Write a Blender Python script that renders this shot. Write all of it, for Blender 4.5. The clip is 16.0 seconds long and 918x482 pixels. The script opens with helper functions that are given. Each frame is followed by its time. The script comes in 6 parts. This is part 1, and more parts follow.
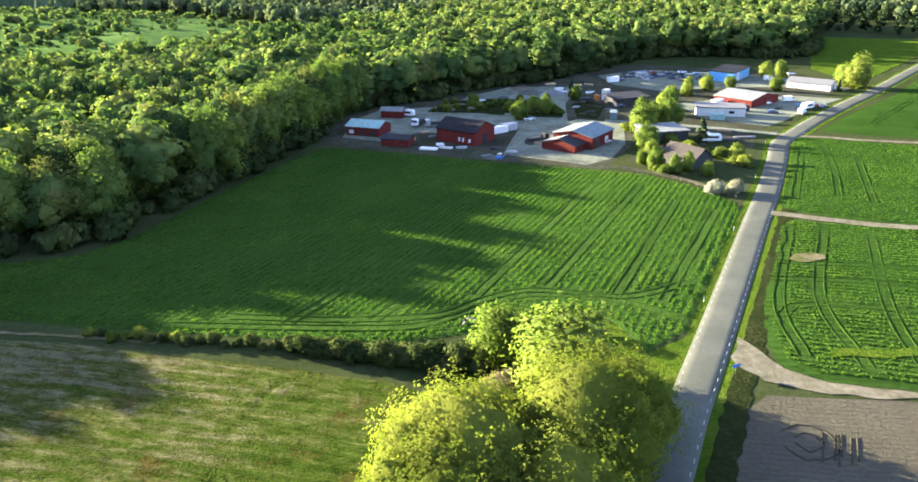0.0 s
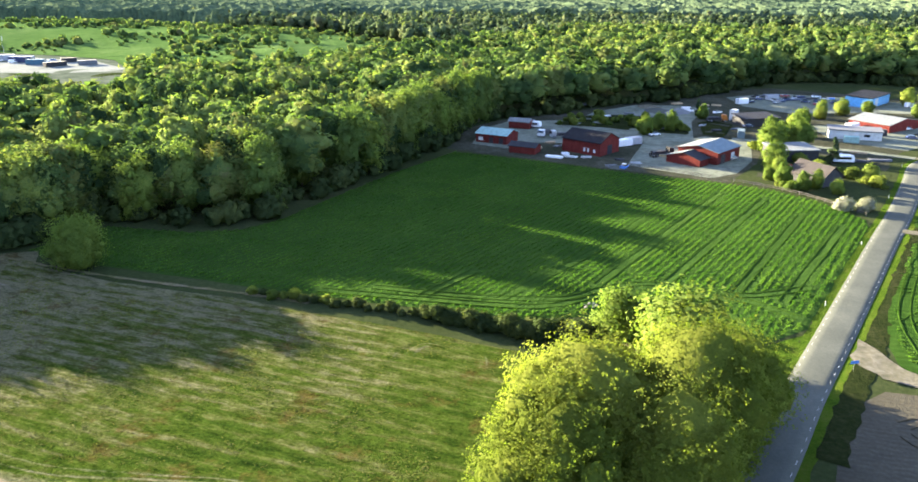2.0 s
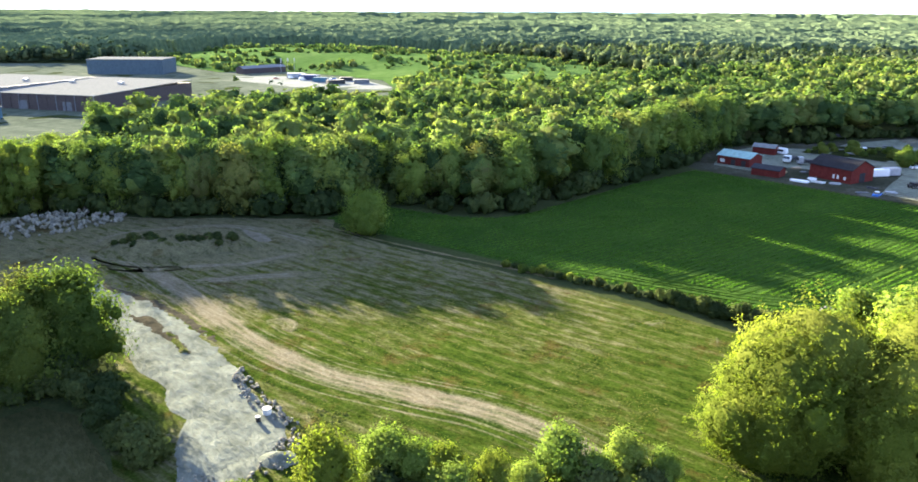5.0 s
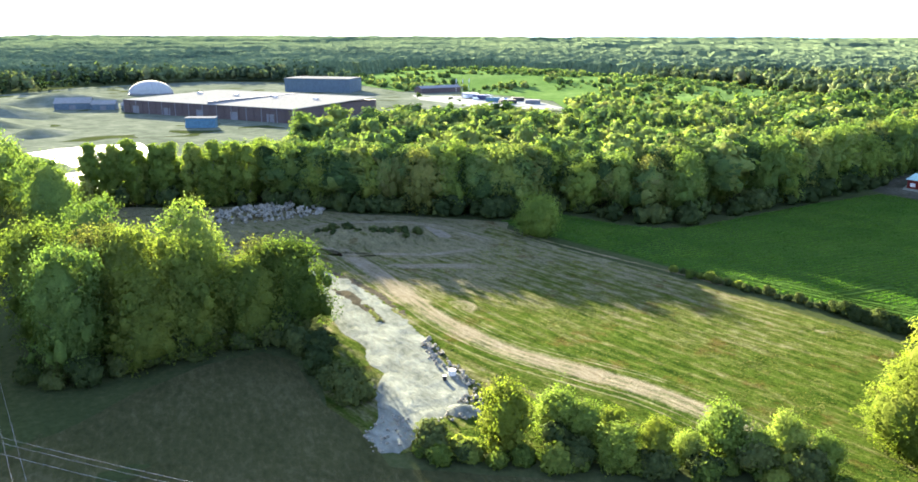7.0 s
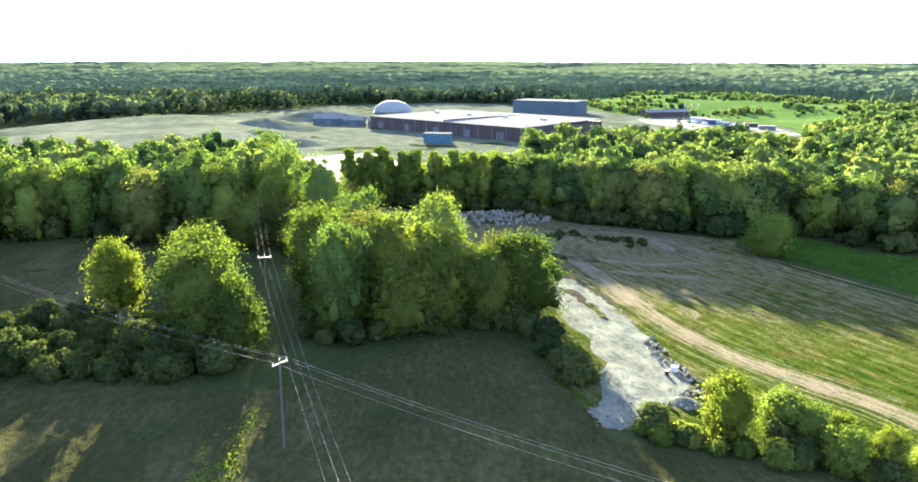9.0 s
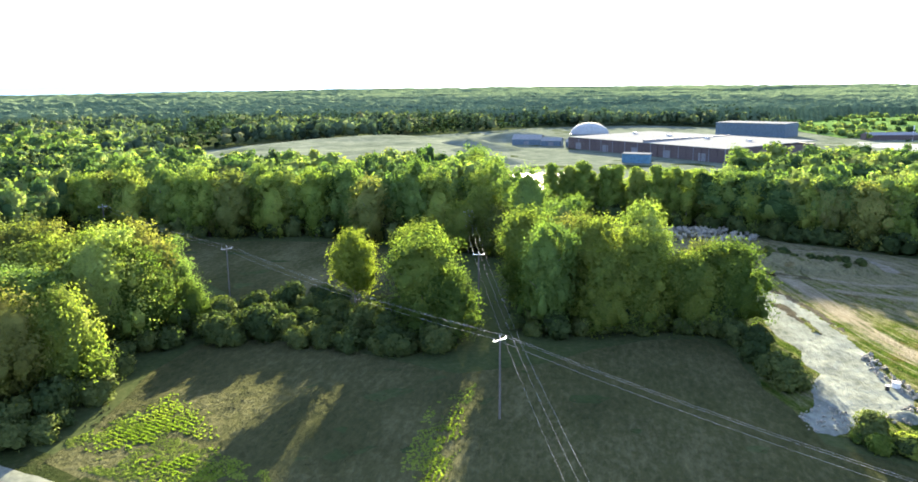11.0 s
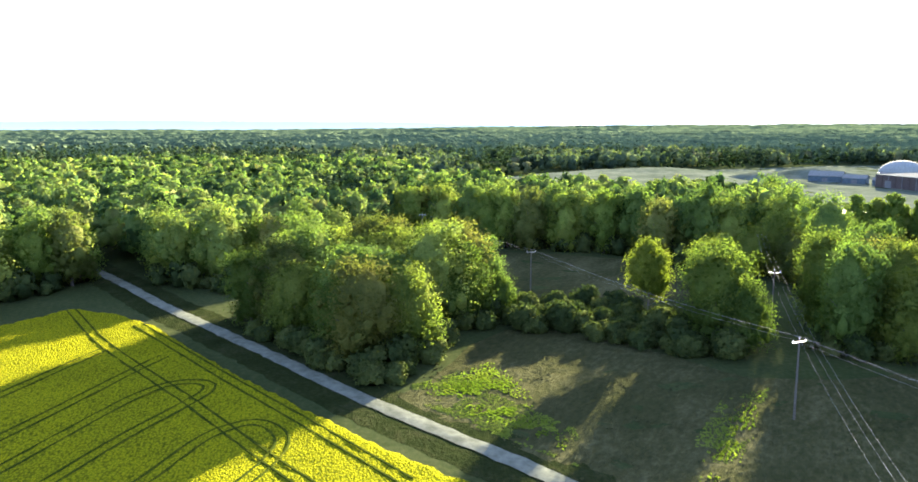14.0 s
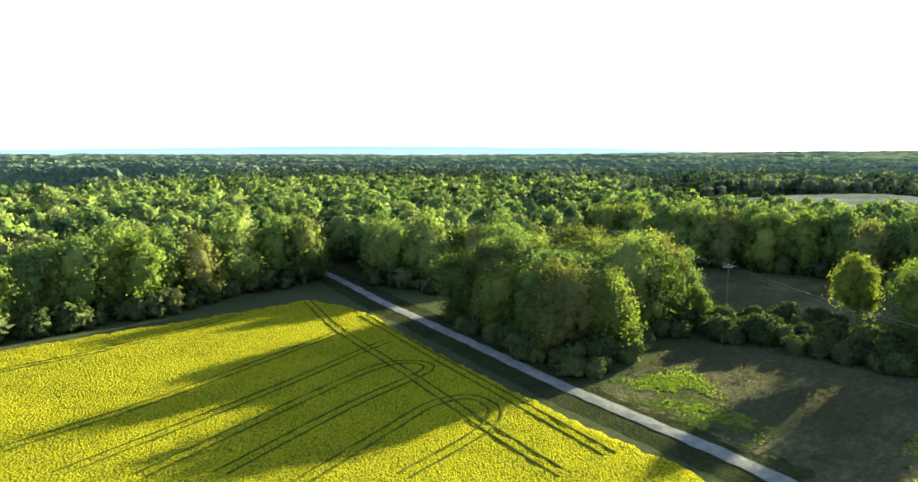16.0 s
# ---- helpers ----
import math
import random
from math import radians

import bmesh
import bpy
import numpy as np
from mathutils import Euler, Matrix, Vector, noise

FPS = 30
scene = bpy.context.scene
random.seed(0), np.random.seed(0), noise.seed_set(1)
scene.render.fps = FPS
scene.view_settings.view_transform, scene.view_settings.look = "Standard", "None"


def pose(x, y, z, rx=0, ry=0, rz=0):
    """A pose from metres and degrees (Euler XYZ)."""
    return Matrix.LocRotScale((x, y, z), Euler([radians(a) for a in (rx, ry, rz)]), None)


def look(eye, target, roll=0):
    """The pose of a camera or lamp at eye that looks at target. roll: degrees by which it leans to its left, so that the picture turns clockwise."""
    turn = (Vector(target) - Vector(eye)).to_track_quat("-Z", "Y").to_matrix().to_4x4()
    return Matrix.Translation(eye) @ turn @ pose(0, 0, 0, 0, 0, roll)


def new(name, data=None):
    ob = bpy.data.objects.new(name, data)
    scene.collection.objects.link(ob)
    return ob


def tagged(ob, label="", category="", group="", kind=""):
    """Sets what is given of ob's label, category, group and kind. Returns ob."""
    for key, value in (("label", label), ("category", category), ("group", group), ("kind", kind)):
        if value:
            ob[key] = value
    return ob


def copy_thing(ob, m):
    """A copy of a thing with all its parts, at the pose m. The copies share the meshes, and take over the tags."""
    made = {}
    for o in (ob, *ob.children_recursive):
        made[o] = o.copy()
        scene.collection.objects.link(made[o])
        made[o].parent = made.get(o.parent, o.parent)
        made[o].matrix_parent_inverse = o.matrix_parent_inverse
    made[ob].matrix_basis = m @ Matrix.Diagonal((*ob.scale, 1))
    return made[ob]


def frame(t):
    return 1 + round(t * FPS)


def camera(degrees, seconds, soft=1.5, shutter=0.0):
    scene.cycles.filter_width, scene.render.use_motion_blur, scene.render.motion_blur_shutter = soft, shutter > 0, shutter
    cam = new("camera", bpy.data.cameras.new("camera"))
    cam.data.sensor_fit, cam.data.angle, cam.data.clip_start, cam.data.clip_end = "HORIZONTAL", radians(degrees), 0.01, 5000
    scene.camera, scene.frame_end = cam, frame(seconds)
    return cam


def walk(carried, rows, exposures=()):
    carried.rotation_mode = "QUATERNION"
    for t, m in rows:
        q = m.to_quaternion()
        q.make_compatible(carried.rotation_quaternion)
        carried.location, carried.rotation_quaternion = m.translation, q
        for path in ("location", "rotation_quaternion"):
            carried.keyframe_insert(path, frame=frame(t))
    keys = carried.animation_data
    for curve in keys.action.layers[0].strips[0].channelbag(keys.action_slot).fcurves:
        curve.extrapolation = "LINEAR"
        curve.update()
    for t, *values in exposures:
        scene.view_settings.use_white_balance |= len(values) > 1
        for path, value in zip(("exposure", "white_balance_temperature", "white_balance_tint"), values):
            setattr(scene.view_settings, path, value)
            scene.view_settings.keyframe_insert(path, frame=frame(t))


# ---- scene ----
# ---- camera ----
cam = camera(62.60, 16.0, soft=1.7)
PATH = [
    (0.0, -0.00, 0.00, 60.00, -0.00, -21.06, -0.45),
    (0.5, -0.70, -3.08, 59.32, 2.35, -20.60, -0.31),
    (1.0, -1.37, -6.15, 58.64, 4.40, -20.13, -0.19),
    (1.5, -1.99, -9.29, 57.94, 6.75, -19.71, -0.04),
    (2.0, -2.55, -12.50, 57.23, 8.92, -19.27, 0.09),
    (2.5, -2.99, -15.80, 56.50, 11.61, -18.84, 0.23),
    (3.0, -3.24, -19.14, 55.77, 14.32, -18.44, 0.36),
    (3.5, -3.26, -22.55, 55.07, 17.48, -18.02, 0.44),
    (6.0, 0.22, -39.06, 52.31, 32.48, -15.93, 0.17),
    (6.5, 1.16, -42.17, 51.73, 35.78, -15.51, 0.17),
    (7.0, 2.21, -45.11, 51.15, 38.75, -15.09, 0.18),
    (7.5, 3.39, -47.84, 50.54, 42.53, -14.65, 0.19),
    (8.0, 4.66, -50.38, 49.94, 46.42, -14.19, 0.21),
    (8.5, 6.02, -52.85, 49.33, 51.21, -13.71, 0.24),
    (9.0, 7.43, -55.13, 48.71, 55.20, -13.26, 0.24),
    (11.5, 15.32, -64.48, 45.47, 72.99, -10.90, -0.46),
    (12.0, 17.38, -66.07, 44.92, 76.25, -10.42, -0.43),
    (12.5, 19.59, -67.59, 44.36, 79.99, -9.97, -0.31),
    (13.0, 21.93, -68.99, 43.78, 83.19, -9.53, -0.18),
    (13.5, 24.45, -70.29, 43.18, 86.66, -9.09, -0.06),
    (14.0, 27.17, -71.49, 42.55, 90.24, -8.64, 0.02),
    (14.5, 30.13, -72.40, 41.94, 93.47, -8.15, 0.05),
    (15.0, 33.28, -73.08, 41.33, 97.15, -7.69, 0.07),
    (15.5, 36.47, -73.58, 40.72, 100.47, -7.19, 0.10),
    (16.0, 39.69, -74.02, 40.10, 104.15, -6.72, 0.14),
]
# seconds, place, then yaw, pitch and roll in degrees
walk(cam, [(t, pose(x, y, z, 90 + p, 0, yaw) @ pose(0, 0, 0, 0, 0, r)) for t, x, y, z, yaw, p, r in PATH], [(0.0, 3.5), (3.5, 3.55), (6.0, 3.72), (7.5, 3.97), (12.5, 3.9), (14.5, 3.62), (16.0, 3.3)])

# ---- world and sun ----
SUN_YAW, SUN_UP = 62.5, 12.1
world = bpy.data.worlds.new("sky")
scene.world = world
world.use_nodes = True
wn, wl = world.node_tree.nodes, world.node_tree.links
sky = wn.new("ShaderNodeTexSky")
sky.sky_type = "NISHITA"
sky.sun_disc = False
sky.sun_elevation, sky.sun_rotation = radians(SUN_UP), radians(-SUN_YAW)
sky.air_density, sky.dust_density, sky.ozone_density = 1.0, 0.9, 1.4
bg = wn["Background"]
bg.inputs["Strength"].default_value = 0.06
# thin streaks of high cloud
tc, mp = wn.new("ShaderNodeTexCoord"), wn.new("ShaderNodeMapping")
mp.inputs["Scale"].default_value = (1.0, 1.0, 9.0)
mp.inputs["Rotation"].default_value = (0.06, 0.0, 0.4)
cn, cr, cm = wn.new("ShaderNodeTexNoise"), wn.new("ShaderNodeValToRGB"), wn.new("ShaderNodeMix")
cn.inputs["Scale"].default_value, cn.inputs["Detail"].default_value = 2.2, 5.0
cr.color_ramp.elements[0].position, cr.color_ramp.elements[1].position = 0.5, 0.8
cm.data_type = "RGBA"
cm.inputs["B"].default_value = (5.0, 5.3, 5.7, 1.0)
# the sky whitens towards the horizon
xyz, hz, mx = wn.new("ShaderNodeSeparateXYZ"), wn.new("ShaderNodeMapRange"), wn.new("ShaderNodeMath")
hz.inputs["From Min"].default_value, hz.inputs["From Max"].default_value = 0.02, 0.10
hz.inputs["To Min"].default_value, hz.inputs["To Max"].default_value = 1.0, 0.0
mx.operation = "MAXIMUM"
# white balance of a warm evening: the clear sky stays blue
tint = wn.new("ShaderNodeMix")
tint.data_type, tint.blend_type = "RGBA", "MULTIPLY"
tint.inputs["Factor"].default_value, tint.inputs["B"].default_value = 1.0, (0.91, 0.97, 1.36, 1.0)
for a, b in ((tc.outputs["Generated"], mp.inputs["Vector"]), (mp.outputs["Vector"], cn.inputs["Vector"]), (cn.outputs["Fac"], cr.inputs["Fac"]),
             (cr.outputs["Color"], mx.inputs[0]), (hz.outputs["Result"], mx.inputs[1]), (tc.outputs["Generated"], xyz.inputs["Vector"]), (xyz.outputs["Z"], hz.inputs["Value"]), (mx.outputs["Value"], cm.inputs["Factor"]), (sky.outputs["Color"], tint.inputs["A"]), (tint.outputs["Result"], cm.inputs["A"]), (cm.outputs["Result"], bg.inputs["Color"])):
    wl.new(a, b)
sun = new("sun", bpy.data.lights.new("sun", "SUN"))
sun.data.energy, sun.data.angle, sun.data.color = 5.2, radians(0.53), (1.0, 0.87, 0.62)
sy, su = radians(SUN_YAW), radians(SUN_UP)
sun.matrix_world = look((0, 0, 300), (300 * math.sin(sy) * math.cos(su), -300 * math.cos(sy) * math.cos(su), 300 - 300 * math.sin(su)))


# ---- materials ----
def nodes_of(name, rough=0.85, spec=0.3):
    m = bpy.data.materials.new(name)
    m.use_nodes = True
    n, l = m.node_tree.nodes, m.node_tree.links
    b = n["Principled BSDF"]
    b.inputs["Roughness"].default_value = rough
    b.inputs["Specular IOR Level"].default_value = spec
    return m, n, l, b


def coords(n, l, turn=0.0, scale=(1, 1, 1)):
    """World coordinates, turned and then drawn out along the turned axes."""
    t, m, s = n.new("ShaderNodeTexCoord"), n.new("ShaderNodeMapping"), n.new("ShaderNodeMapping")
    m.inputs["Rotation"].default_value = (0, 0, radians(turn))
    s.inputs["Scale"].default_value = scale
    l.new(t.outputs["Object"], m.inputs["Vector"])
    l.new(m.outputs["Vector"], s.inputs["Vector"])
    return s.outputs["Vector"]


def noise_of(n, l, vec, scale, detail=4.0, rough=0.6):
    t = n.new("ShaderNodeTexNoise")
    t.inputs["Scale"].default_value, t.inputs["Detail"].default_value, t.inputs["Roughness"].default_value = scale, detail, rough
    l.new(vec, t.inputs["Vector"])
    return t.outputs["Fac"]


def ramp(n, l, fac, stops):
    r = n.new("ShaderNodeValToRGB")
    e = r.color_ramp.elements
    while len(e) < len(stops):
        e.new(0.5)
    for k, (p, c) in zip(e, stops):
        k.position, k.color = p, (*c, 1) if len(c) == 3 else c
    l.new(fac, r.inputs["Fac"])
    return r.outputs["Color"]


def mix(n, l, fac, a, b, how="MIX"):
    m = n.new("ShaderNodeMix")
    m.data_type, m.blend_type = "RGBA", how
    for k, v in (("Factor", fac), ("A", a), ("B", b)):
        if isinstance(v, (int, float)):
            m.inputs[k].default_value = v
        elif isinstance(v, tuple):
            m.inputs[k].default_value = (*v, 1)
        else:
            l.new(v, m.inputs[k])
    return m.outputs["Result"]


def bump(n, l, b, fac, strength, distance):
    u = n.new("ShaderNodeBump")
    u.inputs["Strength"].default_value, u.inputs["Distance"].default_value = strength, distance
    l.new(fac, u.inputs["Height"])
    l.new(u.outputs["Normal"], b.inputs["Normal"])


def soil_like(name, low, mid, high, big=0.06, fine=1.6, rough=0.95, relief=0.12, rows=None, turn=0.0, rowmix=0.5, rowcol=(0.3, 0.26, 0.17), stretch=(1, 1, 1)):
    """Ground cover: broad patches, fine grain, and if asked for rows that run one way."""
    m, n, l, b = nodes_of(name, rough, 0.0)
    v = coords(n, l, turn, stretch)
    big_n, fine_n = noise_of(n, l, v, big, 6.0, 0.65), noise_of(n, l, v, fine, 5.0, 0.7)
    f = mix(n, l, 0.45, big_n, fine_n)
    c = ramp(n, l, f, [(0.34, low), (0.5, mid), (0.66, high)])
    h = fine_n
    if rows:
        w = n.new("ShaderNodeTexWave")
        w.inputs["Scale"].default_value, w.inputs["Distortion"].default_value = rows, 3.5
        w.inputs["Detail"].default_value, w.inputs["Detail Scale"].default_value = 3.0, 0.7
        w.bands_direction = "Y"
        l.new(v, w.inputs["Vector"])
        k = ramp(n, l, w.outputs["Fac"], [(0.25, (0, 0, 0)), (0.8, (rowmix,) * 3)])
        k = mix(n, l, 1.0, k, ramp(n, l, noise_of(n, l, v, 0.09, 3.0), [(0.35, (0.1,) * 3), (0.65, (1, 1, 1))]), "MULTIPLY")
        c = mix(n, l, k, c, rowcol)
        h = mix(n, l, 0.12, fine_n, w.outputs["Fac"])
    l.new(c, b.inputs["Base Color"])
    bump(n, l, b, h, 1.0, relief)
    return m


def leafy(name, a, c, d, glow=0.3, cell=0.11, grain=2.4, mixed=False):
    """Leaves: colour changes from tree to tree and from spray to spray, the shade of gaps between is noise in the
    colour, and light passes through.
    """
    m, n, l, b = nodes_of(name, 0.8, 0.0)
    g, o = n.new("ShaderNodeNewGeometry"), n.new("ShaderNodeObjectInfo")
    v = coords(n, l)
    cells = n.new("ShaderNodeTexVoronoi")
    cells.inputs["Scale"].default_value = cell
    l.new(v, cells.inputs["Vector"])
    bw = n.new("ShaderNodeSeparateColor")
    l.new(cells.outputs["Color"], bw.inputs["Color"])
    f = bw.outputs["Red"] if mixed else mix(n, l, 0.5, o.outputs["Random"], bw.outputs["Red"])
    f = mix(n, l, 0.3, f, noise_of(n, l, v, 0.02, 2.0))
    f = mix(n, l, 0.15, f, g.outputs["Random Per Island"])
    stops = [(0.35, a), (0.5, c), (0.65, d)]
    if mixed:
        # many kinds of tree: dark ones, fresh green, yellow-green and bronze in bud
        stops = [(0.24, tuple(0.62 * x for x in a)), (0.34, a), (0.48, c), (0.60, d), (0.74, (d[0] * 1.06, d[1] * 0.98, d[2])), (0.88, (d[0] * 0.9, d[1] * 0.66, d[2] * 0.95))]
    col = ramp(n, l, f, stops)
    fine = noise_of(n, l, v, grain, 3.0, 0.7)
    col = mix(n, l, 0.8, col, ramp(n, l, fine, [(0.34, (0.75,) * 3), (0.52, (1.0,) * 3), (0.70, (1.18,) * 3)]), "MULTIPLY")
    l.new(col, b.inputs["Base Color"])
    bump(n, l, b, fine, 0.6, 0.15)
    t, s = n.new("ShaderNodeBsdfTranslucent"), n.new("ShaderNodeMixShader")
    l.new(mix(n, l, 1.0, col, (1.15, 1.32, 0.62), "MULTIPLY"), t.inputs["Color"])
    s.inputs["Fac"].default_value = glow
    l.new(b.outputs["BSDF"], s.inputs[1])
    l.new(t.outputs["BSDF"], s.inputs[2])
    l.new(s.outputs["Shader"], n["Material Output"].inputs["Surface"])
    return m


def painted(name, colour, rough=0.6, metal=0.0, wear=0.25, grain=0.0, spec=0.4, turn=0.0):
    """Paint, metal or board: a little faded and dirty; grain sets upright or sloping ribs."""
    m, n, l, b = nodes_of(name, rough, spec)
    b.inputs["Metallic"].default_value = metal
    v = coords(n, l, turn)
    f = noise_of(n, l, v, 0.8, 5.0)
    dark = tuple(x * (1 - wear) for x in colour)
    pale = tuple(min(1, x * (1 + 0.5 * wear) + 0.02 * wear) for x in colour)
    l.new(ramp(n, l, f, [(0.3, dark), (0.5, colour), (0.7, pale)]), b.inputs["Base Color"])
    if grain:
        w = n.new("ShaderNodeTexWave")
        w.inputs["Scale"].default_value = grain
        l.new(v, w.inputs["Vector"])
        bump(n, l, b, w.outputs["Fac"], 0.6, 0.04)
    else:
        bump(n, l, b, f, 0.25, 0.02)
    return m


GRASS = soil_like("meadow grass", (0.0167, 0.0243, 0.0091), (0.0304, 0.0395, 0.0152), (0.0532, 0.0593, 0.0258), 0.02, 0.9)
WHEAT = soil_like("young wheat", (0.0180, 0.0390, 0.0095), (0.0290, 0.0600, 0.0120), (0.0480, 0.0860, 0.0160), 0.03, 1.8, relief=0.6, rows=0.11, turn=-64, rowmix=0.35, rowcol=(0.0190, 0.0418, 0.0061), stretch=(0.35, 1, 1))
WHEAT_E = soil_like("young wheat east", (0.0160, 0.0380, 0.0075), (0.0240, 0.0540, 0.0100), (0.0400, 0.0720, 0.0140), 0.05, 1.8, relief=0.6, rows=0.16, turn=12, rowmix=0.75, rowcol=(0.0137, 0.0319, 0.0055), stretch=(0.3, 1, 1))
MEADOW = soil_like("shaded pasture", (0.0220, 0.0260, 0.0105), (0.0430, 0.0450, 0.0190), (0.0860, 0.0830, 0.0410), 0.05, 1.0, relief=0.9, stretch=(0.5, 1, 1), turn=30)


def rape():
    """Rapeseed: yellow flower heads over dark green stalks, that show through the gaps and along the drill rows."""
    m, n, l, b = nodes_of("rapeseed in bloom", 0.95, 0.0)
    v, w = coords(n, l, -14, (0.6, 1, 1)), coords(n, l)
    vo = n.new("ShaderNodeTexVoronoi")
    vo.inputs["Scale"].default_value = 3.6
    l.new(mix(n, l, 0.12, v, noise_of(n, l, v, 1.2, 2.0)), vo.inputs["Vector"])
    fine, broad = noise_of(n, l, w, 3.2, 4.0, 0.7), noise_of(n, l, w, 0.07, 4.0)
    f = mix(n, l, 0.5, vo.outputs["Distance"], fine)
    f = mix(n, l, 0.18, f, broad)
    c = ramp(n, l, f, [(0.32, (0.243, 0.228, 0.008)), (0.46, (0.165, 0.165, 0.007)), (0.58, (0.098, 0.105, 0.007)), (0.76, (0.036, 0.048, 0.006))])
    l.new(c, b.inputs["Base Color"])
    u = n.new("ShaderNodeBump")
    u.invert = True
    u.inputs["Strength"].default_value, u.inputs["Distance"].default_value = 1.0, 0.8
    l.new(f, u.inputs["Height"])
    l.new(u.outputs["Normal"], b.inputs["Normal"])
    return m


RAPE = rape()
RAPE_CUT = soil_like("flattened rapeseed", (0.0152, 0.0228, 0.0046), (0.0304, 0.0418, 0.0061), (0.0912, 0.0912, 0.0091), 0.3, 2.0)
TRAM = soil_like("wheel rut", (0.0137, 0.0304, 0.0053), (0.0213, 0.0456, 0.0068), (0.0342, 0.0684, 0.0084), 0.3, 2.0)
PLOUGH = soil_like("harrowed soil", (0.0420, 0.0384, 0.0285), (0.0615, 0.0567, 0.0420), (0.0904, 0.0827, 0.0620), 0.04, 1.5, relief=0.2, rows=0.3, turn=8, rowmix=0.35, rowcol=(0.0400, 0.0360, 0.0270))
GRAVEL = soil_like("crushed stone", (0.0560, 0.0630, 0.0500), (0.1120, 0.1230, 0.1010), (0.1700, 0.1850, 0.1530), 0.3, 1.1, relief=0.4, turn=25, stretch=(0.5, 1, 1))
YARD = soil_like("trodden yard gravel", (0.0620, 0.0700, 0.0500), (0.1250, 0.1360, 0.1050), (0.1960, 0.2080, 0.1640), 0.08, 0.5, relief=0.1)
LANE = soil_like("packed lane gravel", (0.0500, 0.0560, 0.0410), (0.1000, 0.1080, 0.0850), (0.1560, 0.1650, 0.1310), 0.1, 0.6, relief=0.1)
DIRT = soil_like("pale dirt", (0.0608, 0.0608, 0.0342), (0.1140, 0.1049, 0.0760), (0.1748, 0.1596, 0.1254), 0.3, 0.9, relief=0.12)
MUD = soil_like("dark wet earth", (0.0266, 0.0243, 0.0167), (0.0456, 0.0418, 0.0289), (0.0836, 0.0760, 0.0570), 0.05, 0.8, relief=0.3)
ASPHALT = soil_like("worn asphalt", (0.0608, 0.0654, 0.0560), (0.0790, 0.0836, 0.0710), (0.1026, 0.1064, 0.0890), 0.12, 3.0, 0.8, 0.02)
VERGE = soil_like("verge grass", (0.0228, 0.0532, 0.0061), (0.0494, 0.0836, 0.0091), (0.0836, 0.0988, 0.0190), 0.15, 1.6, relief=0.8)
# dark growth of the ditches, its colour deepened for the shade along them
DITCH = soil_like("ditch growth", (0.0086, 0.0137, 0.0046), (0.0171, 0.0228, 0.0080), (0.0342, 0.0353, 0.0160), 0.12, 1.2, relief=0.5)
HEATH = soil_like("heath", (0.0360, 0.0720, 0.0200), (0.0580, 0.1040, 0.0290), (0.0900, 0.1360, 0.0460), 0.012, 0.15, relief=1.0)
SAND = soil_like("sand and spoil", (0.0390, 0.0500, 0.0360), (0.0740, 0.0880, 0.0650), (0.1200, 0.1330, 0.1010), 0.015, 0.12, relief=0.12)


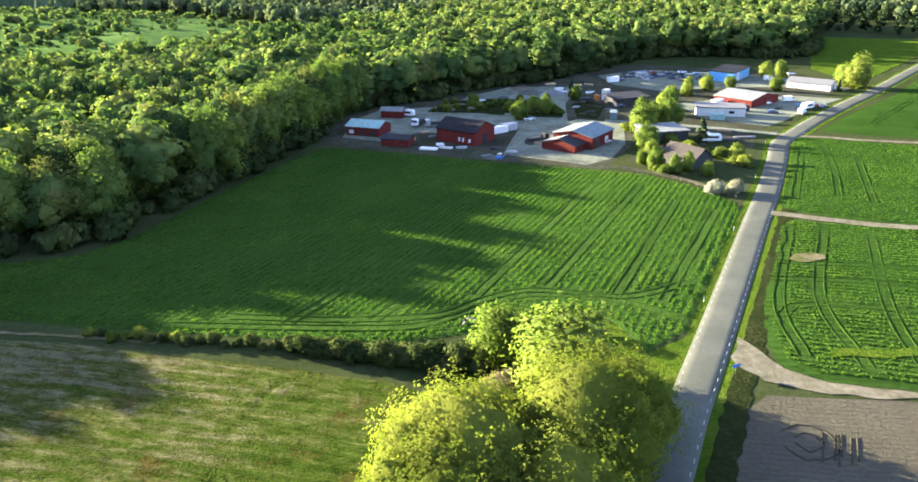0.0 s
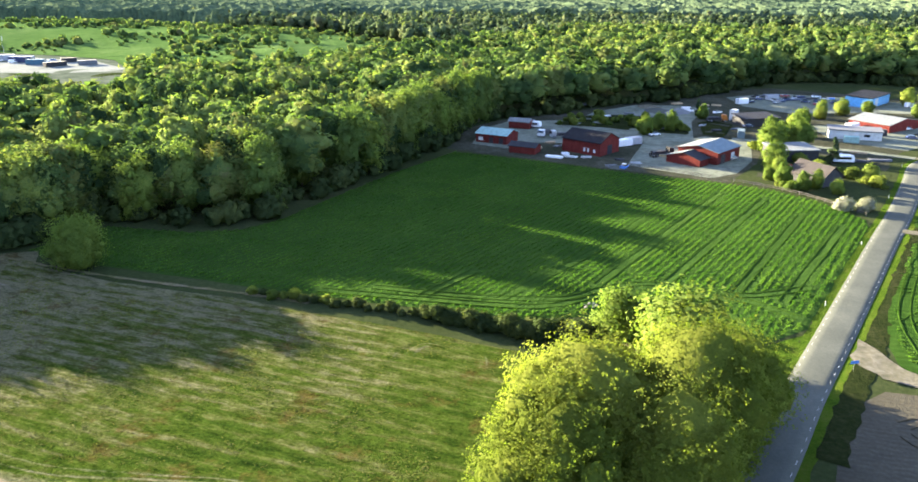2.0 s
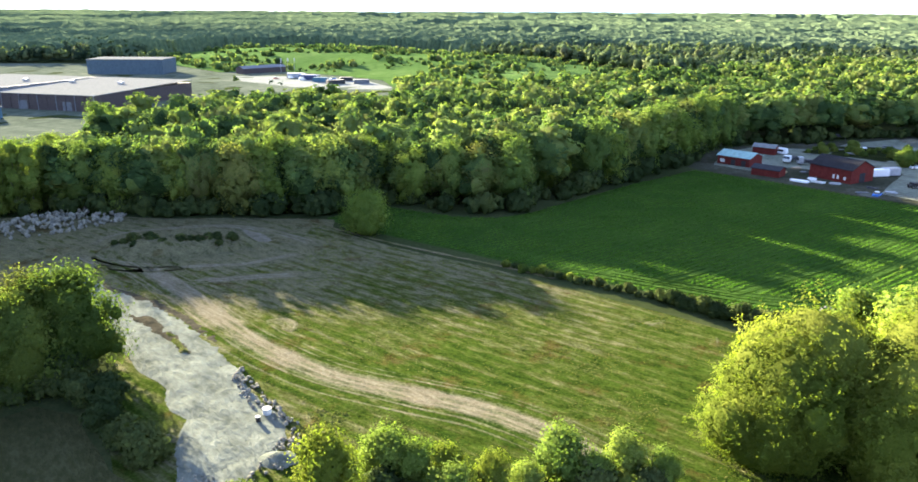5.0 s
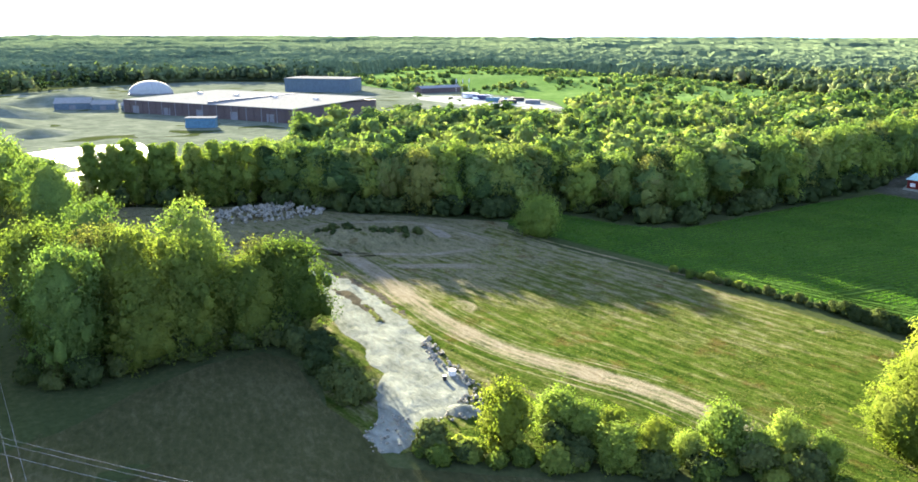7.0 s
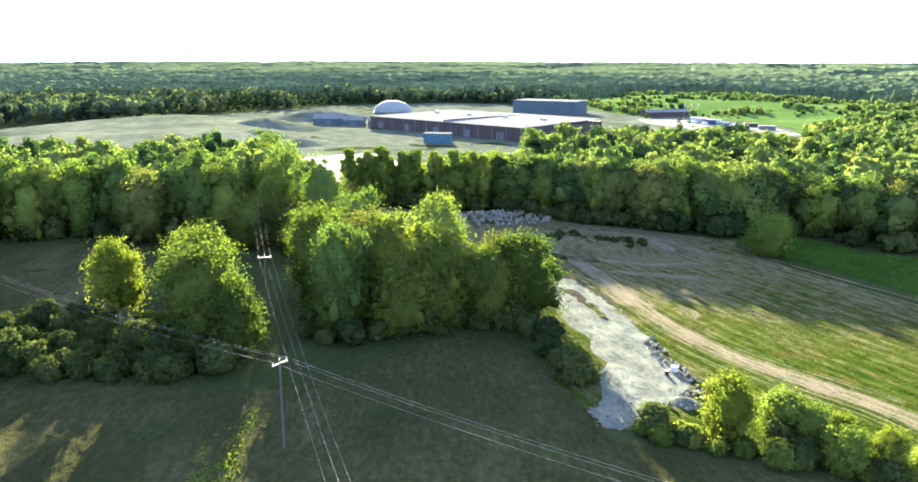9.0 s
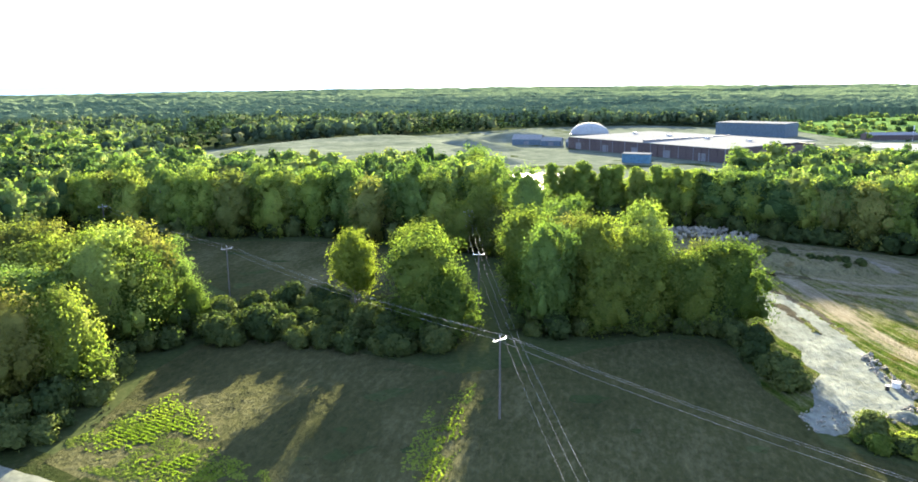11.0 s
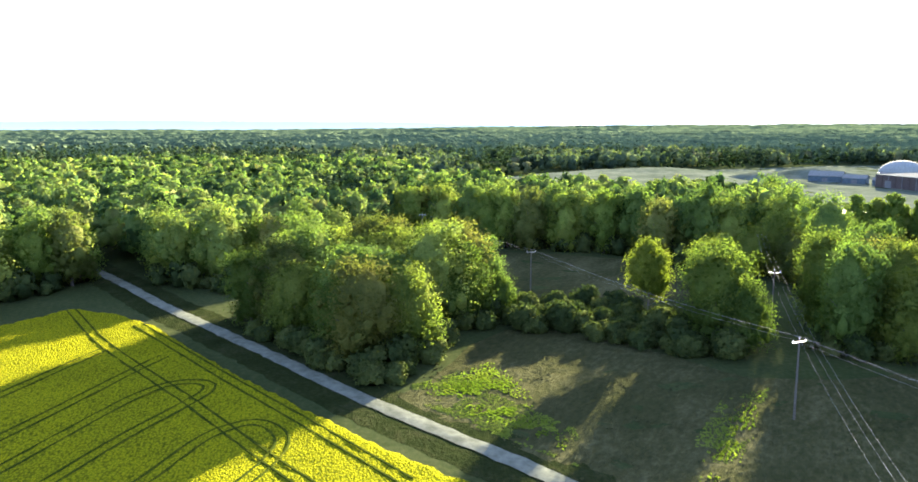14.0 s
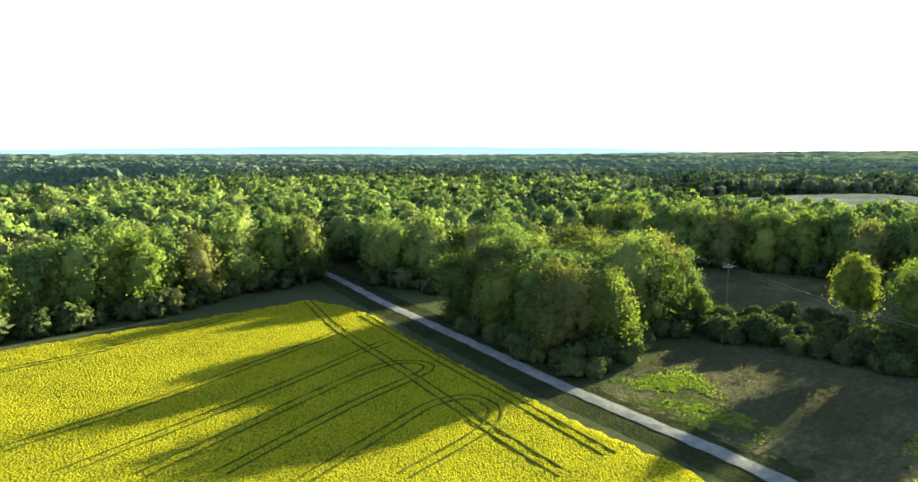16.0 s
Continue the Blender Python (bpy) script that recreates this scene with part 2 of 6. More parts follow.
def fallow(name="rough fallow", dry=0.0):
    """Weeds over old stubble: green and straw patches drawn out along the drill rows, dry brown tufts, and bare earth where it is worn."""
    m, n, l, b = nodes_of(name, 0.95, 0.0)
    v, w = coords(n, l, 10, (0.07, 1, 1)), coords(n, l)
    streak, streak2 = noise_of(n, l, v, 0.55, 5.0, 0.65), noise_of(n, l, coords(n, l, 16, (0.14, 1, 1)), 1.5, 4.0, 0.7)
    patch, fine, mid = noise_of(n, l, w, 0.045, 4.0), noise_of(n, l, w, 2.2, 5.0, 0.75), noise_of(n, l, coords(n, l, 12, (0.5, 1, 1)), 0.55, 4.0, 0.7)
    f = mix(n, l, 0.34, mix(n, l, 0.45, streak, streak2), patch)
    f = mix(n, l, 0.25, f, mid)
    drill = n.new("ShaderNodeTexWave")
    drill.bands_direction = "Y"
    for key, val in (("Scale", 0.115), ("Distortion", 7.0), ("Detail", 3.0), ("Detail Scale", 0.6)):
        drill.inputs[key].default_value = val
    l.new(coords(n, l, 10, (0.35, 1, 1)), drill.inputs["Vector"])
    f = mix(n, l, 0.045, f, drill.outputs["Fac"])
    # drier towards the north-western corner; its greyer tone also stands for the wood's shade
    place, north, east = n.new("ShaderNodeVectorMath"), n.new("ShaderNodeMapRange"), n.new("ShaderNodeMath")
    place.operation = "DOT_PRODUCT"
    place.inputs[1].default_value = (-0.6, 1.0, 0.0)
    l.new(w, place.inputs[0])
    l.new(place.outputs["Value"], north.inputs["Value"])
    for key, val in (("From Min", 92.0), ("From Max", 140.0), ("To Min", -0.03), ("To Max", 0.07)):
        north.inputs[key].default_value = val
    east.operation = "ADD"
    l.new(f, east.inputs[0])
    l.new(north.outputs["Result"], east.inputs[1])
    f = east.outputs["Value"]
    c = ramp(n, l, f, [(0.39 - dry, (0.0210, 0.0400, 0.0065)), (0.475 - dry, (0.0370, 0.0585, 0.0095)), (0.532 - dry, (0.0610, 0.0710, 0.0210)), (0.592 - dry, (0.1100, 0.1060, 0.0580))])
    tuft = ramp(n, l, noise_of(n, l, w, 0.11, 5.0, 0.75), [(0.55, (0, 0, 0)), (0.66, (0.75, 0.75, 0.75))])
    c = mix(n, l, tuft, c, (0.0570, 0.0418, 0.0137))
    c = mix(n, l, 0.85, c, ramp(n, l, mix(n, l, 0.4, fine, mid), [(0.36, (0.34,) * 3), (0.5, (0.95,) * 3), (0.64, (1.5,) * 3)]), "MULTIPLY")
    wear = n.new("ShaderNodeAttribute")
    wear.attribute_name = "wear"
    k = n.new("ShaderNodeMath")
    k.operation = "MULTIPLY_ADD"
    l.new(mix(n, l, 0.5, mid, fine), k.inputs[0])
    k.inputs[1].default_value = 0.9
    l.new(wear.outputs["Fac"], k.inputs[2])
    bare = ramp(n, l, k.outputs["Value"], [(0.62, (0, 0, 0)), (1.05, (1, 1, 1))])
    earth = ramp(n, l, mix(n, l, 0.5, fine, streak2), [(0.35, (0.0988, 0.0874, 0.0570)), (0.55, (0.1596, 0.1444, 0.1026)), (0.68, (0.2128, 0.1976, 0.1444))])
    c = mix(n, l, bare, c, earth)
    l.new(c, b.inputs["Base Color"])
    bump(n, l, b, mix(n, l, 0.5, fine, mid), 1.0, 1.2)
    return m


STUBBLE = fallow()
DRYGRASS = fallow("dry trampled grass", 0.05)
# lush pasture growth with sunlight put into its colour
LITPATCH = soil_like("lush sunlit pasture grass", (0.065, 0.095, 0.012), (0.10, 0.13, 0.02), (0.15, 0.16, 0.034), 0.12, 1.2, relief=0.5)
WEED = soil_like("weed tufts", (0.0456, 0.0646, 0.0091), (0.0798, 0.0897, 0.0167), (0.1292, 0.1178, 0.0456), 0.1, 0.6, relief=0.05)
HALFDIRT = soil_like("worn grass and dirt", (0.0456, 0.0608, 0.0137), (0.0988, 0.0874, 0.0456), (0.1596, 0.1368, 0.0912), 0.25, 1.1, relief=0.12)
WHITE = painted("worn white road paint", (0.3648, 0.3648, 0.3496), 0.8)
RED = painted("falu red boards", (0.1080, 0.0190, 0.0150), 0.9, grain=2.5, spec=0.1)
REDROOF = painted("dark roof sheet", (0.0228, 0.0236, 0.0274), 0.85, grain=1.2, spec=0.15)
BLUEGREY = painted("pale blue grey roof sheet", (0.1250, 0.1650, 0.1850), 0.8, grain=1.2, spec=0.05)
TURQ = painted("verdigris roof sheet", (0.2280, 0.3496, 0.3268), 0.8, grain=1.2, spec=0.05)
PALE = painted("pale roof sheet", (0.1650, 0.1760, 0.1740), 0.8, grain=1.2, spec=0.05)
NIGHTROOF = painted("black roof sheet", (0.0100, 0.0105, 0.0130), 0.8, grain=1.2, spec=0.1)
WALLW = painted("white wall", (0.50, 0.50, 0.48), 0.8, spec=0.1)
BLUE = painted("blue cladding", (0.10, 0.33, 0.62), 0.5, grain=1.5)
# blues of the works, with the haze of distance mixed into the paint
DULLBLUE = painted("slate blue cladding greyed for haze", (0.065, 0.092, 0.112), 0.8, grain=1.5, spec=0.1)
DUSKBLUE = painted("blue cladding greyed for haze", (0.06, 0.125, 0.17), 0.8, grain=1.5, spec=0.1)
HALLROOF = painted("grey roof membrane", (0.155, 0.16, 0.152), 0.95, spec=0.0)
FABRIC = painted("grey white fabric", (0.2052, 0.2204, 0.2166), 0.9, spec=0.1)
DARK = painted("dark boards", (0.0228, 0.0228, 0.0243), 0.8, grain=2.0)
BROWN = painted("brown roof tiles", (0.0270, 0.0200, 0.0170), 0.8, grain=3.0)
GREYROOF = painted("grey roof felt", (0.1064, 0.1102, 0.1178), 0.8)
MAROON = painted("dark brown cladding", (0.0456, 0.0304, 0.0289), 0.7, grain=1.0)
STEEL = painted("galvanised steel", (0.3420, 0.3496, 0.3572), 0.4, 0.8)
CABLE = painted("weathered aluminium cable", (0.2600, 0.2640, 0.2640), 0.9, 0.0, spec=0.05)
GLASS = painted("window glass", (0.0152, 0.0190, 0.0228), 0.08, spec=0.8)
TYRE = painted("rubber", (0.0152, 0.0152, 0.0152), 0.9)
WOODPOLE = painted("grey pole wood", (0.0730, 0.0638, 0.0547), 0.85)
BARK = painted("bark", (0.0760, 0.0646, 0.0494), 0.95, wear=0.5)
ROCK = painted("blasted rock", (0.175, 0.165, 0.130), 0.95, wear=0.5, spec=0.05)
WATER, wtn, wtl, wtb = nodes_of("still water", 0.04, 0.6)
wtb.inputs["Base Color"].default_value = (0.03, 0.04, 0.04, 1)
bump(wtn, wtl, wtb, noise_of(wtn, wtl, coords(wtn, wtl), 1.2, 3.0), 0.05, 0.05)
LEAF = leafy("broad leaves", (0.084, 0.130, 0.035), (0.122, 0.174, 0.044), (0.182, 0.222, 0.054), 0.42)
FARLEAF = leafy("distant leaves", (0.050, 0.088, 0.032), (0.094, 0.144, 0.044), (0.142, 0.186, 0.054), 0.42, mixed=True)
# duller and bluer than the near leaves: distance haze put into the colour
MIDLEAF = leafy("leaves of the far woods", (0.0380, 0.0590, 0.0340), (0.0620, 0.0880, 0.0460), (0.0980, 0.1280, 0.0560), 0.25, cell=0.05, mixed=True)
LIMELEAF = leafy("pale new leaves", (0.107, 0.156, 0.032), (0.150, 0.199, 0.041), (0.197, 0.232, 0.051), 0.42)
BRONZE = leafy("bronze new leaves", (0.102, 0.124, 0.036), (0.145, 0.156, 0.044), (0.194, 0.194, 0.055), 0.4)
COPSELEAF = leafy("copse leaves", (0.060, 0.092, 0.022), (0.092, 0.126, 0.028), (0.140, 0.168, 0.036), 0.5)
COPSEBRONZE = leafy("copse leaves in bud", (0.070, 0.086, 0.025), (0.104, 0.110, 0.031), (0.146, 0.146, 0.039), 0.48)
OAKLEAF = leafy("fresh oak leaves", (0.096, 0.126, 0.0205), (0.130, 0.158, 0.0260), (0.162, 0.186, 0.0340), 0.48)
BUSHLEAF = leafy("bush leaves", (0.054, 0.084, 0.018), (0.084, 0.120, 0.025), (0.138, 0.165, 0.034), 0.42)
# dark scrub leaves, darkened further to stand for shade at the trees' feet
SCRUB = leafy("scrub leaves", (0.028, 0.043, 0.016), (0.044, 0.061, 0.021), (0.072, 0.088, 0.028), 0.3)
NEEDLE = leafy("spruce needles", (0.023, 0.041, 0.020), (0.036, 0.059, 0.027), (0.063, 0.086, 0.036), 0.15)
BLOOM = leafy("white blossom", (0.11, 0.13, 0.07), (0.17, 0.18, 0.12), (0.25, 0.25, 0.19), 0.3)
TWIG = leafy("budding twigs", (0.1332, 0.1112, 0.0663), (0.1740, 0.1438, 0.0832), (0.2136, 0.1812, 0.1053), 0.4)


# ---- mesh helpers ----
from mathutils import geometry


def mesh_of(name, verts, faces, material, smooth=False):
    me = bpy.data.meshes.new(name)
    me.from_pydata(verts, [], faces)
    me.materials.append(material)
    if smooth:
        me.polygons.foreach_set("use_smooth", [True] * len(me.polygons))
    me.update()
    return me


def quads_mesh(name, verts, quads, tris, normals=None, material=None):
    """A mesh from arrays, quick enough for leaves by the hundred thousand."""
    me = bpy.data.meshes.new(name)
    nq, nt = len(quads), len(tris)
    me.vertices.add(len(verts))
    me.vertices.foreach_set("co", np.asarray(verts, np.float32).ravel())
    loops = np.concatenate([np.asarray(quads, np.int32).ravel(), np.asarray(tris, np.int32).ravel()])
    me.loops.add(len(loops))
    me.loops.foreach_set("vertex_index", loops)
    me.polygons.add(nq + nt)
    starts = np.concatenate([np.arange(nq) * 4, nq * 4 + np.arange(nt) * 3])
    me.polygons.foreach_set("loop_start", starts.astype(np.int32))
    me.polygons.foreach_set("use_smooth", np.concatenate([np.full(nq, normals is not None), np.ones(nt, bool)]))
    me.update(calc_edges=True)
    if normals is not None:
        me.normals_split_custom_set_from_vertices(np.asarray(normals, np.float32))
    me.materials.append(material)
    return me


def part(name, bm, material, parent, label=""):
    me = bpy.data.meshes.new(name)
    bm.to_mesh(me)
    bm.free()
    me.materials.append(material)
    ob = new(name, me)
    ob.parent = parent
    if label:
        tagged(ob, label)
    return ob


def box(bm, x0, x1, y0, y1, z0, z1, bevel=0.0):
    r = bmesh.ops.create_cube(bm, size=1.0, matrix=Matrix.Translation(((x0 + x1) / 2, (y0 + y1) / 2, (z0 + z1) / 2)) @ Matrix.Diagonal((x1 - x0, y1 - y0, z1 - z0, 1)))
    if bevel:
        edges = {e for v in r["verts"] for e in v.link_edges}
        bmesh.ops.bevel(bm, geom=list(edges), offset=bevel, segments=1, affect="EDGES")
    return bm


def inside(poly, pts):
    """Which of the points lie in the polygon."""
    p, x, y = np.asarray(poly, float), pts[:, 0], pts[:, 1]
    hit = np.zeros(len(pts), bool)
    for (ax, ay), (bx, by) in zip(p, np.roll(p, -1, 0)):
        if ay != by:
            hit ^= ((ay > y) != (by > y)) & (x < (bx - ax) * (y - ay) / (by - ay) + ax)
    return hit


def edge_distance(poly, pts):
    p = np.asarray(poly, float)
    best = np.full(len(pts), 1e9)
    for a, b in zip(p, np.roll(p, -1, 0)):
        d = b - a
        s = np.clip(((pts - a) @ d) / max(d @ d, 1e-9), 0, 1)
        best = np.minimum(best, np.linalg.norm(pts - a - s[:, None] * d, axis=1))
    return best


def smooth_noise(pts, size, seed=0.0):
    return np.array([noise.noise(Vector((x / size + seed, y / size - seed, seed * 1.7))) for x, y in pts])


def rounded(poly, step=6.0, wobble=0.0, seed=1.0):
    """A polygon with its edges cut into steps, and made a little uneven."""
    out = []
    for a, b in zip(poly, poly[1:] + poly[:1]):
        n = max(1, int(math.dist(a, b) / step))
        for k in range(n):
            x, y = a[0] + (b[0] - a[0]) * k / n, a[1] + (b[1] - a[1]) * k / n
            out.append((x + wobble * noise.noise(Vector((x / 7, y / 7, seed))), y + wobble * noise.noise(Vector((x / 7, y / 7, seed + 5)))))
    return out


def sheet(name, poly, material, height=0.05, step=4.0, relief=0.0, rim=0.0, wobble=0.4, label="", category="", kind="structure", size=9.0, shape=None):
    """A patch of ground or crop: a fine net over the polygon, raised to its height, with its rim brought down to the soil."""
    edge = rounded([tuple(map(float, p)) for p in poly], step, wobble, height + len(name))
    e = np.array(edge)
    lo, hi = e.min(0), e.max(0)
    gx, gy = np.meshgrid(np.arange(lo[0], hi[0], step), np.arange(lo[1], hi[1], step * 0.9))
    gx = gx + (np.arange(gx.shape[0]) % 2)[:, None] * step / 2
    rng = np.random.default_rng(len(name))
    pts = np.stack([gx.ravel(), gy.ravel()], 1)
    pts += rng.uniform(-0.2, 0.2, pts.shape) * step
    pts = pts[inside(edge, pts)]
    d = edge_distance(edge, pts) if len(pts) else np.zeros(0)
    pts = pts[d > step * 0.45]
    allp = [Vector(p) for p in edge] + [Vector(p) for p in pts.tolist()]
    n = len(edge)
    co, _, faces, _, _, _ = geometry.delaunay_2d_cdt(allp, [(i, (i + 1) % n) for i in range(n)], [], 1, 0.001)
    xy = np.array([tuple(c) for c in co])
    dist = edge_distance(edge, xy)
    z = np.where(dist < 0.02, 0.02 if rim else height, height)
    if relief:
        z = z + np.where(dist < 0.02, 0, relief * (smooth_noise(xy, size, 3.1) + 0.6 * smooth_noise(xy, size / 3.1, 7.7)))
    if shape:
        z = z + shape(xy, dist)
    verts = [(x, y, h) for (x, y), h in zip(xy.tolist(), z.tolist())]
    ob = new(name, mesh_of(name, verts, faces, material, True))
    return tagged(ob, label, category, kind=kind)


def spline(points, step=2.0):
    """A smooth line through points of two or three numbers."""
    p = [np.array(q, float) for q in points]
    p = [2 * p[0] - p[1]] + p + [2 * p[-1] - p[-2]]
    out = []
    for a, b, c, d in zip(p, p[1:], p[2:], p[3:]):
        n = max(1, int(np.linalg.norm((c - b)[:2]) / step))
        for k in range(n):
            s = k / n
            out.append(0.5 * (2 * b + (c - a) * s + (2 * a - 5 * b + 4 * c - d) * s * s + (3 * b - a - 3 * c + d) * s ** 3))
    out.append(p[-2])
    return np.array(out)


def ribbon_arrays(points, width, z, step=2.0, profile=((-0.5, 0), (0.5, 0)), ragged=0.0, seed=0.0):
    """Verts and faces of a strip along a line; a third number of a point is its width."""
    line = spline(points, step)
    w = line[:, 2] if line.shape[1] > 2 else np.full(len(line), width)
    d = np.gradient(line[:, :2], axis=0)
    d /= np.linalg.norm(d, axis=1, keepdims=True)
    side = np.stack([d[:, 1], -d[:, 0]], 1)
    verts, faces, m = [], [], len(profile)
    for k, (q, s, ww) in enumerate(zip(line, side, w)):
        for j, (u, h) in enumerate(profile):
            r = ragged * noise.noise(Vector((q[0] * 0.4, q[1] * 0.4, seed + j))) if j in (0, m - 1) else 0
            x, y = q[0] + s[0] * (u * ww + r), q[1] + s[1] * (u * ww + r)
            verts.append((x, y, z + h))
        if k:
            a = (k - 1) * m
            faces += [(a + j, a + j + 1, a + m + j + 1, a + m + j) for j in range(m - 1)]
    return verts, faces


def ribbon(name, points, width, z, material, label="", category="", kind="structure", **more):
    v, f = ribbon_arrays(points, width, z, **more)
    return tagged(new(name, mesh_of(name, v, f, material, True)), label, category, kind=kind)


# ---- ground to the horizon ----
def far_height(x, y):
    """The land rises slowly far out; less so to the west."""
    r = math.hypot(x, y)
    yaw = math.degrees(math.atan2(-x, y))
    k = min(1, max(0, (r - 1500) / 3200))
    k = k * k * (3 - 2 * k)
    west = min(1, max(0, (yaw - 70) / 35))
    return k * (38 - 34 * west + 4 * noise.noise(Vector((x / 500, y / 500, 0))))


gv, gf = [(0.0, 0.0, 0.0)], []
radii = [30, 60, 100, 150, 220, 300, 400, 520, 680, 900, 1200, 1500, 1800, 2100, 2400, 2700, 3000, 3300, 3600, 3900, 4200, 4500, 4800]
AZ = 180
for r in radii:
    for k in range(AZ):
        a = 2 * math.pi * k / AZ
        x, y = r * math.cos(a), r * math.sin(a)
        gv.append((x, y, far_height(x, y)))
gf += [(0, 1 + k, 1 + (k + 1) % AZ) for k in range(AZ)]
for j in range(len(radii) - 1):
    a, b = 1 + j * AZ, 1 + (j + 1) * AZ
    gf += [(a + k, b + k, b + (k + 1) % AZ, a + (k + 1) % AZ) for k in range(AZ)]
tagged(new("ground", mesh_of("ground", gv, gf, GRASS, True)), "green and straw-coloured grassland reaching to the horizon", "ground", kind="structure")

# a far ridge behind the woods, its blue haze put in as emission
bv, bf = [], []
for k in range(241):
    w = -60 + k
    top = 52 + 34 * math.exp(-((w - 112) / 18) ** 2) + 12 * math.exp(-((w - 96) / 6) ** 2) + 12 * math.exp(-((w - 20) / 13) ** 2) + 3 * noise.noise(Vector((w / 3, 0, 0))) - (8 if w > 80 else 0)
    x, y = -4830 * math.sin(radians(w)), 4830 * math.cos(radians(w))
    bv += [(x, y, -40), (x * 1.003, y * 1.003, top)]
    if k:
        bf.append((2 * k - 2, 2 * k, 2 * k + 1, 2 * k - 1))
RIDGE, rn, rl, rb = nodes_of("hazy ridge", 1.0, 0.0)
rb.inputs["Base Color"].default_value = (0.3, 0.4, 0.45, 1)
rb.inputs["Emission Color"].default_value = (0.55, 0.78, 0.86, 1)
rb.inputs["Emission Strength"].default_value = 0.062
tagged(new("backdrop", mesh_of("backdrop", bv, bf, RIDGE)), "ridge on the far horizon, made pale blue for haze", "backdrop", kind="structure")

# ---- fields ----
WHEAT_POLY = [(-44, 241), (-15, 232), (14, 220), (40, 212), (53, 207), (63, 196), (70, 181), (68.4, 173.5), (58.4, 153.2), (47.0, 130.2), (38.6, 113.5),
              (30, 106), (26, 117), (20, 121), (10, 119), (3, 113), (-10, 109.5), (-28, 111), (-50, 113.5), (-64, 116), (-90, 120), (-108, 123), (-121, 127), (-114, 146), (-92, 145), (-80, 149),
              (-74, 159), (-66, 184), (-58, 208)]
sheet("wheat_field", WHEAT_POLY, WHEAT, 0.32, 3.0, 0.10, rim=1, label="young green wheat standing in sown rows", category="crop field", kind="stuff", size=14)
FALLOW_POLY = [(-121, 122), (-107, 118), (-90, 113.5), (-64, 110), (-48, 106), (-28, 102), (-10, 97), (0, 92), (12, 84), (16, 68), (8, 58), (-10, 47), (-28, 37), (-42, 27), (-54, 23), (-58, 38), (-64, 44), (-72, 48), (-82, 56), (-96, 63), (-112, 70),
               (-126, 76), (-118, 86), (-109, 94), (-108, 106), (-116, 112)]
sheet("fallow_field", FALLOW_POLY, STUBBLE, 0.06, 2.4, 0.03, label="rough fallow field of weeds and old stubble", category="field", size=5)
PASTURE_POLY = [(-97, -22), (-96, -8), (-99, 4), (-100, 16), (-97, 26), (-90, 27), (-75, 20), (-66, 18), (-56, 14), (-46, 20), (-28, 31), (-10, 41), (10, 51), (6, 20), (40, -20), (30, -40), (-30, -46),
                (-55, -53), (-66, -62), (-79, -75), (-88, -82), (-95, -77), (-116, -70), (-128, -62), (-127, -52), (-121, -42), (-110, -33), (-101, -26)]
sheet("pasture", PASTURE_POLY, MEADOW, 0.06, 2.6, 0.10, label="pasture of pale tussocky grass", category="pasture", size=6)
RAPE_POLY = [(-144, -162), (-137, -147), (-129, -137), (-115, -125), (-100, -112.5), (-82, -95.5), (-74, -87.5), (-65, -79), (-56, -68), (-40, -56), (-10, -60), (10, -90), (-10, -150), (-60, -206), (-80, -198), (-94, -190), (-111, -180), (-131, -168)]
sheet("rapeseed_field", RAPE_POLY, RAPE, 0.95, 1.3, 0.16, rim=1, wobble=0.3, label="yellow rapeseed in full bloom", category="crop field", kind="stuff", size=3.0)
sheet("wheat_field", [(114, 252), (108, 238), (94, 208), (79, 176), (92, 167.5), (120, 160), (170, 150), (200, 225), (150, 238)], WHEAT_E, 0.3, 4, 0.1, rim=1, label="bright green young wheat east of the road", category="crop field", kind="stuff", size=14)
sheet("wheat_field", [(74, 164), (79, 168), (92, 163), (110, 158.5), (170, 146), (150, 70), (66, 94), (54, 96.5), (49, 101), (50, 110), (55, 125)], WHEAT_E, 0.3, 3.5, 0.1, rim=1, label="green young wheat with bare patches", category="crop field", kind="stuff", size=14)
sheet("wheat_field", [(127, 260), (140, 253), (200, 235), (330, 330), (262, 408), (225, 372), (190, 328), (160, 298), (139, 275)], WHEAT_E, 0.3, 6, 0.1, rim=1, label="green young wheat along the far bend of the road", category="crop field", kind="stuff", size=14)
sheet("grass_field", [(187, 405), (187, 366), (196, 366), (262, 442), (330, 530), (250, 560), (215, 470)], VERGE, 0.12, 8, 0.1, label="mown grass field beside the far road", category="field", kind="stuff", size=14)
sheet("ploughed_field", [(34, 80), (38, 88), (44, 93), (66, 91), (150, 66), (150, 0), (40, 0), (24, 50)], PLOUGH, 0.02, 4, 0.015, label="bare brown harrowed field", category="field", size=8)
sheet("bare_soil", [(46, 110), (49, 101), (54, 96), (66, 93.5), (90, 87), (90, 85), (66, 91.5), (52, 93), (45, 96), (43, 104)], DIRT, 0.12, 1.0, 0.08, wobble=1.8, label="strip of pale bare soil between two fields", category="soil")
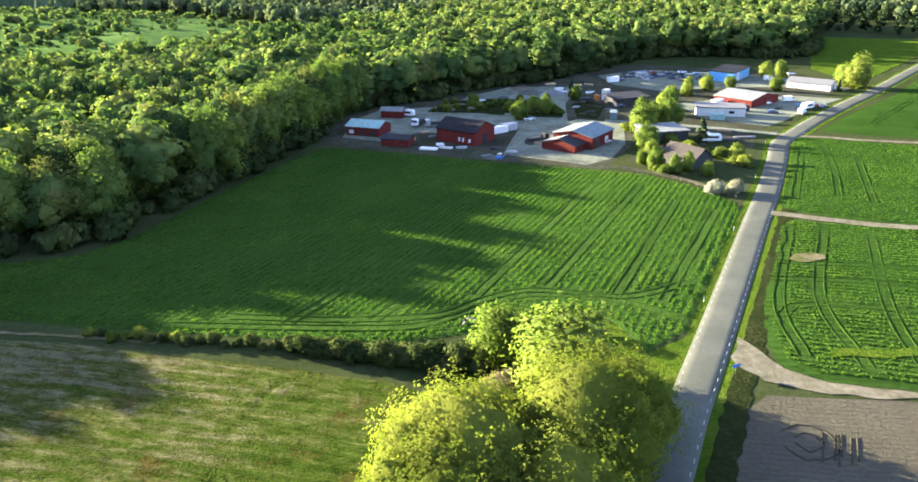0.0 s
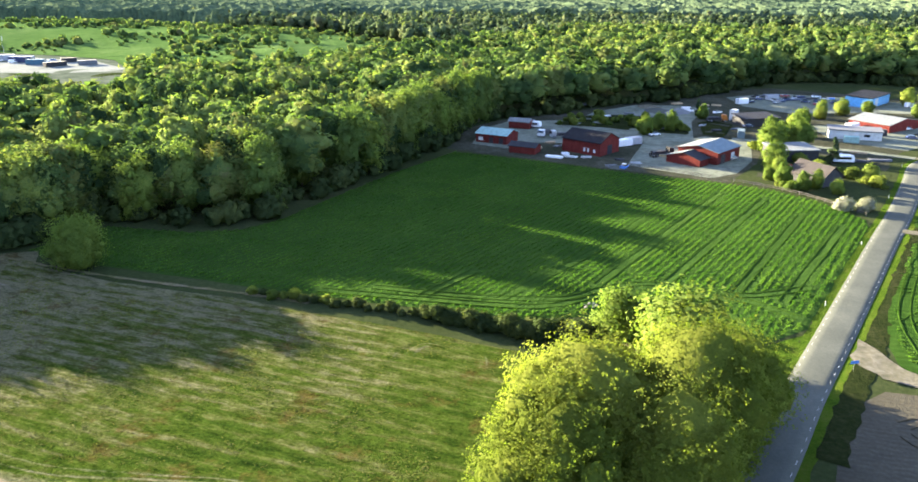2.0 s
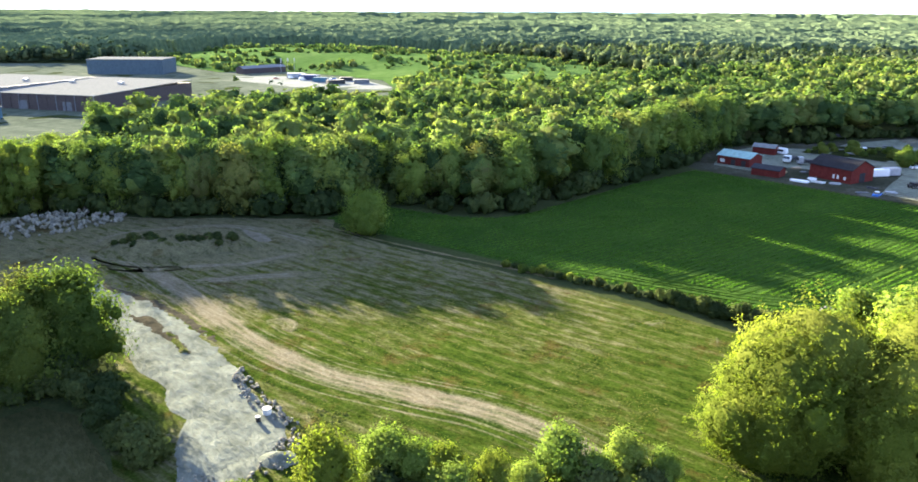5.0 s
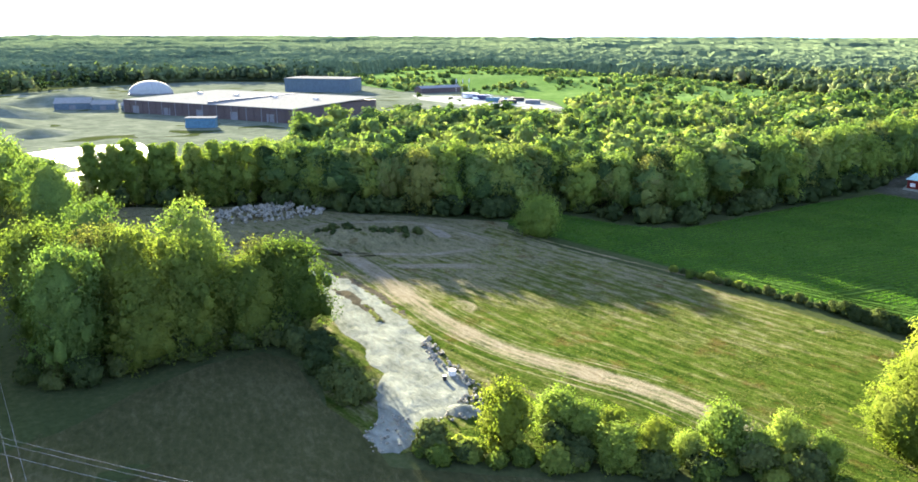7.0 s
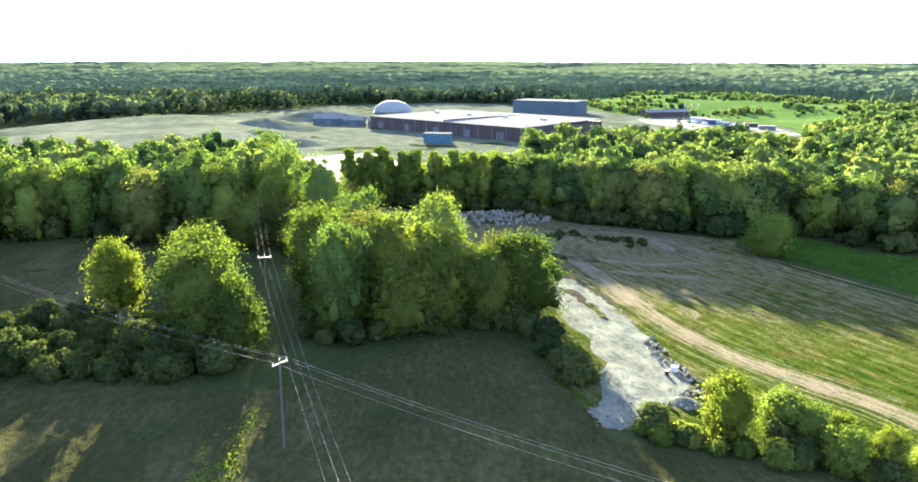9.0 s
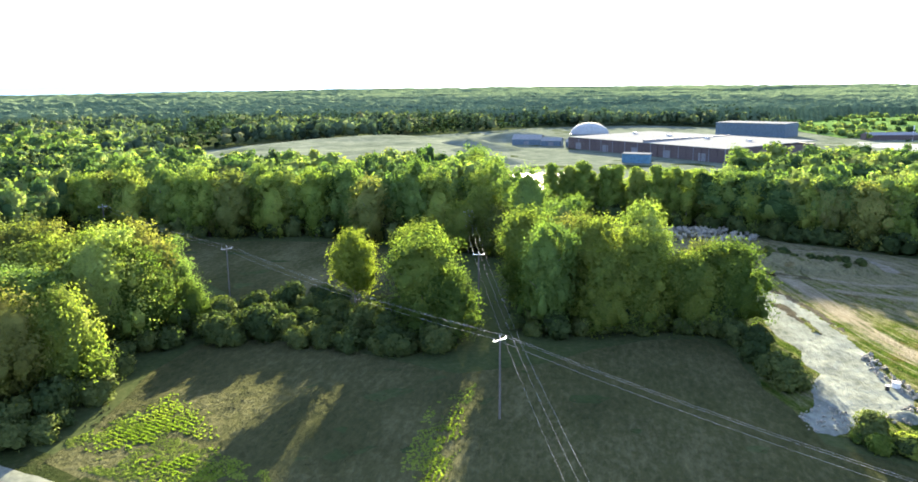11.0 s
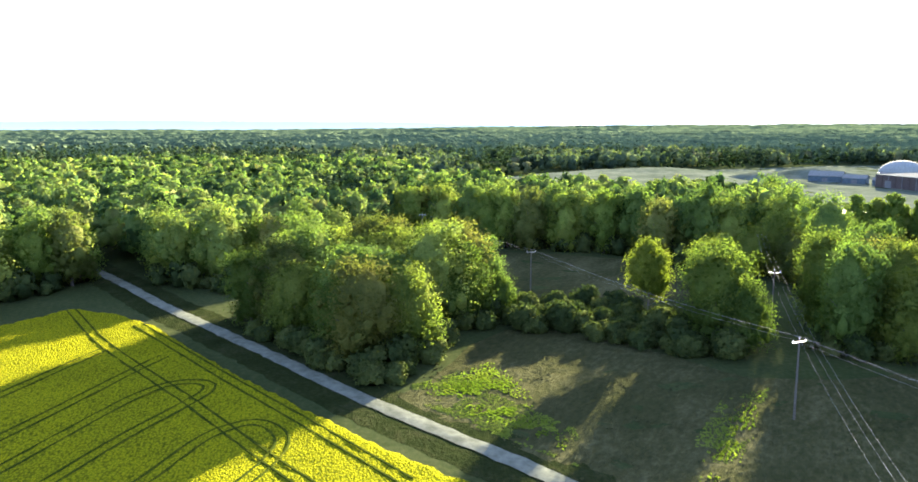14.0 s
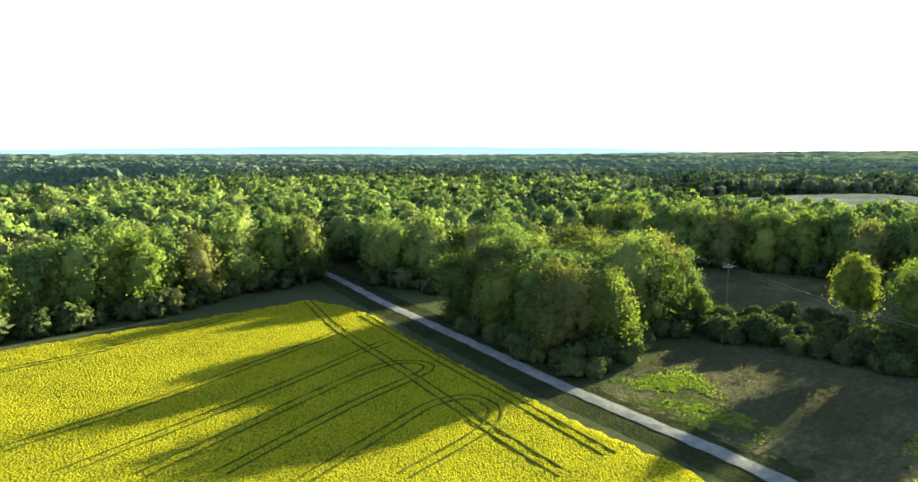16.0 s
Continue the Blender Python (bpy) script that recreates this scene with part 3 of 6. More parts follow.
sheet("bare_soil", [(67.5, 143), (69, 145.5), (71.5, 146.5), (74, 146.8), (76, 145.5), (75.2, 143.6), (73, 142.6), (71, 141.4), (69, 141.6)], HALFDIRT, 0.44, 0.8, 0.04, wobble=1.0, label="pale bare patch in the wheat", category="soil")

sheet("rough_grass", [(2, 112.5), (10, 118.5), (20, 120.5), (26, 116.5), (30, 105.5), (40, 112.5), (36, 100), (26, 84), (12, 88), (0, 98)], VERGE, 0.07, 2.0, 0.2, label="rank grass round the oaks at the field corner", category="grass", size=5)
sheet("pasture", [(-230, -68), (-224, -41), (-212, -16), (-182, 2), (-150, -8), (-134, -30), (-148, -50), (-174, -58), (-215, -84)], MEADOW, 0.05, 4, 0.1, label="pasture of pale grass between two woods", category="pasture", size=6)
sheet("grass_strip", [(58.7, 105.7), (66, 106.2), (73, 105.8), (90, 102), (110, 98), (110, 96.6), (90, 100.4), (70, 103.6), (57.7, 103.5)], VERGE, 0.44, 1.2, 0.05, wobble=1.2, label="yellow-green strip of weeds in the wheat", category="weeds", kind="stuff")

# ---- roads and tracks ----
ROAD = [(1.5, 25), (13, 50), (25.4, 76), (31.4, 89), (40.6, 107.5), (53.2, 133), (68.2, 163.5), (81.5, 190), (97, 223), (106, 243), (116.5, 257), (134, 279), (160, 309), (187, 339), (245, 407), (330, 505)]
ribbon("verge", ROAD, 9.0, 0.06, VERGE, "strip of lush verge grass beside the asphalt", "verge", ragged=0.7, profile=((-0.5, 0), (-0.36, -0.03), (0, 0), (0.36, -0.03), (0.5, 0)))
road = ribbon("road", ROAD, 5.9, 0.12, ASPHALT, "grey worn asphalt country road with broken edge lines", "road", profile=((-0.52, -0.12), (-0.5, 0), (-0.25, 0.05), (0, 0.08), (0.25, 0.05), (0.5, 0), (0.52, -0.12)))
DITCHLINE = [(x + 5.6, y - 2.4) for x, y in ROAD[2:8]]
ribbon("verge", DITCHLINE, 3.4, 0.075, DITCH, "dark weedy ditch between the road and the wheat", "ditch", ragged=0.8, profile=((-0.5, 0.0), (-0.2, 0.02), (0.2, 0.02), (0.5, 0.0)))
line = spline(ROAD, 1.0)
cum = np.concatenate([[0], np.cumsum(np.linalg.norm(np.diff(line, axis=0), axis=1))])
dash = mesh_of("edge_dash", [(-0.5, -0.07, 0), (0.5, -0.07, 0), (0.5, 0.07, 0), (-0.5, 0.07, 0)], [(0, 1, 2, 3)], WHITE)
for side in (-2.5, 2.5):
    for s in np.arange(30, 330, 3.0):
        q = np.array([np.interp(s, cum, line[:, k]) for k in (0, 1)])
        d = np.array([np.interp(s + 0.5, cum, line[:, k]) for k in (0, 1)]) - q
        d /= np.linalg.norm(d)
        ob = new("edge_dash", dash)
        ob.parent = road
        ob.matrix_basis = Matrix.Translation((q[0] + d[1] * side, q[1] - d[0] * side, 0.135)) @ Matrix.Rotation(math.atan2(d[1], d[0]), 4, "Z")
TRACK = [(-20, -28), (-40, -43), (-56, -57.5), (-64, -64.5), (-72, -72.5), (-81, -81.5), (-92, -92), (-108, -106), (-130, -126), (-150, -144), (-177, -166.5), (-215, -200)]
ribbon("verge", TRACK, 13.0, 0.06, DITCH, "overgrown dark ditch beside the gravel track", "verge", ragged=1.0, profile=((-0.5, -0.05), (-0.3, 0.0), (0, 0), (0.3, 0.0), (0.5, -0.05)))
ribbon("road", TRACK, 3.1, 0.2, LANE, "pale gravel farm track", "track", ragged=0.5, profile=((-0.5, -0.03), (-0.28, 0.02), (0, 0.06), (0.28, 0.02), (0.5, -0.03)))
ribbon("road", [(73, 174), (80, 171), (92, 165.5), (106, 161.5), (170, 148)], 3.2, 0.14, DIRT, "pale dirt farm track between wheat fields", "track", ragged=0.5)
ribbon("road", [(110, 256), (114, 253), (126, 250), (138, 245), (200, 230)], 2.6, 0.12, DIRT, "narrow dirt track between wheat fields", "track", ragged=0.5)
ribbon("road", [(110, 256), (97, 263), (84, 269), (69, 276), (55, 280)], 4.5, 0.12, YARD, "gravel lane into the yards", "lane", ragged=0.5)
ribbon("road", [(-128, 124), (-107, 119), (-89, 115.5), (-64, 112.5), (-50, 110)], 0.9, 0.12, HALFDIRT, "faint footpath along the field edge", "path", ragged=0.6)
DRIVE = [(-152, 82), (-126, 74), (-112, 68.5), (-96, 61.5), (-82, 56), (-66, 52.5), (-51, 53), (-40, 53.5), (-28, 51), (-12, 44)]


def worn(name, points, half, lanes, label, category="track", amount=0.5, plateau=0.5, seed=0.0, z=0.15, material=STUBBLE, kind="structure"):
    """A worn way: a strip of the field's own cover, bare and pressed down where wheels ran, fading into the grass at its sides."""
    line = spline(points, 1.0)
    d = np.gradient(line, axis=0)
    d /= np.linalg.norm(d, axis=1, keepdims=True)
    side = np.stack([d[:, 1], -d[:, 0]], 1)
    across = np.linspace(-half, half, int(half * 2 / 0.3) + 1)
    verts, faces, wear, m = [], [], [], len(across)
    for k, (q, s) in enumerate(zip(line, side)):
        for u in across:
            w = plateau * math.exp(-(u / (half * 0.42)) ** 4)
            for off, wide, deep in lanes:
                o = off + 0.35 * noise.noise(Vector((k * 0.06, off * 2, seed))) + 0.3 * math.sin(k * 0.05 + off * 2 + seed)
                w = max(w, deep * math.exp(-((u - o) / wide) ** 2))
            w *= 0.75 + 0.5 * noise.noise(Vector((q[0] * 0.15, q[1] * 0.15, seed + 3)))
            fade = min(1, (half - abs(u)) / 1.0) * min(1, k / 6, (len(line) - 1 - k) / 6)
            verts.append((q[0] + s[0] * u, q[1] + s[1] * u, z - 0.08 * (1 - fade) - 0.16 * max(0, w - 0.55)))
            wear.append(max(0, w) * fade * amount * 2)
        if k:
            a = (k - 1) * m
            faces += [(a + j, a + j + 1, a + m + j + 1, a + m + j) for j in range(m - 1)]
    me = mesh_of(name, verts, faces, material, True)
    at = me.attributes.new("wear", "FLOAT", "POINT")
    at.data.foreach_set("value", wear)
    return tagged(new(name, me), label, category, kind=kind)


worn("road", DRIVE, 7.0, ((-1.5, 0.5, 1.0), (0.3, 0.5, 1.0), (1.4, 0.35, 0.8), (-0.5, 0.3, 0.8), (3.4, 0.3, 0.6), (5.0, 0.3, 0.55), (-3.6, 0.3, 0.5), (-5.2, 0.25, 0.45)), "rutted pale dirt track across the fallow", plateau=0.55)
LOOPS = [([(-108, 103.5), (-107.8, 100), (-109.5, 96.5), (-114, 88), (-122.5, 81.5), (-130, 75), (-142, 73), (-156, 77)], 3.0), ([(-155, 79), (-158, 91), (-151.5, 100), (-140, 109), (-128, 111), (-116, 109), (-110.5, 107), (-108, 103.5)], 3.0),
         ([(-120, 72), (-112, 77), (-104, 84), (-95, 90)], 2.2), ([(-92, 61), (-86, 66), (-83, 64), (-84, 59)], 1.6)]
for k, (p, half) in enumerate(LOOPS):
    worn("road", p, half, ((-0.8, 0.35, 0.9), (0.8, 0.35, 0.9)), "looping wheel track in the trampled grass round the old mound", amount=0.5, plateau=0.45, seed=2.0 + k, z=0.15 + 0.008 * k, material=DRYGRASS)
for k, p in enumerate(([(-27, 89), (-27, 94), (-25, 97), (-22, 95.5), (-21, 92)], [(-15, 87), (-15, 93), (-17, 98)], [(-31, 86), (-30, 93), (-28, 99)], [(-60, 88), (-40, 82), (-20, 80)], [(-47, 61), (-38, 63), (-29, 58)])):
    worn("wheel_ruts", p, 1.3, ((-0.75, 0.22, 0.8), (0.75, 0.22, 0.8)), "faint pale wheel arcs on the fallow", "wheel ruts", 0.42, 0.0, 8.0 + k, 0.12 + 0.006 * k, kind="stuff")
sheet("works_ground", [(-118, 128), (-109, 110), (-108, 98), (-112, 90), (-126, 78), (-140, 70), (-150, 40), (-215, 55), (-226, 66), (-208, 78), (-194, 92), (-176, 102), (-157, 109), (-141, 118)],
      DRYGRASS, 0.03, 3.0, 0.05, label="dry trampled grass and earth of the works", category="ground", size=7)
sheet("old_mound", [(-149, 77.5), (-140, 76.5), (-130, 79), (-126.5, 88.5), (-121.5, 97), (-122, 101.5), (-131, 106.5), (-139.5, 105), (-147, 96), (-154, 85)], DRYGRASS, 0.03, 1.2, 0.6, rim=1, label="long overgrown mound of dark earth", category="mound", size=2.2,
      shape=lambda xy, d: 2.3 * np.clip(d / 6, 0, 1) ** 0.6 + 0.45 * smooth_noise(xy, 5, 2.0) * np.clip(d, 0, 1))
sheet("sand_patch", [(-138.6, 110.5), (-131, 107), (-123, 102.5), (-119.5, 104.5), (-127, 109)], DIRT, 0.17, 1.2, 0.1, rim=1, label="pale patch of spilled sand behind the mound", category="sand", size=3)
sheet("rough_grass", [(-145, 70), (-126, 77), (-112, 70), (-96, 63), (-82, 57), (-68, 53), (-56, 46), (-54, 24), (-57, 17), (-66, 16), (-74, 20), (-90, 30), (-104, 47), (-122, 52), (-145, 60)],
      DRYGRASS, 0.045, 2.0, 0.03, label="rough yellow-brown grass beside the stone road", category="field", size=5)
sheet("gravel_road", [(-150, 70), (-128, 63), (-115, 63), (-104, 60), (-88, 53), (-79, 48), (-70, 42), (-65, 41), (-60, 36), (-60, 30), (-59, 24), (-57, 19), (-57.6, 16.8), (-59, 16.2), (-60.4, 14.8), (-62.2, 15.9), (-64, 16.1), (-65.2, 18), (-66.6, 20.6), (-68.4, 24), (-76, 32), (-84, 37), (-95, 42), (-114, 51), (-128, 58), (-150, 62)],
      GRAVEL, 0.16, 0.9, 0.14, rim=1, wobble=2.2, label="freshly laid pale crushed stone road", category="road", size=3.2)
sheet("earth_strip", [(-121, 58.5), (-111, 57.8), (-104, 55.5), (-98, 53), (-90, 48.8), (-90, 46.8), (-98, 50.3), (-104, 52), (-112, 54.5)], MUD, 0.2, 0.8, 0.25, rim=1, label="strip of brown earth left along the stone road", category="earth", size=2.5)
sheet("grass_strip", [(-103, 53.6), (-98, 52.6), (-90.5, 48.5), (-92, 47.2), (-98, 50.8)], STUBBLE, 0.36, 0.7, 0.2, rim=1, label="tufts of dry grass on the earth strip", category="grass", size=2)
sheet("earth_strip", [(-129, 64.5), (-114, 63.5), (-103, 60.5), (-93, 56.5), (-88, 53.6), (-92, 53.2), (-103, 58), (-115, 60.5), (-128, 62)], MUD, 0.18, 0.8, 0.16, rim=1, label="dark damp edge of the stone road", category="earth", size=2)
FARM = soil_like("trodden earth and weeds", (0.0200, 0.0240, 0.0130), (0.0420, 0.0430, 0.0290), (0.0820, 0.0800, 0.0590), 0.07, 0.7, relief=0.25)
sheet("farm_ground", [(-47, 246), (-30, 239), (-14, 234), (14, 223), (39, 214.5), (52, 210), (60, 205), (72, 196), (78, 205), (92, 232), (103, 256), (120, 282), (150, 318), (176, 346), (186, 360), (172, 384), (130, 412), (100, 426), (72, 412), (40, 378), (14, 352), (-8, 328), (-36, 304), (-46, 284)],
      FARM, 0.025, 3.5, 0.02, wobble=1.5, label="trodden brown earth and weeds round the sheds", category="ground", size=6)
YARDS = [[(14, 231), (38, 218), (47, 225), (55, 243), (61, 275), (46, 283), (41, 279), (45, 316), (58, 352), (43, 357), (24, 355), (5, 333), (-4, 310), (-30, 305), (-40, 285), (-40, 256), (-27, 250), (-14, 262), (8, 262), (22, 268)],
         [(71, 388), (99, 406), (128, 396), (170, 372), (184, 350), (172, 338), (150, 350), (128, 350), (92, 342), (74, 360)],
         [(112, 268), (120, 276), (138, 297), (163, 320), (144, 328), (112, 322), (90, 312), (92, 282)]]
YARDS.append([(-471, 475), (-436, 492), (-423, 510), (-381, 500), (-340, 488), (-296, 452), (-300, 436), (-325, 424), (-362, 420), (-430, 440)])
CONCRETE = soil_like("pale concrete yard", (0.120, 0.130, 0.115), (0.185, 0.195, 0.175), (0.240, 0.250, 0.225), 0.05, 0.4, relief=0.05)
for k, p in enumerate(YARDS):
    sheet("yard", p, CONCRETE if k == 3 else YARD, 0.08, 4, 0.03, label="pale concrete yard full of stored goods" if k == 3 else "grey trodden gravel yard", category="yard")
sheet("lawn", [(-12, 299), (0, 297), (20, 291), (39, 285), (42, 298), (39, 309), (32, 321), (12, 326), (-5, 319)], DITCH, 0.16, 3, 0.3, wobble=2.0, label="overgrown weedy ground in the middle of the yard", category="weeds")
sheet("lawn", [(47.5, 312), (46, 286), (53, 283), (60, 308), (54, 320)], DITCH, 0.16, 3, 0.3, wobble=1.5, label="weedy ground beside the yard lane", category="weeds")
sheet("lawn", [(43, 214), (60, 198), (72, 190), (80, 204), (94, 232), (90, 250), (72, 262), (62, 262), (56, 240), (48, 224)], GRASS, 0.04, 4, 0.04, label="rough garden grass round the house", category="lawn")

# wheel ruts in the crops
RUTS = [[(3, 127), (38, 200)], [(17, 131), (49, 196)], [(29, 127), (55, 182)], [(37, 124), (62, 173)], [(-15, 117), (3, 147), (15, 172)], [(-30, 116), (-22, 130)],
        [(-50, 116), (-22, 114.5), (-7, 115), (2, 121), (13, 127), (29, 124), (38, 117)], [(-40, 119), (-20, 117.5), (-4, 119), (4, 125), (14, 129), (30, 126), (44, 132)]]
RUTS_E = [[(56, 118), (62, 122), (80, 119), (110, 110)], [(60, 134), (80, 131), (115, 121)], [(64, 142), (90, 138), (120, 128)],[(98, 186), (108, 210), (117, 236)], [(104, 180), (122, 225)], [(86, 184), (108, 232)], [(62, 100), (66, 125), (84, 163)], [(70, 97), (76, 120), (92, 158)], [(54, 104), (58, 124), (76, 163)], [(150, 270), (190, 315)], [(160, 262), (205, 320)]]
RUTS_R = [[(-38, -156), (-65, -148), (-110, -139)], [(-34, -143), (-69, -134), (-98, -128), (-106, -126)], [(-36, -133), (-65, -127), (-86, -122), (-92, -117), (-88, -112), (-67, -118), (-39, -124)],
          [(-141, -161), (-113, -140), (-84, -114), (-63, -96), (-49, -83)], [(-36, -114), (-58, -109), (-70, -106), (-75, -101), (-70, -96), (-61, -96), (-44, -102)], [(-128, -140), (-96, -112.5), (-73, -92), (-57, -78)], [(-68, -186), (-88, -177), (-124, -169)]]


def ruts(name, lines, top, width, material, label):
    """Pairs of wheel ruts, each pair an object of its own."""
    for p in lines:
        v, f = [], []
        line = spline(p, 1.5)
        d = np.gradient(line, axis=0)
        d /= np.linalg.norm(d, axis=1, keepdims=True)
        for off in (-0.95, 0.95):
            q = line + np.stack([d[:, 1], -d[:, 0]], 1) * off
            a, b = ribbon_arrays([tuple(x) for x in q], width, top, step=1.5, ragged=0.12, seed=off, profile=((-0.5, -0.1), (-0.3, 0), (0.3, 0), (0.5, -0.1)))
            f += [tuple(i + len(v) for i in g) for g in b]
            v += a
        tagged(new(name, mesh_of(name, v, f, material)), label, "wheel ruts", kind="stuff")


LOOPRUTS = [[(43.2, 83.8), (45.3, 85), (47.5, 84), (47.9, 81.4)], [(42.6, 81.5), (43.8, 79.1), (47.3, 80.2), (48.8, 83.7)], [(50.3, 83.3), (47.7, 77.8)], [(48.8, 83.7), (46, 77.3)], [(51.1, 83.3), (48.9, 78.4)]]
ruts("wheel_ruts", LOOPRUTS, 0.14, 0.22, MUD, "faint tyre loops on the harrowed soil")
ruts("tramlines", RUTS, 0.41, 0.34, TRAM, "dark pair of wheel ruts pressed into the wheat")
ruts("tramlines", RUTS_E, 0.39, 0.22, TRAM, "dark pair of wheel ruts pressed into the eastern wheat")
ruts("tramlines", RUTS_R, 1.06, 0.46, RAPE_CUT, "dark pair of wheel ruts pressed into the rapeseed")


# ---- tufts of weeds and grass ----
def tufts(name, poly, count, low, high, material, label, seed, gaps=()):
    """Small standing tufts of a few blades each, thick in some places and thin in others."""
    rng = np.random.default_rng(seed)
    p = np.array(poly, float)
    q = rng.uniform(p.min(0), p.max(0), (count * 6, 2))
    q = q[inside(poly, q)]
    q = q[smooth_noise(q, 9.0, seed) + 0.6 * smooth_noise(q, 2.5, seed + 2) > 0.05]
    for g, wide in gaps:
        line = spline(g, 2.0)
        q = q[np.array([np.linalg.norm(line - x, axis=1).min() > wide for x in q], bool)]
    q = q[:count]
    n = len(q)
    s = rng.uniform(low, high, n)
    V, T = [], []
    for k in range(2):
        a = rng.uniform(0, 6.28, n)
        o = rng.uniform(-0.6, 0.6, (n, 2)) * s[:, None]
        h, w = s * rng.uniform(0.3, 0.75, n), s * rng.uniform(0.5, 0.9, n)
        x, y = q[:, 0] + o[:, 0], q[:, 1] + o[:, 1]
        ring = [np.stack([x + np.cos(a + 1.57 * j) * w, y + np.sin(a + 1.57 * j) * w * 0.8, np.full(n, 0.03)], 1) for j in range(4)]
        tip = np.stack([x + rng.uniform(-0.3, 0.3, n) * w, y + rng.uniform(-0.3, 0.3, n) * w, 0.05 + h], 1)
        V.append(np.stack(ring + [tip], 1).reshape(-1, 3))
        base = 5 * (np.arange(n) + n * k)[:, None]
        T += [base + np.array([(j, (j + 1) % 4, 4)]) for j in range(4)]
    return tagged(new(name, quads_mesh(name, np.concatenate(V), np.zeros((0, 4), int), np.concatenate(T), None, material)), label, "weeds", kind="stuff")


tufts("weeds", FALLOW_POLY, 9000, 0.08, 0.26, WEED, "tufts of green and straw-coloured weeds on the fallow", 3, ((DRIVE, 3.0),))
tufts("tussocks", [(-127, -52), (-110, -33), (-97, -22), (-99, 16), (-90, 27), (-66, 18), (-46, 20), (-10, 41), (20, -20), (-30, -46), (-66, -62), (-88, -82), (-116, -70)], 5000, 0.15, 0.4, MEADOW, "pale grass tussocks of the pasture", 4)
tufts("weeds", [(-145, 70), (-126, 77), (-112, 70), (-96, 63), (-82, 57), (-68, 53), (-56, 46), (-54, 24), (-66, 42), (-82, 52), (-104, 62), (-128, 65), (-145, 70)], 1800, 0.12, 0.4, WEED, "brown and green weeds between track and stone road", 6, ((DRIVE, 2.0),))
tufts("weeds", [(-54, -52), (-62, -60), (-80, -77), (-98, -94), (-96, -96), (-82, -84.5), (-66, -69), (-56, -60)], 1100, 0.25, 0.6, DITCH, "dark rank weeds along the gravel track", 7, ((TRACK, 2.6),))
# pools of sun between the copses, put in as brighter grass
tufts("lush_grass", [(-93, -80), (-84, -77.5), (-76, -70), (-69, -63), (-62, -56), (-65, -51), (-76, -56), (-86, -64), (-99, -73)], 2600, 0.12, 0.38, LITPATCH, "lush grass at the pasture corner, coloured bright as in sun", 8, ((TRACK, 3.0),))
tufts("lush_grass", [(-92, -21), (-80, -27), (-64, -36), (-56, -42), (-58, -45), (-70, -40), (-86, -31)], 1200, 0.12, 0.36, LITPATCH, "grass strip in the pasture, coloured bright as a streak of sun", 9)


def blades(name, poly, count, turn, z, material, label, seed, gap=1.5, thin=0.0):
    """Standing crop: small upright sprays of blades along the drill rows, with the wheel ruts left open."""
    rng = np.random.default_rng(seed)
    p = np.array(poly, float)
    q = rng.uniform(p.min(0), p.max(0), (count * 3, 2))
    c, t = math.cos(radians(turn)), math.sin(radians(turn))
    across = q @ (-t, c)
    shift = (np.round(across / gap) * gap + rng.normal(size=len(q)) * 0.14 * gap) - across
    q = q + shift[:, None] * np.array((-t, c))
    q = q[inside(poly, q)]
    q = q[edge_distance(poly, q) > 0.5 + thin * rng.uniform(0, 1, len(q)) ** 0.5][:count]
    if thin:
        q = q[smooth_noise(q, 7.0, seed) + 0.5 * smooth_noise(q, 2.0, seed) > -0.1]
    for line in RUTS + RUTS_E:
        q = q[np.linalg.norm(q[:, None] - spline(line, 2.5)[None], axis=2).min(1) > 1.7]
    n = len(q)
    a = rng.uniform(0, math.pi, n)
    w, h = rng.uniform(0.12, 0.26, n), rng.uniform(0.16, 0.36, n)
    d = np.stack([np.cos(a), np.sin(a)], 1) * w[:, None]
    lean = rng.normal(size=(n, 2)) * 0.15
    v = np.stack([np.column_stack([q - d, np.full(n, z)]), np.column_stack([q + d, np.full(n, z)]), np.column_stack([q + lean, z + h])], 1).reshape(-1, 3)
    return tagged(new(name, quads_mesh(name, v, np.zeros((0, 4), int), np.arange(3 * n).reshape(-1, 3), None, material)), label, "crop", kind="stuff")


BLADE = leafy("wheat blades", (0.038, 0.088, 0.014), (0.050, 0.105, 0.017), (0.066, 0.122, 0.021), 0.45, grain=1.2)
# brighter blades that colour in the sun pools of the pasture
LITBLADE = leafy("lush sunlit grass blades", (0.070, 0.105, 0.013), (0.090, 0.125, 0.018), (0.115, 0.140, 0.024), 0.45, cell=0.3, grain=0.6)
blades("lush_blades", [(-93, -80), (-84, -77.5), (-76, -70), (-69, -63), (-64, -57), (-70, -54), (-80, -58), (-96, -60), (-108, -66), (-102, -72)], 9000, 40, 0.08, LITBLADE, "upright lush grass at the pasture corner, coloured bright as in sun", 19, 0.8, 6.0)
blades("lush_blades", [(-92, -21), (-80, -26), (-64, -34.5), (-56, -41), (-58, -45), (-70, -39), (-86, -29)], 4000, -30, 0.08, LITBLADE, "upright grass in a strip of the pasture, coloured bright as in sun", 20, 0.8, 2.5)
blades("wheat_blades", WHEAT_POLY, 85000, 64, 0.3, BLADE, "upright blades of young wheat in drill rows", 15)
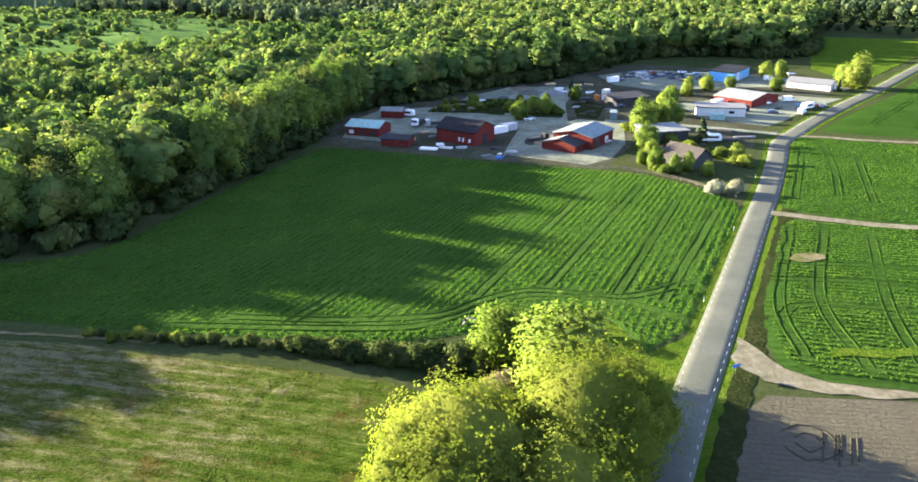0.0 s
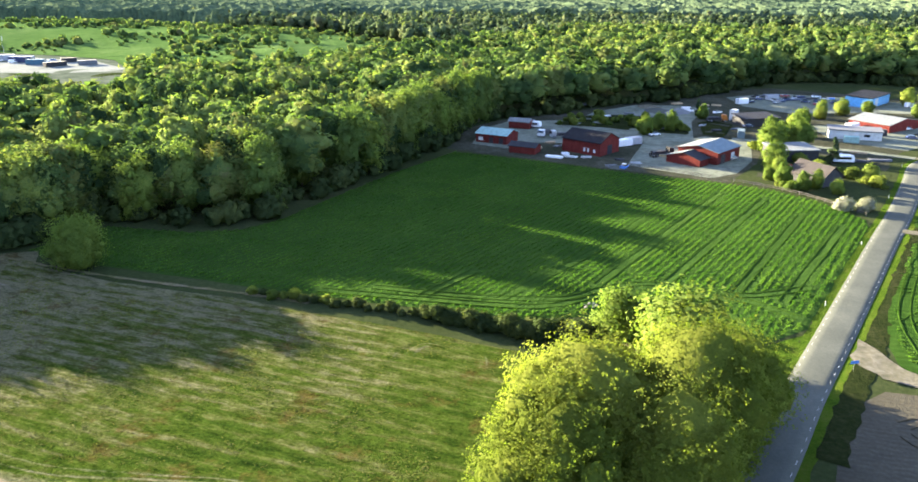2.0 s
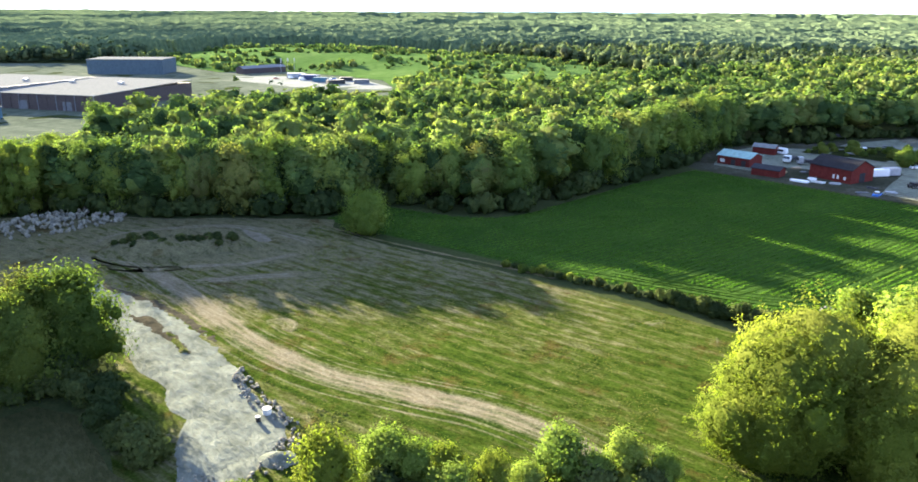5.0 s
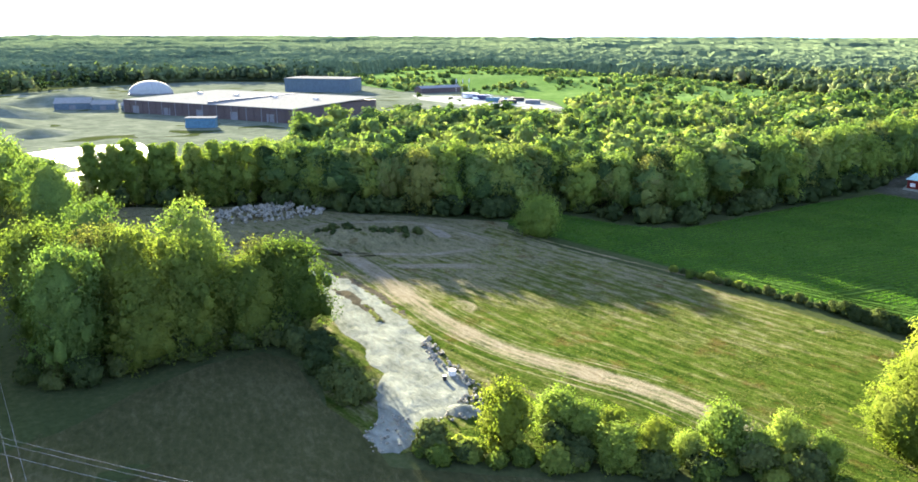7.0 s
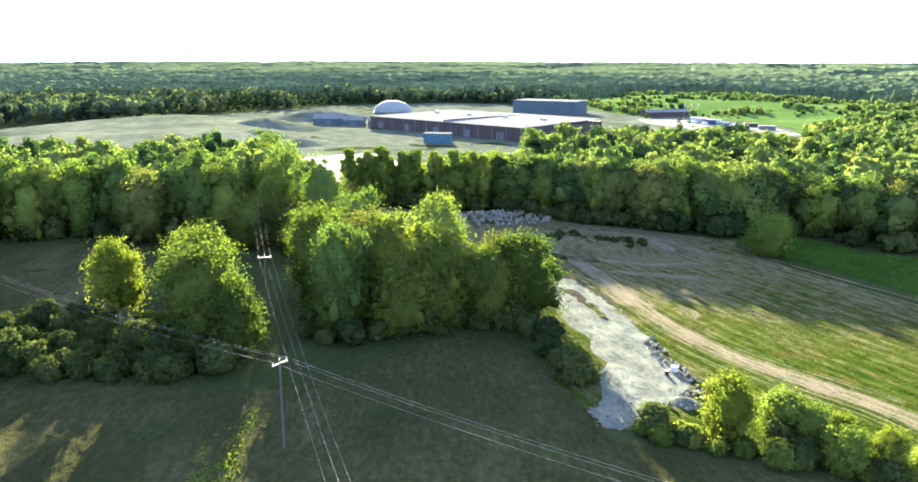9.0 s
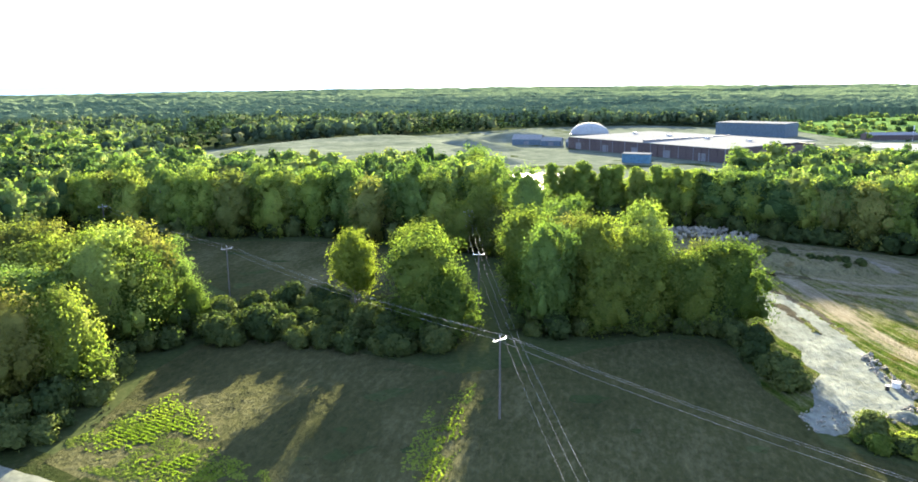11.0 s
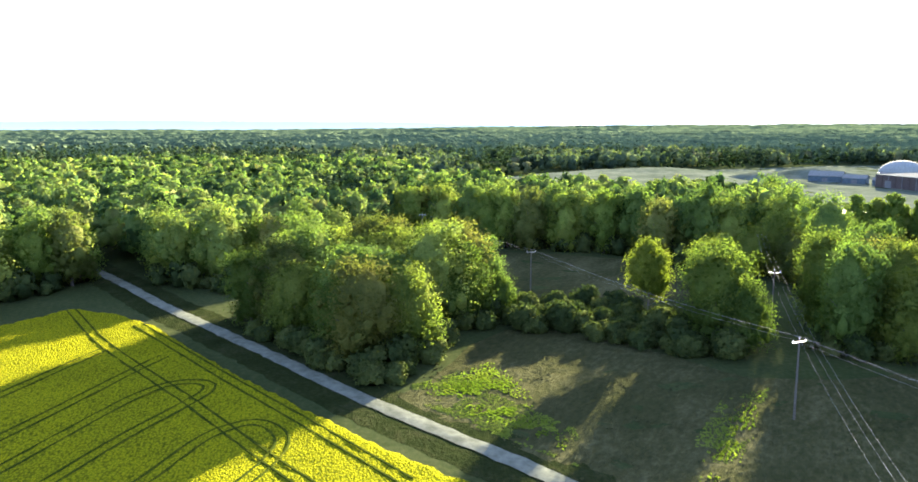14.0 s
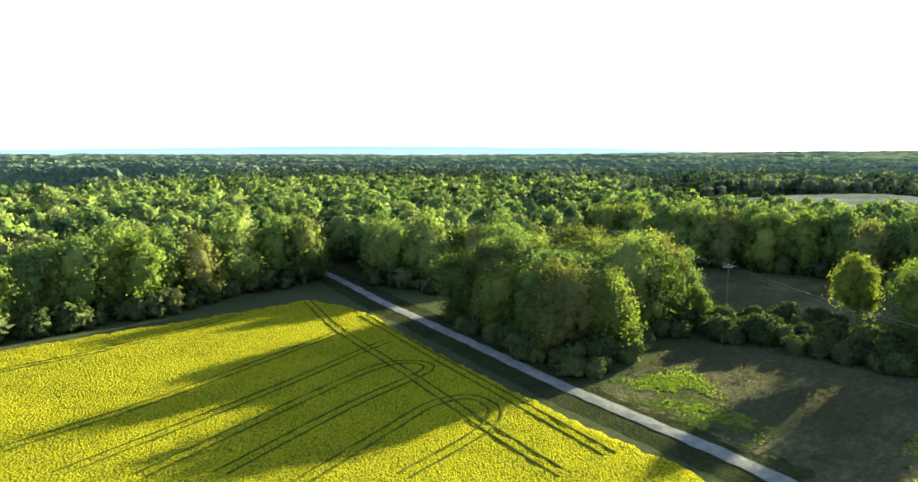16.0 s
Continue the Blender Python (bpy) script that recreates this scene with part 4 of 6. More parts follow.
blades("wheat_blades", [(74, 164), (79, 168), (92, 163), (110, 158.5), (126, 155), (114, 84), (66, 95), (54, 98), (50.5, 103), (51.5, 110), (56, 125)], 26000, -14, 0.28, BLADE, "upright blades of the eastern wheat in drill rows", 16)
blades("wheat_blades", [(114, 250), (108, 237), (95, 207), (80, 176), (92, 168.5), (120, 161), (150, 155), (170, 228), (150, 236)], 16000, -14, 0.28, BLADE, "upright blades of wheat behind the dirt track", 17)

# ---- trees ----
def ico(level):
    bm = bmesh.new()
    bmesh.ops.create_icosphere(bm, subdivisions=level, radius=1.0)
    v = np.array([tuple(x.co) for x in bm.verts])
    f = np.array([[y.index for y in x.verts] for x in bm.faces])
    bm.free()
    return v, f


ICO = {1: ico(1), 2: ico(2)}


def crown_arrays(rng, h, r, low, clumps, leaves, size, form="round", level=1, stray=0.5):
    """A crown: uneven clumps, each a lumpy core with a coat of leaf sprays. Verts, quads and triangles."""
    u = np.clip((rng.permutation(clumps) + 0.5) / clumps + rng.uniform(-0.04, 0.04, clumps), 0, 1)
    a = np.arange(clumps) * 2.4 + rng.uniform(-0.6, 0.6, clumps)
    if form == "cone":
        prof, rc = r * (1.02 - u), r * (0.42 - 0.27 * u)
        rad = prof * rng.uniform(0.25, 0.75, clumps)
    elif form == "column":
        prof = r * np.sqrt(np.clip(1 - ((u - 0.45) / 0.6) ** 2, 0.08, 1))
        rc = r * rng.uniform(0.42, 0.7, clumps)
        rad = prof * rng.uniform(0.1, 0.6, clumps)
    else:
        prof = r * np.sqrt(np.clip(1 - ((u - 0.42) / 0.62) ** 2, 0.05, 1))
        rc = r * rng.uniform(0.2, 0.42, clumps) * (1.25 if clumps < 13 else 1.0)
        rad = np.maximum(prof - rc * rng.uniform(0.75, 1.15, clumps), 0.1 * r)
        rc[:2], rad[:2], u[:2] = 0.66 * r, 0.1 * r, (0.32, 0.6)
    z = low * h + (h * (1 - low)) * u
    tall = np.where(u > 0.62, 0.85, 1.4) if form == "round" and clumps > 13 else np.full(clumps, 0.88)
    z = np.clip(z, low * h + 0.6 * rc, h - rc * 0.85)
    c = np.stack([rad * np.cos(a), rad * np.sin(a), z], 1)
    if form == "round":
        # boughs reach out unevenly
        hub, seed = np.array((0, 0, h * (0.42 + 0.5 * low))), rng.uniform(0, 50)
        reach = np.array([noise.noise(Vector(p) * (1.5 / r) + Vector((seed, 0, 0))) for p in (c - hub).tolist()])
        c[2:] = (hub + (c - hub) * (1 + (0.62 if clumps > 60 else 0.42) * reach[:, None]))[2:]
        c[:, 2] = np.maximum(c[:, 2], low * h + 0.6 * rc)
    iv, it = ICO[level]
    vs, ts = [], []
    for k in range(clumps):
        lump = iv * (rc[k] * (0.95 if k < 2 and form == "round" else 0.74 if clumps > 60 else 0.42 if clumps > 35 else 0.56 if clumps > 24 else 0.84)) * (1 + rng.uniform(-0.2, 0.12, (len(iv), 1)))
        ts.append(it + sum(len(x) for x in vs))
        vs.append(lump * (1, 1, tall[k]) + c[k] - (0, 0, 0.06 * rc[k]))
    leaves, size = leaves * 2, size * 0.74
    n = int(leaves * 1.7)
    k = rng.choice(clumps, n, p=rc ** 2 / (rc ** 2).sum())
    d = rng.normal(size=(n, 3))
    d[:, 2] += 0.4
    d /= np.linalg.norm(d, axis=1, keepdims=True)
    # small lobes on every clump
    w, q = 6.283 / (0.24 * r), c[k] + d * rc[k][:, None]
    lobe = np.sin(q[:, 0] * w + 1.3 * np.sin(q[:, 1] * w * 0.7)) * np.sin(q[:, 1] * w + 2.1) + np.sin(q[:, 2] * w * 1.3 + q[:, 0] * w * 0.4)
    p = c[k] + d * ((1 + (0.2 if clumps > 24 else 0.13) * lobe) * rc[k] * rng.uniform(0.78 if clumps > 60 else 0.58 if clumps > 35 else 0.7 if clumps > 24 else 0.84, 1.2, n))[:, None] * np.stack([np.ones(n), np.ones(n), tall[k] * 0.97], 1)
    if clumps > 24:
        # leaves sit in tufts at the ends of twigs
        bunch = 7 if clumps > 60 else 3
        tuft = np.arange(n) // bunch * bunch
        p, d, k = p[tuft] + rng.normal(size=(n, 3)) * size * (1.5 if clumps > 60 else 2.2), d[tuft], k[tuft]
    keep = np.ones(n, bool)
    for j in range(clumps):
        keep &= (k == j) | (np.linalg.norm((p - c[j]) / (1, 1, tall[j]), axis=1) > (0.72 if clumps > 60 else 0.5 if clumps > 35 else 0.62 if clumps > 24 else 0.78) * rc[j])
    p, d = p[keep][:leaves], d[keep][:leaves]
    m = len(p)
    nrm = d + rng.normal(size=(m, 3)) * 0.38 + (0, 0, 0.15)
    nrm /= np.linalg.norm(nrm, axis=1, keepdims=True)
    t = np.cross(nrm, rng.normal(size=(m, 3)))
    t /= np.linalg.norm(t, axis=1, keepdims=True)
    b = np.cross(nrm, t)
    s = (size * rng.uniform(0.6, 1.35, m))[:, None]
    lv = np.stack([p - t * s - b * s * 0.5, p + t * s - b * s * 0.5, p + b * s], 1).reshape(-1, 3)
    base = sum(len(x) for x in vs)
    ts.append(base + np.arange(m * 3).reshape(-1, 3))
    # leaves lie at all angles and only lean towards the outside of their spray
    own = np.concatenate([np.repeat(np.arange(clumps), len(iv)), np.repeat(k[keep][:leaves], 3)])
    v = np.concatenate(vs + [lv])
    out, mid = v - c[own], v - (0, 0, h * (0.45 + 0.55 * low))
    nv = 0.45 * out / np.linalg.norm(out, axis=1, keepdims=True) + 0.55 * mid / np.linalg.norm(mid, axis=1, keepdims=True)
    nv[base:] = nv[base:] * 0.8 + (0, 0, 0.1) + np.repeat(rng.normal(size=(m, 3)) * (0.1 + stray * 0.26), 3, axis=0)
    nv /= np.linalg.norm(nv, axis=1, keepdims=True)
    return v, np.zeros((0, 4), int), np.concatenate(ts), nv


def trunk_mesh(name, rng, h, r, limbs=5):
    """A tapered, slightly bent trunk with limbs."""
    bm = bmesh.new()

    def tube(points, radii, sides=7):
        rings = []
        for p, q in zip(points, radii):
            rings.append([bm.verts.new((p[0] + q * math.cos(2 * math.pi * s / sides), p[1] + q * math.sin(2 * math.pi * s / sides), p[2])) for s in range(sides)])
        for a, b in zip(rings, rings[1:]):
            for s in range(sides):
                bm.faces.new((a[s], a[(s + 1) % sides], b[(s + 1) % sides], b[s]))
        bm.faces.new(rings[-1])
    bend = rng.uniform(-0.03, 0.03, 2) * h
    spine = [(bend[0] * k * k, bend[1] * k * k, h * 0.8 * k - 0.1) for k in (0, 0.06, 0.3, 0.6, 1.0)]
    tube(spine, [0.045 * r * q + 0.02 for q in (1.7, 1.15, 1.0, 0.65, 0.2)])
    for i in range(limbs):
        k = rng.uniform(0.3, 0.75)
        s = np.array((bend[0] * k * k, bend[1] * k * k, h * 0.8 * k))
        a = i * 2.4 + rng.uniform(0, 0.8)
        e = s + (0.7 * r * math.cos(a), 0.7 * r * math.sin(a), 0.16 * h)
        tube([s, (s + e) / 2 + (0, 0, -0.02 * h), e], [0.02 * r + 0.02, 0.014 * r + 0.015, 0.02], 5)
    me = bpy.data.meshes.new(name)
    bm.to_mesh(me)
    bm.free()
    me.materials.append(BARK)
    return me


def tree_proto(name, seed, h, r, low, clumps, leaves, size, material, label, category="tree", form="round", level=1, limbs=5, stray=0.5):
    rng = np.random.default_rng(seed)
    e = new(name)
    tr = new("trunk", trunk_mesh("trunk", rng, h, r, limbs))
    cr = new("crown", quads_mesh("crown", *crown_arrays(rng, h, r, low, clumps, leaves, size, form, level, stray), material=material))
    tr.parent = cr.parent = e
    return tagged(e, label, category)


class Kind:
    """A few variants of one kind of tree; the first use of each stands as built, the others are copies."""

    def __init__(self, group, protos):
        self.group, self.protos, self.used, self.n = group, protos, set(), 0

    def put(self, x, y, scale=1.0, turn=None, z=0.0, stretch=1.0):
        rng = random.Random(int(x * 31 + y * 17 + self.n))
        p = self.protos[self.n % len(self.protos)]
        self.n += 1
        m = Matrix.LocRotScale((x, y, z), Euler((0, 0, rng.uniform(0, 6.28) if turn is None else turn)), (scale, scale, scale * stretch))
        if p.name not in self.used:
            self.used.add(p.name)
            p.matrix_basis = m
            ob = p
        else:
            loc, q, s = m.decompose()
            ob = copy_thing(p, m @ Matrix.Diagonal((1 / p.scale[0], 1 / p.scale[1], 1 / p.scale[2], 1)))
        ob["group"] = self.group
        return ob


def spots(poly, gap, seed, inset=0.0):
    p = np.array(poly, float)
    lo, hi = p.min(0), p.max(0)
    rng = np.random.default_rng(seed)
    gx, gy = np.meshgrid(np.arange(lo[0], hi[0], gap), np.arange(lo[1], hi[1], gap * 0.87))
    gx = gx + (np.arange(gx.shape[0]) % 2)[:, None] * gap / 2
    q = np.stack([gx.ravel(), gy.ravel()], 1)
    q += rng.uniform(-0.32, 0.32, q.shape) * gap
    q = q[inside(poly, q)]
    return q[edge_distance(poly, q) >= inset] if len(q) else q


# forests of the plan
WOOD_NORTH = [(-228, 70), (-210, 80), (-196, 95), (-177, 105), (-158, 112), (-142, 121), (-127, 129), (-121, 134), (-118, 151), (-92, 152), (-84, 155), (-79, 165), (-71, 189), (-63, 211), (-53, 241), (-49, 262), (-48, 292), (-38, 306), (-20, 319), (-6, 334), (13, 357), (32, 364),
              (62, 397), (108, 450), (150, 458), (205, 455), (262, 575), (310, 640), (250, 700), (0, 700), (-60, 610), (-98, 490), (-140, 412), (-172, 347), (-221, 362), (-216, 332), (-198, 290), (-193, 273), (-222, 270), (-254, 263), (-265, 240), (-256, 180), (-241, 118)]
WOOD_BEHIND = [(-258, -94), (-240, -68), (-232, -41), (-222, -18), (-206, -8), (-196, 2), (-196, 12), (-204, 34), (-214, 46), (-285, 48), (-300, 0), (-325, -60), (-350, -110), (-300, -125)]
WOOD_WEST = [(-181, -160), (-167, -143), (-170, -129), (-190, -114), (-215, -102), (-262, -99), (-300, -128), (-350, -115), (-420, -105), (-560, -90), (-590, -300), (-450, -430), (-250, -450), (-120, -380), (-62, -240), (-86, -209), (-115, -195), (-148, -188), (-168, -180)]
COPSE_EAST = [(-111, -5), (-105, 8), (-103, 18), (-100, 28), (-96, 38), (-102, 42), (-112, 36), (-128, 30), (-143, 20), (-140, 6), (-122, -2)]
COPSE_SOUTH = [(-127, -116), (-111, -102), (-98, -90), (-94, -84), (-104, -79), (-119, -77), (-131, -68), (-142, -70), (-152, -88), (-152, -110), (-142, -120)]
CONIFERS = [(-270, -101), (-285, -132), (-330, -140), (-365, -118), (-355, -96), (-300, -104)]

GREENS = "broadleaf tree in fresh green leaf at the wood's edge"
edge_kind = Kind("woodland trees", [tree_proto("tree", 10 + k, h, r, low, 28, 1650, 0.43, m, GREENS, stray=0.3) for k, (h, r, low, m) in enumerate([(21.5, 6.4, 0.04, LEAF), (18.5, 6.0, 0.03, LIMELEAF), (21, 6.8, 0.05, LEAF), (17.5, 5.8, 0.03, LIMELEAF), (20, 6.6, 0.04, BRONZE), (22, 6.0, 0.05, LEAF), (20.5, 6.4, 0.03, LIMELEAF)])])
copse_kind = Kind("copse trees", [tree_proto("tree", 30 + k, h, r, low, 40, 4600, 0.28, m, "leafy tree in a copse between the fields", stray=0.3) for k, (h, r, low, m) in enumerate([(18.5, 7.0, 0.04, COPSELEAF), (17, 6.4, 0.04, COPSELEAF), (19.5, 7.6, 0.05, LEAF), (16, 6.6, 0.03, COPSELEAF), (18, 7.2, 0.04, COPSEBRONZE)])])
poplar_kind = Kind("slender trees by the ponds", [tree_proto("tree", 40 + k, h, r, 0.06, 14, 1300, 0.4, LIMELEAF, "slender young aspen beside the ponds", form="column") for k, (h, r) in enumerate([(17, 2.6), (15, 2.3), (18, 2.8)])])
oak_kind = Kind("roadside oaks", [tree_proto("oak", 50 + k, h, r, low, 64, 27000, 0.235, OAKLEAF, "broad roadside oak in yellow-green spring leaf", "tree", level=2, limbs=9, stray=0.2) for k, (h, r, low) in enumerate([(15.5, 9.8, 0.1), (16, 9.6, 0.12)])])
small_kind = Kind("hedgerow trees", [tree_proto("tree", 60 + k, h, r, 0.05, 26, 2200, 0.25, m, "small yellow-green hedgerow tree", level=1) for k, (h, r, m) in enumerate([(8, 3.4, LIMELEAF), (7, 3.2, LIMELEAF), (9, 3.8, OAKLEAF), (6.5, 3.6, LIMELEAF)])])
garden_kind = Kind("yard trees", [tree_proto("tree", 65 + k, h, r, 0.04, 18, 1300, 0.30, LIMELEAF, "light green garden tree among the yards") for k, (h, r) in enumerate([(8, 3.8), (7, 3.4), (9, 3.6)])])
bush_kind = Kind("hedge bushes", [tree_proto("bush", 70 + k, h, r, 0.0, 8, 320, 0.28, BUSHLEAF, "low green hedge bush at the field edge", "bush", limbs=3) for k, (h, r) in enumerate([(1.8, 1.5), (2.3, 1.7), (1.5, 1.4)])])
dark_kind = Kind("dark scrub", [tree_proto("bush", 80 + k, h, r, 0.0, 10, 420, 0.38, SCRUB, "dark overgrown scrub bush", "bush", limbs=3) for k, (h, r) in enumerate([(4.0, 3.0), (5.0, 3.2), (3.2, 2.8)])])
bloom_kind = Kind("blossoming bushes", [tree_proto("bush", 90, 3.6, 2.8, 0.0, 12, 900, 0.3, BLOOM, "bush covered in white blossom beside the road", "bush", limbs=3)])
conifer_kind = Kind("garden conifers", [tree_proto("conifer", 95, 9, 2.6, 0.03, 16, 900, 0.4, NEEDLE, "dark conifer in the yard", form="cone")])
twig_kind = Kind("bare bushes", [tree_proto("bush", 97, 6, 4.2, 0.0, 12, 1800, 0.25, TWIG, "brown bush just coming into bud", "bush", limbs=6)])
yellow_kind = Kind("yellow trees", [tree_proto("tree", 106, 18.0, 4.6, 0.42, 30, 3000, 0.3, OAKLEAF, "bright yellow-green tree among darker ones")])

TRACKLINE = spline(TRACK, 3.0)
line_pts = np.array([(-131 + 53 * s, -5 - 18 * s) for s in np.linspace(-0.75, 1, 30)])


def clear_of(q, pts, d):
    return np.array([np.linalg.norm(pts - x, axis=1).min() > d for x in q], bool) if len(q) else np.zeros(0, bool)


def low_side(x, y):
    """The wood is lower towards the ponds."""
    return 1.06 if y > 175 else 0.9 if 138 < y < 168 and -126 < x < -76 else 1.0 if y > 150 or x > -200 or x < -260 or y < 60 else 0.88 if x > -212 else 0.68


def stuff_wood(name, places, label, kind="round", material=FARLEAF, tall=1.0, even=0.2):
    """Far trees, too many to count, as one mesh: finer ones near the fields, coarser ones farther off."""
    rng = np.random.default_rng(len(name) + len(places))
    lib = {}
    form = "cone" if kind == "cone" else "round"
    for lod, (cl, lf, sz) in enumerate(((16, 600, 0.62), (11, 190, 0.95), (7, 64, 1.45))):
        lib[lod] = [crown_arrays(np.random.default_rng(200 + 10 * lod + k), 20.0, 3.6 if form == "cone" else 6.5, 0.12 if form == "cone" else 0.25, cl, lf, sz, form, 1, 0.1) for k in range(5)]
    V, Q, T, N, base = [], [], [], [], 0
    for x, y in places:
        r = math.hypot(x, y + 20)
        if rng.uniform() < (0.28 if r > 330 else 0.1 if even > 0.14 else 0.0):
            continue
        lod = 0 if r < 215 else 1 if r < 340 else 2
        v, q, t, nv = lib[lod][rng.integers(5)]
        a, s, st = rng.uniform(0, 6.28), (0.72 + 0.75 * rng.uniform() ** 1.6) * (1.15 if r > 330 else 1), tall * (1 + rng.uniform(-even, 0.7 * even)) * low_side(x, y)
        c, d = math.cos(a) * s, math.sin(a) * s
        w = np.stack([x + v[:, 0] * c - v[:, 1] * d, y + v[:, 0] * d + v[:, 1] * c, v[:, 2] * st], 1)
        V.append(w); Q.append(q + base); T.append(t + base)
        N.append(np.stack([nv[:, 0] * math.cos(a) - nv[:, 1] * math.sin(a), nv[:, 0] * math.sin(a) + nv[:, 1] * math.cos(a), nv[:, 2]], 1))
        base += len(w)
    ob = new(name, quads_mesh(name, np.concatenate(V), np.concatenate(Q), np.concatenate(T), np.concatenate(N), material))
    return tagged(ob, label, "woodland", kind="stuff")


def plant(poly, gap, seed, near=None, kind=edge_kind, band=11.0, limit=60, scale=1.0, inset=0.0, vary=0.1):
    """Trees of a wood: those of its edge within the stretch are things of their own, the rest is returned."""
    q = spots(poly, gap, seed, inset)
    q = q[clear_of(q, TRACKLINE, 6.5) & clear_of(q, line_pts, 5.0)]
    d = edge_distance(poly, q)
    if near is None:
        return q
    pick = (d < band) & inside(near, q)
    own = q[pick][:limit]
    rest = np.concatenate([q[~pick], q[pick][limit:]])
    rng = random.Random(seed)
    for x, y in own:
        s = scale * rng.uniform(0.88, 1.15)
        kind.put(x, y, s, stretch=scale * rng.uniform(1.02 - vary, 1.02 + vary) / s * low_side(x, y))
    return rest


rest = plant(WOOD_NORTH, 9.9, 1, [(-260, 60), (-40, 100), (-40, 300), (-110, 300), (-260, 140)], limit=72, scale=0.93, vary=0.06)
band = np.concatenate([spots([(-200, 99), (-158, 115), (-124, 135), (-121, 154), (-130, 154), (-160, 132), (-200, 114)], 5.4, 21), spots([(-119, 155), (-85, 158), (-80, 168), (-72, 191), (-64, 213), (-54, 243), (-50, 294), (-60, 294), (-66, 243), (-84, 190), (-94, 170), (-119, 165)], 8.0, 22), spots([(-49, 290), (-38, 309), (-20, 322), (-6, 337), (13, 360), (32, 367), (30, 377), (8, 370), (-12, 346), (-26, 331), (-46, 317), (-60, 292)], 8.0, 23)])
stuff_wood("wood_edge", band, "dense tall trees just inside the edge of the wood", tall=0.92, even=0.1)
stuff_wood("north_wood", rest, "dense mixed broadleaf wood in spring leaf", tall=0.92, even=0.22)
rest = plant(WOOD_BEHIND, 9.0, 2, [(-270, -110), (-180, -110), (-180, 70), (-270, 80)], limit=40, scale=1.04)
stuff_wood("far_copse", rest, "belt of broadleaf trees beyond the pasture", tall=1.04)
rest = plant(WOOD_WEST, 9.8, 3, [(-60, -300), (-60, -100), (-215, -90), (-215, -260)], limit=64, scale=0.93)
rest = rest[rest[:, 1] > -150 + 1.25 * (rest[:, 0] + 20)]
stuff_wood("west_wood", rest[~inside(CONIFERS, rest)], "broad spring-green wood rolling to the distance", tall=0.95, even=0.26)
stuff_wood("spruce_stand", spots(CONIFERS, 5.0, 5), "stand of dark spruces among broadleaf trees", "cone", NEEDLE, 1.05)
plant(COPSE_EAST, 9.6, 6, COPSE_EAST, copse_kind, 99, 60, 1.0, vary=0.2)
plant(COPSE_SOUTH, 9.4, 7, COPSE_SOUTH, copse_kind, 99, 60, 1.05, vary=0.15)
for x, y, s in ((-138, -15, 1.08), (-146, -67, 0.85), (-140, -63, 0.62), (-160, 16, 0.6), (-168, 24, 0.75), (-189.5, 20, 1.08), (-182, 30, 1.2), (-186, 12, 0.9), (-176, 19, 0.8)):
    copse_kind.put(x, y, s)
copse_kind.put(-118, -21.5, 1.28, stretch=0.84)
copse_kind.put(-113, -18, 0.9, stretch=0.9)
yellow_kind.put(-127.5, -32.5, 1.04)
for x, y in ((-108, -22), (-110, -30), (-115, -37), (-120, -45), (-126, -50), (-128, -40), (-122, -34), (-132, -50), (-138, -47), (-144, -50), (-134, -58), (-139, -62), (-146, -58), (-150, -66), (-126, -56), (-92, 30), (-84, 27), (-78, 25), (-73, 23.5), (-88, 31), (-98, 30)):
    dark_kind.put(x, y, 0.9 + 0.35 * ((x * 13 + y * 7) % 3) / 2)
for k in range(36):
    s = k / 35
    poplar_kind.put(-236 + 38 * s + 2.0 * (k % 3), 65 + 30 * s - 3 * (k % 2) + 3 * (k % 5 == 0), 0.72 + 0.5 * ((k * 0.618) % 1), stretch=0.95 + 0.2 * ((k * 0.382) % 1))
for x, y, s in ((-213, 39, 0.85), (-219, 46, 0.72), (-221, 52, 0.62), (-223, 57, 0.5), (-228, 50, 0.75), (-206, 30, 0.8), (-236, 55, 0.6)):
    edge_kind.put(x, y, s)
for poly, gap, seed in (([(-128, -52), (-110, -32), (-104, -21), (-112, -14), (-122, -14), (-140, -30), (-152, -48), (-150, -64), (-135, -64), (-126, -58)], 5.2, 31), ([(-113, -7), (-107, 2), (-104, 14), (-101, 26), (-97, 36), (-101, 38), (-106, 24), (-110, 8), (-117, -3)], 4.2, 32),
                         ([(-128, -118), (-111, -104), (-97, -91), (-91, -83), (-94, -79), (-104, -76), (-119, -74), (-133, -63), (-137, -67), (-121, -79), (-104, -82), (-99, -88), (-112, -100), (-128, -113)], 4.6, 33)):
    for k, (x, y) in enumerate(spots(poly, gap, seed)):
        dark_kind.put(x, y, 0.75 + 0.45 * ((k * 29) % 7) / 6)
for k in range(12):
    dark_kind.put(-27 + 2.1 * k, 107.2 - 0.55 * k, 0.5 + 0.2 * (k % 3) / 2 + 0.02 * k)
oak_kind.put(0.5, 66, 1.0)
oak_kind.put(14, 71, 1.0)
oak_kind.put(-2.5, 59, 0.82)
oak_kind.put(10, 60, 0.85)
oak_kind.put(19.5, 80, 0.75)
small_kind.put(14.5, 91, 2.3, stretch=0.72)
small_kind.put(6, 103, 1.45, stretch=0.9)
